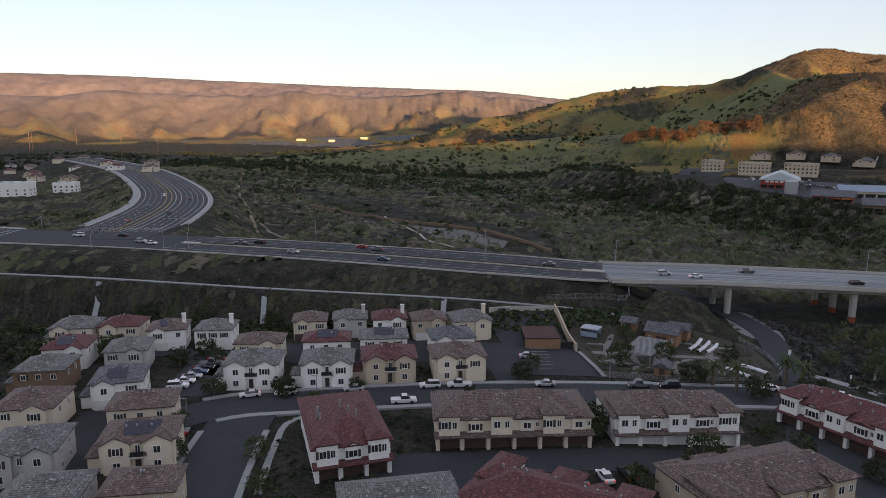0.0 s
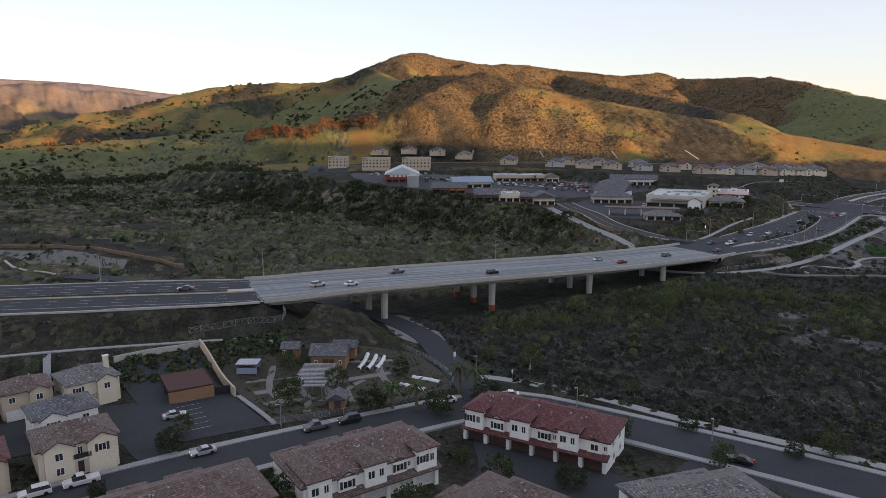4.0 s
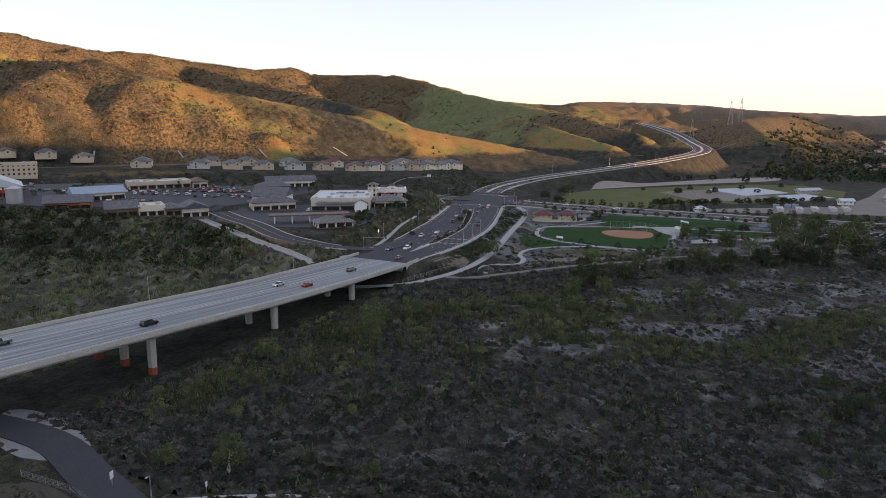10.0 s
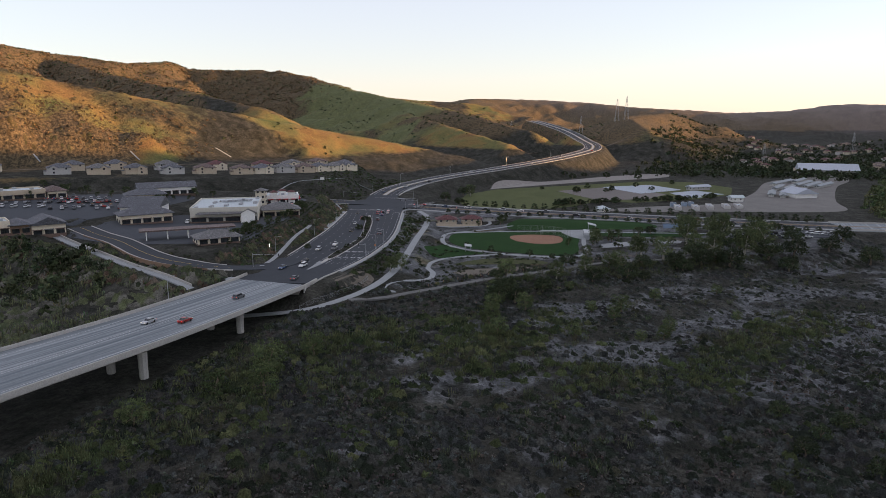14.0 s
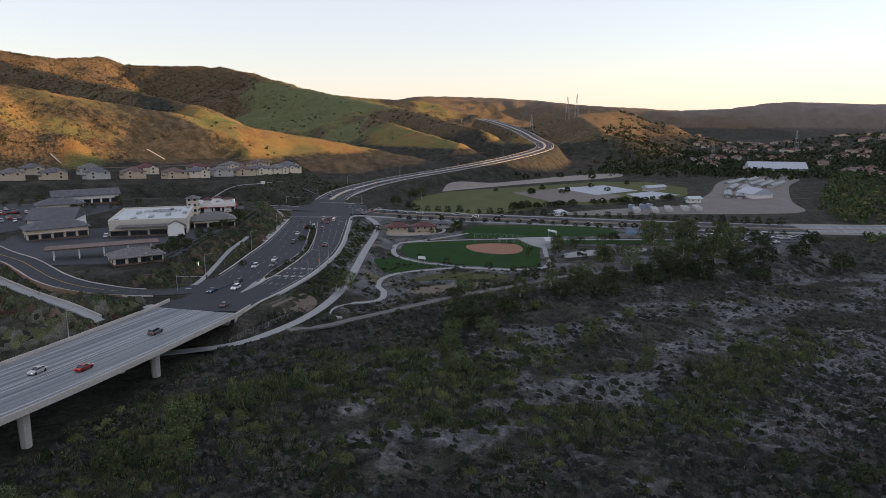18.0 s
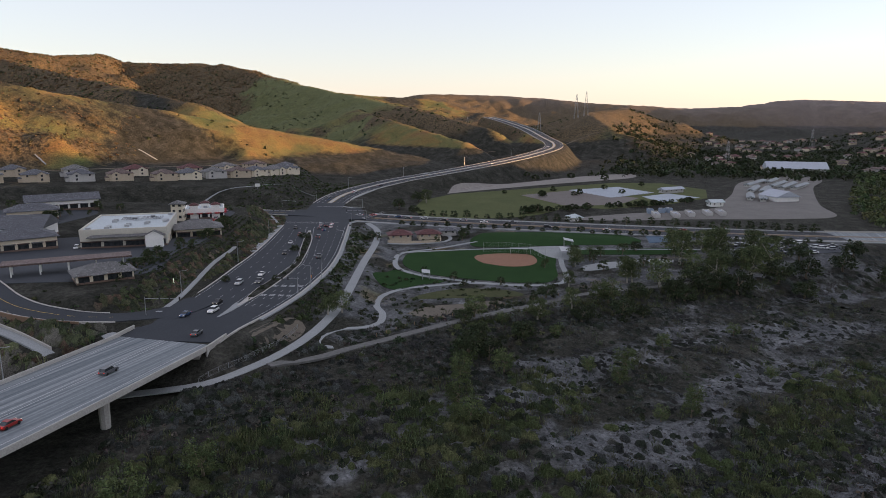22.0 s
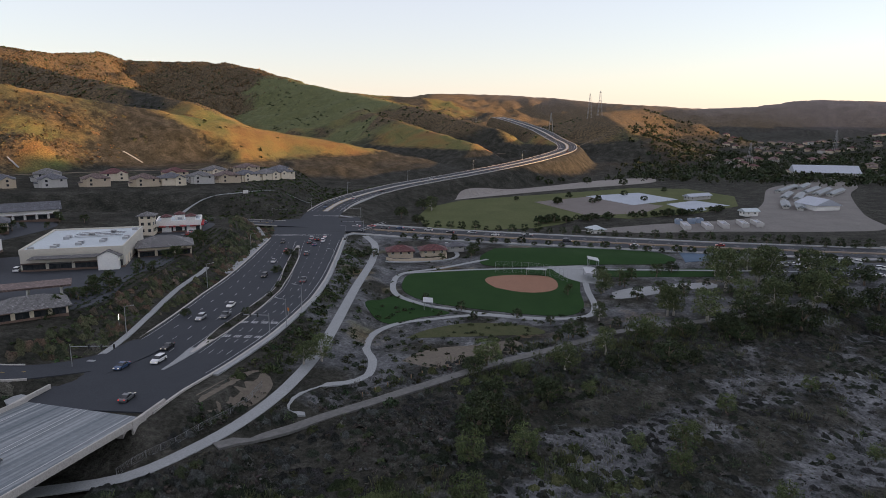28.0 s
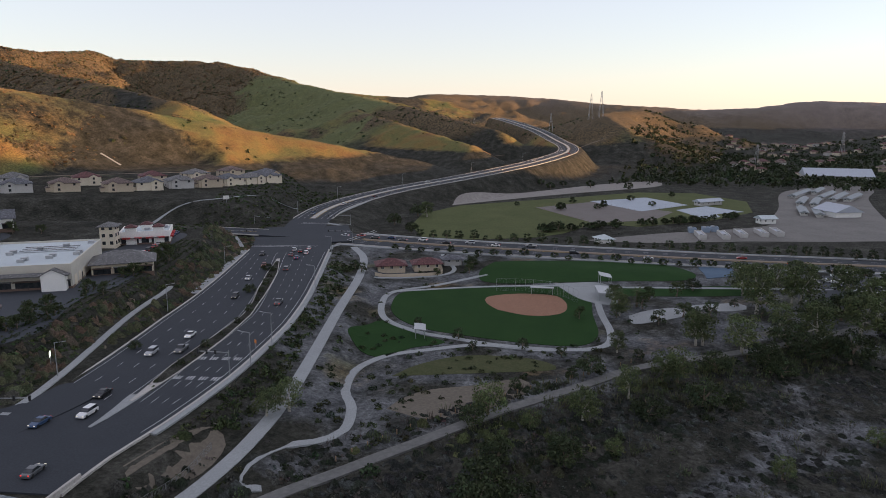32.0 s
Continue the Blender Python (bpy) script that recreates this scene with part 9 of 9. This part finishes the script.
def s_of(l, x):
    arc = np.concatenate([[0], np.cumsum(np.linalg.norm(np.diff(l[:, :2], axis=0), axis=1))])
    return float(np.interp(x, l[:, 0], arc))


cycle = [("sedan", "grey"), ("suv", "white"), ("sedan", "black"), ("suv", "silver"), ("sedan", "white"), ("pickup", "grey"), ("suv", "black"), ("sedan", "silver"), ("sedan", "red"), ("suv", "grey"), ("sedan", "blue")]
k = 0
for x, off in ((-196, -7), (-160, 4), (-142, 8), (-125, -4), (-118, -7), (-84, 3.4), (-78, 7.2), (-55, -8), (-36, 10.5), (-28, 7), (-18, -10.5), (36, 3.5), (-250, -7), (-300, -10.5)):
    on_road(W, s_of(W, x), off, off > 0, *cycle[k % 11], group="cars on the arterial road")
    k += 1
for x, off in ((74, -3), (84, -6.4), (108, 6.4), (140, -6.4), (200, 2.6), (205, -6.2), (236, -3)):
    on_road(B, s_of(B, x), off, off > 0, *cycle[k % 11], group="cars on the bridge")
    k += 1
for x, off in ((286, 9.5), (268, -2.5), (292, 3.5), (302, 6.8), (330, 10.4), (345, 7.2), (333, 3.8), (388, 7), (416, 6.8), (440, 3.6), (432, -4), (455, -7), (462, -4), (466, -10.6), (470, -7.4), (474, -4), (478, -10.6), (380, -6.8), (464, 7)):
    side_ = off + (1.2 if off > 0 else -1.2) + float(np.interp(x, E_[:, 0], E_MID))
    on_road(E_, s_of(E_, x), side_, off > 0, *cycle[k % 11], group="cars on the east road")
    k += 1
for s, off in ((26, 4), (34, 7.6), (44, 4), (52, 7.6), (60, 4), (70, 7.5), (84, 4), (96, 7.5), (110, 4), (128, 7.4), (150, -4), (185, -7.4), (230, 4), (250, -7)):
    on_road(C, s, off, off > 0, *cycle[k % 11], lift=0.07, group="cars on the cross road")
    k += 1
for s, off in ((70, 4), (82, 7.4), (110, -4), (150, -7.4), (230, 4), (330, -4), (420, 4), (520, -7), (560, 7)):
    on_road(Hh, s, off, off > 0, *cycle[k % 11], lift=0.06, group="cars on the hill road")
    k += 1
for s, off in ((40, 8), (70, -6), (110, 12), (150, -10), (180, 6)):
    on_road(S, s, off, off > 0, *cycle[k % 11], lift=0.08, group="cars on the side road")
    k += 1
# parked along the street and in courts
ST = along(STREET, 3)
for x, kind, paint in ((-41.5, "sedan", "white"), (-34.5, "suv", "white"), (-19.5, "sedan", "silver"), (-2.5, "suv", "white"), (4.2, "pickup", "white"), (24, "sedan", "silver"), (46, "pickup", "grey"), (53, "suv", "black"), (76, "sedan", "white"), (88.5, "sedan", "white")):
    on_road(ST, s_of(ST, x), 4.2, True, kind, paint, group="cars parked along the street")
on_road(ST, s_of(ST, -9), -4.2, False, "pickup", "white", group="cars parked along the street")
on_road(ST, s_of(ST, 112), -3.6, True, "sedan", "black", group="cars parked along the street")
for i in range(7):
    put_car(-60.5 + i * 0.5, 150.5 + i * 3.1, 8, *cycle[(i * 3 + 1) % 11], True, "cars parked in the court", None)
for x, y, tn, kd, pt in ((-50, 119, 82, "pickup", "black"), (-50.5, 124, 82, "suv", "red"), (23, 108, 100, "sedan", "grey"), (27.5, 109, 100, "sedan", "white"), (31.5, 110, 100, "suv", "black"), (45, 115, 95, "suv", "black"), (51, 116, 20, "sedan", "white"),
                         (81, 96, 120, "suv", "red"), (85, 99, 120, "suv", "black"), (22, 172, 0, "sedan", "silver"), (-45.5, 187, 80, "suv", "grey")):
    put_car(x, y, tn, kd, pt, True, "cars parked in courts")
rnd = random.Random(8)
rows = [((300, 452), (340, 410), 9), ((285, 470), (325, 430), 9), ((318, 425), (352, 395), 8), ((262, 505), (300, 470), 8), ((258, 455), (285, 430), 6), ((232, 540), (262, 520), 6), ((330, 448), (362, 415), 8), ((250, 560), (290, 530), 8), ((238, 402), (262, 388), 0)]
for a, b, n in rows:
    for i in range(n):
        if rnd.random() < 0.85:
            u = (i + 0.5) / n
            put_car(a[0] + (b[0] - a[0]) * u, a[1] + (b[1] - a[1]) * u, -40 + 90 + rnd.uniform(-4, 4), *rnd.choice(cycle), False, "cars in the shop car park")
far_cars = []
for pt in ("white", "silver", "black", "grey", "red"):
    ln, w, lower, upper = car_shape("sedan")
    fc = empty("car", 0, 0, -650)
    part("body", extrude(lower, w, 0.2), shared(("coat", pt), lambda: coat("car_paint_" + pt, PAINTS[pt])), fc)
    part("glasshouse", extrude(upper, w - 0.12, None, 0.14), M["glass"], fc)
    far_cars.append(tagged(fc, f"{pt} saloon car in a large car park", "car", "cars in the shop car park"))
for a, b, n in (((310, 462), (352, 420), 12), ((294, 480), (334, 440), 12), ((276, 492), (314, 456), 12), ((252, 520), (288, 488), 11), ((242, 550), (280, 516), 11), ((262, 570), (300, 536), 10), ((268, 446), (292, 424), 7), ((322, 434), (350, 408), 8)):
    for i in range(n):
        if rnd.random() < 0.8:
            u = (i + 0.5) / n
            x, y = a[0] + (b[0] - a[0]) * u, a[1] + (b[1] - a[1]) * u
            copy_thing(far_cars[rnd.randrange(5)], pose(x, y, float(ground_at(x, y)) + 0.17, 0, 0, 50 + rnd.uniform(-4, 4)))
for i, fc in enumerate(far_cars):
    fc.matrix_world = pose(356 - i * 3, 400 + i * 2.6, float(ground_at(356 - i * 3, 400 + i * 2.6)) + 0.17, 0, 0, 50)
for i in range(12):
    u = i / 11
    put_car(384 + 66 * u, 322 + 28 * u - 0.002 * (u - 0.5), 24, *(("sedan", "red") if i % 3 == 0 else rnd.choice(cycle)), True, "cars queueing behind the diner")
for i in range(5):
    put_car(338 + i * 2.8, 346 - i * 3.0, 30, *rnd.choice(cycle), False, "cars by the market")
for i in range(22):
    put_car(484 + rnd.uniform(0, 36), 22 + i * 2.5, rnd.choice((80, 100)), *rnd.choice(cycle), False, "cars in the park lot")
for key, src in GARAGE.items():
    i = list(GARAGE).index(key)
    sx, sy = 340 + (i % 9) * 2.9, 436 - (i % 9) * 2.6 + (i // 9) * 14
    src.matrix_world = pose(sx, sy, float(ground_at(sx, sy)) + 0.12, 0, 0, 50)
    src["group"] = "cars in the shop car park"


def lamp_mesh(h, arm):
    bm = bmesh.new()
    bmesh.ops.create_cone(bm, cap_ends=True, segments=8, radius1=0.14, radius2=0.07, depth=h)
    bmesh.ops.translate(bm, vec=(0, 0, h / 2), verts=bm.verts)
    me = bpy.data.meshes.new("pole")
    bm.to_mesh(me)
    bm.free()
    me.materials.append(M["metal"])
    return me


def street_lamp(x, y, turn, h=9.0, arm=2.4, z=None):
    p = empty("street_lamp", x, y, float(ground_at(x, y)) if z is None else z, turn)
    under("pole", shared(("pole", h), lambda: lamp_mesh(h, arm)), p, Matrix())
    under("arm", shared(("arm", arm), lambda: slab_mesh("arm", 0, arm, -0.05, 0.05, 0, 0.1, M["metal"])), p, pose(0, 0, h - 0.15, 0, -8))
    under("lamp_head", shared(("lhead", arm), lambda: slab_mesh("lamp_head", arm - 0.1, arm + 0.6, -0.15, 0.15, 0, 0.14, M["metal"])), p, pose(0, 0, h - 0.1, 0, -8))
    return tagged(p, "tall grey street lamp on a single pole", "street lamp", "street lamps")


def lamps_along(l, xs, off, turn_in, h=9.0):
    for x in xs:
        i = int(np.argmin(np.abs(l[:, 0] - x)))
        n = normals2(l)[i]
        px, py = l[i, :2] + n * off
        street_lamp(px, py, math.degrees(math.atan2(-n[1] * off, -n[0] * off)), h, z=l[i, 2])


lamps_along(W, (-230, -60, 10), 18.2, 0)
lamps_along(W, (-190, -105), -18.2, 0)
lamps_along(B, (62, 156, 226), 15.9, 0, 8.5)
lamps_along(E_, (312, 372, 440), 21.6, 0)
lamps_along(E_, (322, 340, 398, 462), -21.2, 0)
for s0 in (60, 130, 210, 300, 400):
    p_ = Hh[min(len(Hh) - 1, int(s0 / 5))]
    street_lamp(p_[0], p_[1] + 13.5, -90, 9, z=p_[2])
for x, y in ((-28, 146.5), (40, 158.5), (100, 138), (112, 112), (126, 84), (92, 166), (-52, 133)):
    street_lamp(x, y, 200, 5.0, 0.6)


def signal_mast(x, y, turn, arm, z):
    p = empty("traffic_signal", x, y, z, turn)
    under("pole", shared(("pole", 6.5), lambda: lamp_mesh(6.5, 0)), p, Matrix())
    boxed("mast_arm", (0, arm, -0.07, 0.07, 5.8, 5.95), M["metal"], p)
    for k in range(3):
        hd = boxed("signal_head", (arm * (0.4 + 0.28 * k), arm * (0.4 + 0.28 * k) + 0.4, -0.25, 0.1, 5.3, 6.4), M["black"], p, "dark signal head")
    return tagged(p, "grey traffic signal with a long mast arm", "traffic signal", "traffic signals")


for x, y, tn, arm, z in ((-101, 271, 120, 12, 17), (-139, 270, 100, 12, 17), (-188, 322, -70, 12, 17.4), (-118, 318, 180, 10, 17.2), (484, 346, -60, 13, 3.4), (508, 288, 100, 13, 2.6), (556, 312, 120, 13, 3), (532, 362, -100, 13, 3.6), (281, 263, -70, 11, 6.8), (322, 232.5, 100, 8, 6)):
    signal_mast(x, y, tn, arm, z)


def sign(name, x, y, w, h, top, material, label, turn=0, z=None):
    p = empty(name, x, y, float(ground_at(x, y)) if z is None else z, turn)
    boxed("post", (-0.06, 0.06, -0.06, 0.06, -0.3, top - h), M["metal"], p)
    boxed("panel", (-w / 2, w / 2, -0.05, 0.05, top - h, top), material, p)
    return tagged(p, label, "sign")


sign("lit_sign", 310, 275.3, 1.8, 1.2, 4.2, M["signal_white"], "small lit monument sign on the slope", 40)
sign("warning_sign", 341, 237.5, 0.9, 0.9, 2.6, M["orange"], "orange warning sign beside the road", 60)
sign("trail_sign", 92, 176.5, 0.9, 1.3, 3.0, M["trim"], "white trail sign board on a post", 20)
sign("trail_sign", 100, 162, 0.6, 0.9, 2.0, M["trim"], "small white trail sign on a post", 20)
sign("street_sign", 487, 288, 1.6, 0.9, 3.2, surface("green_sign", (0.02, 0.12, 0.07), (0.03, 0.15, 0.09), 1, 0.5), "green guide sign at the junction", 30)
sign("estate_sign", 540, 386, 3.4, 2.2, 4.0, M["trim"], "white board sign on the slope", -40)
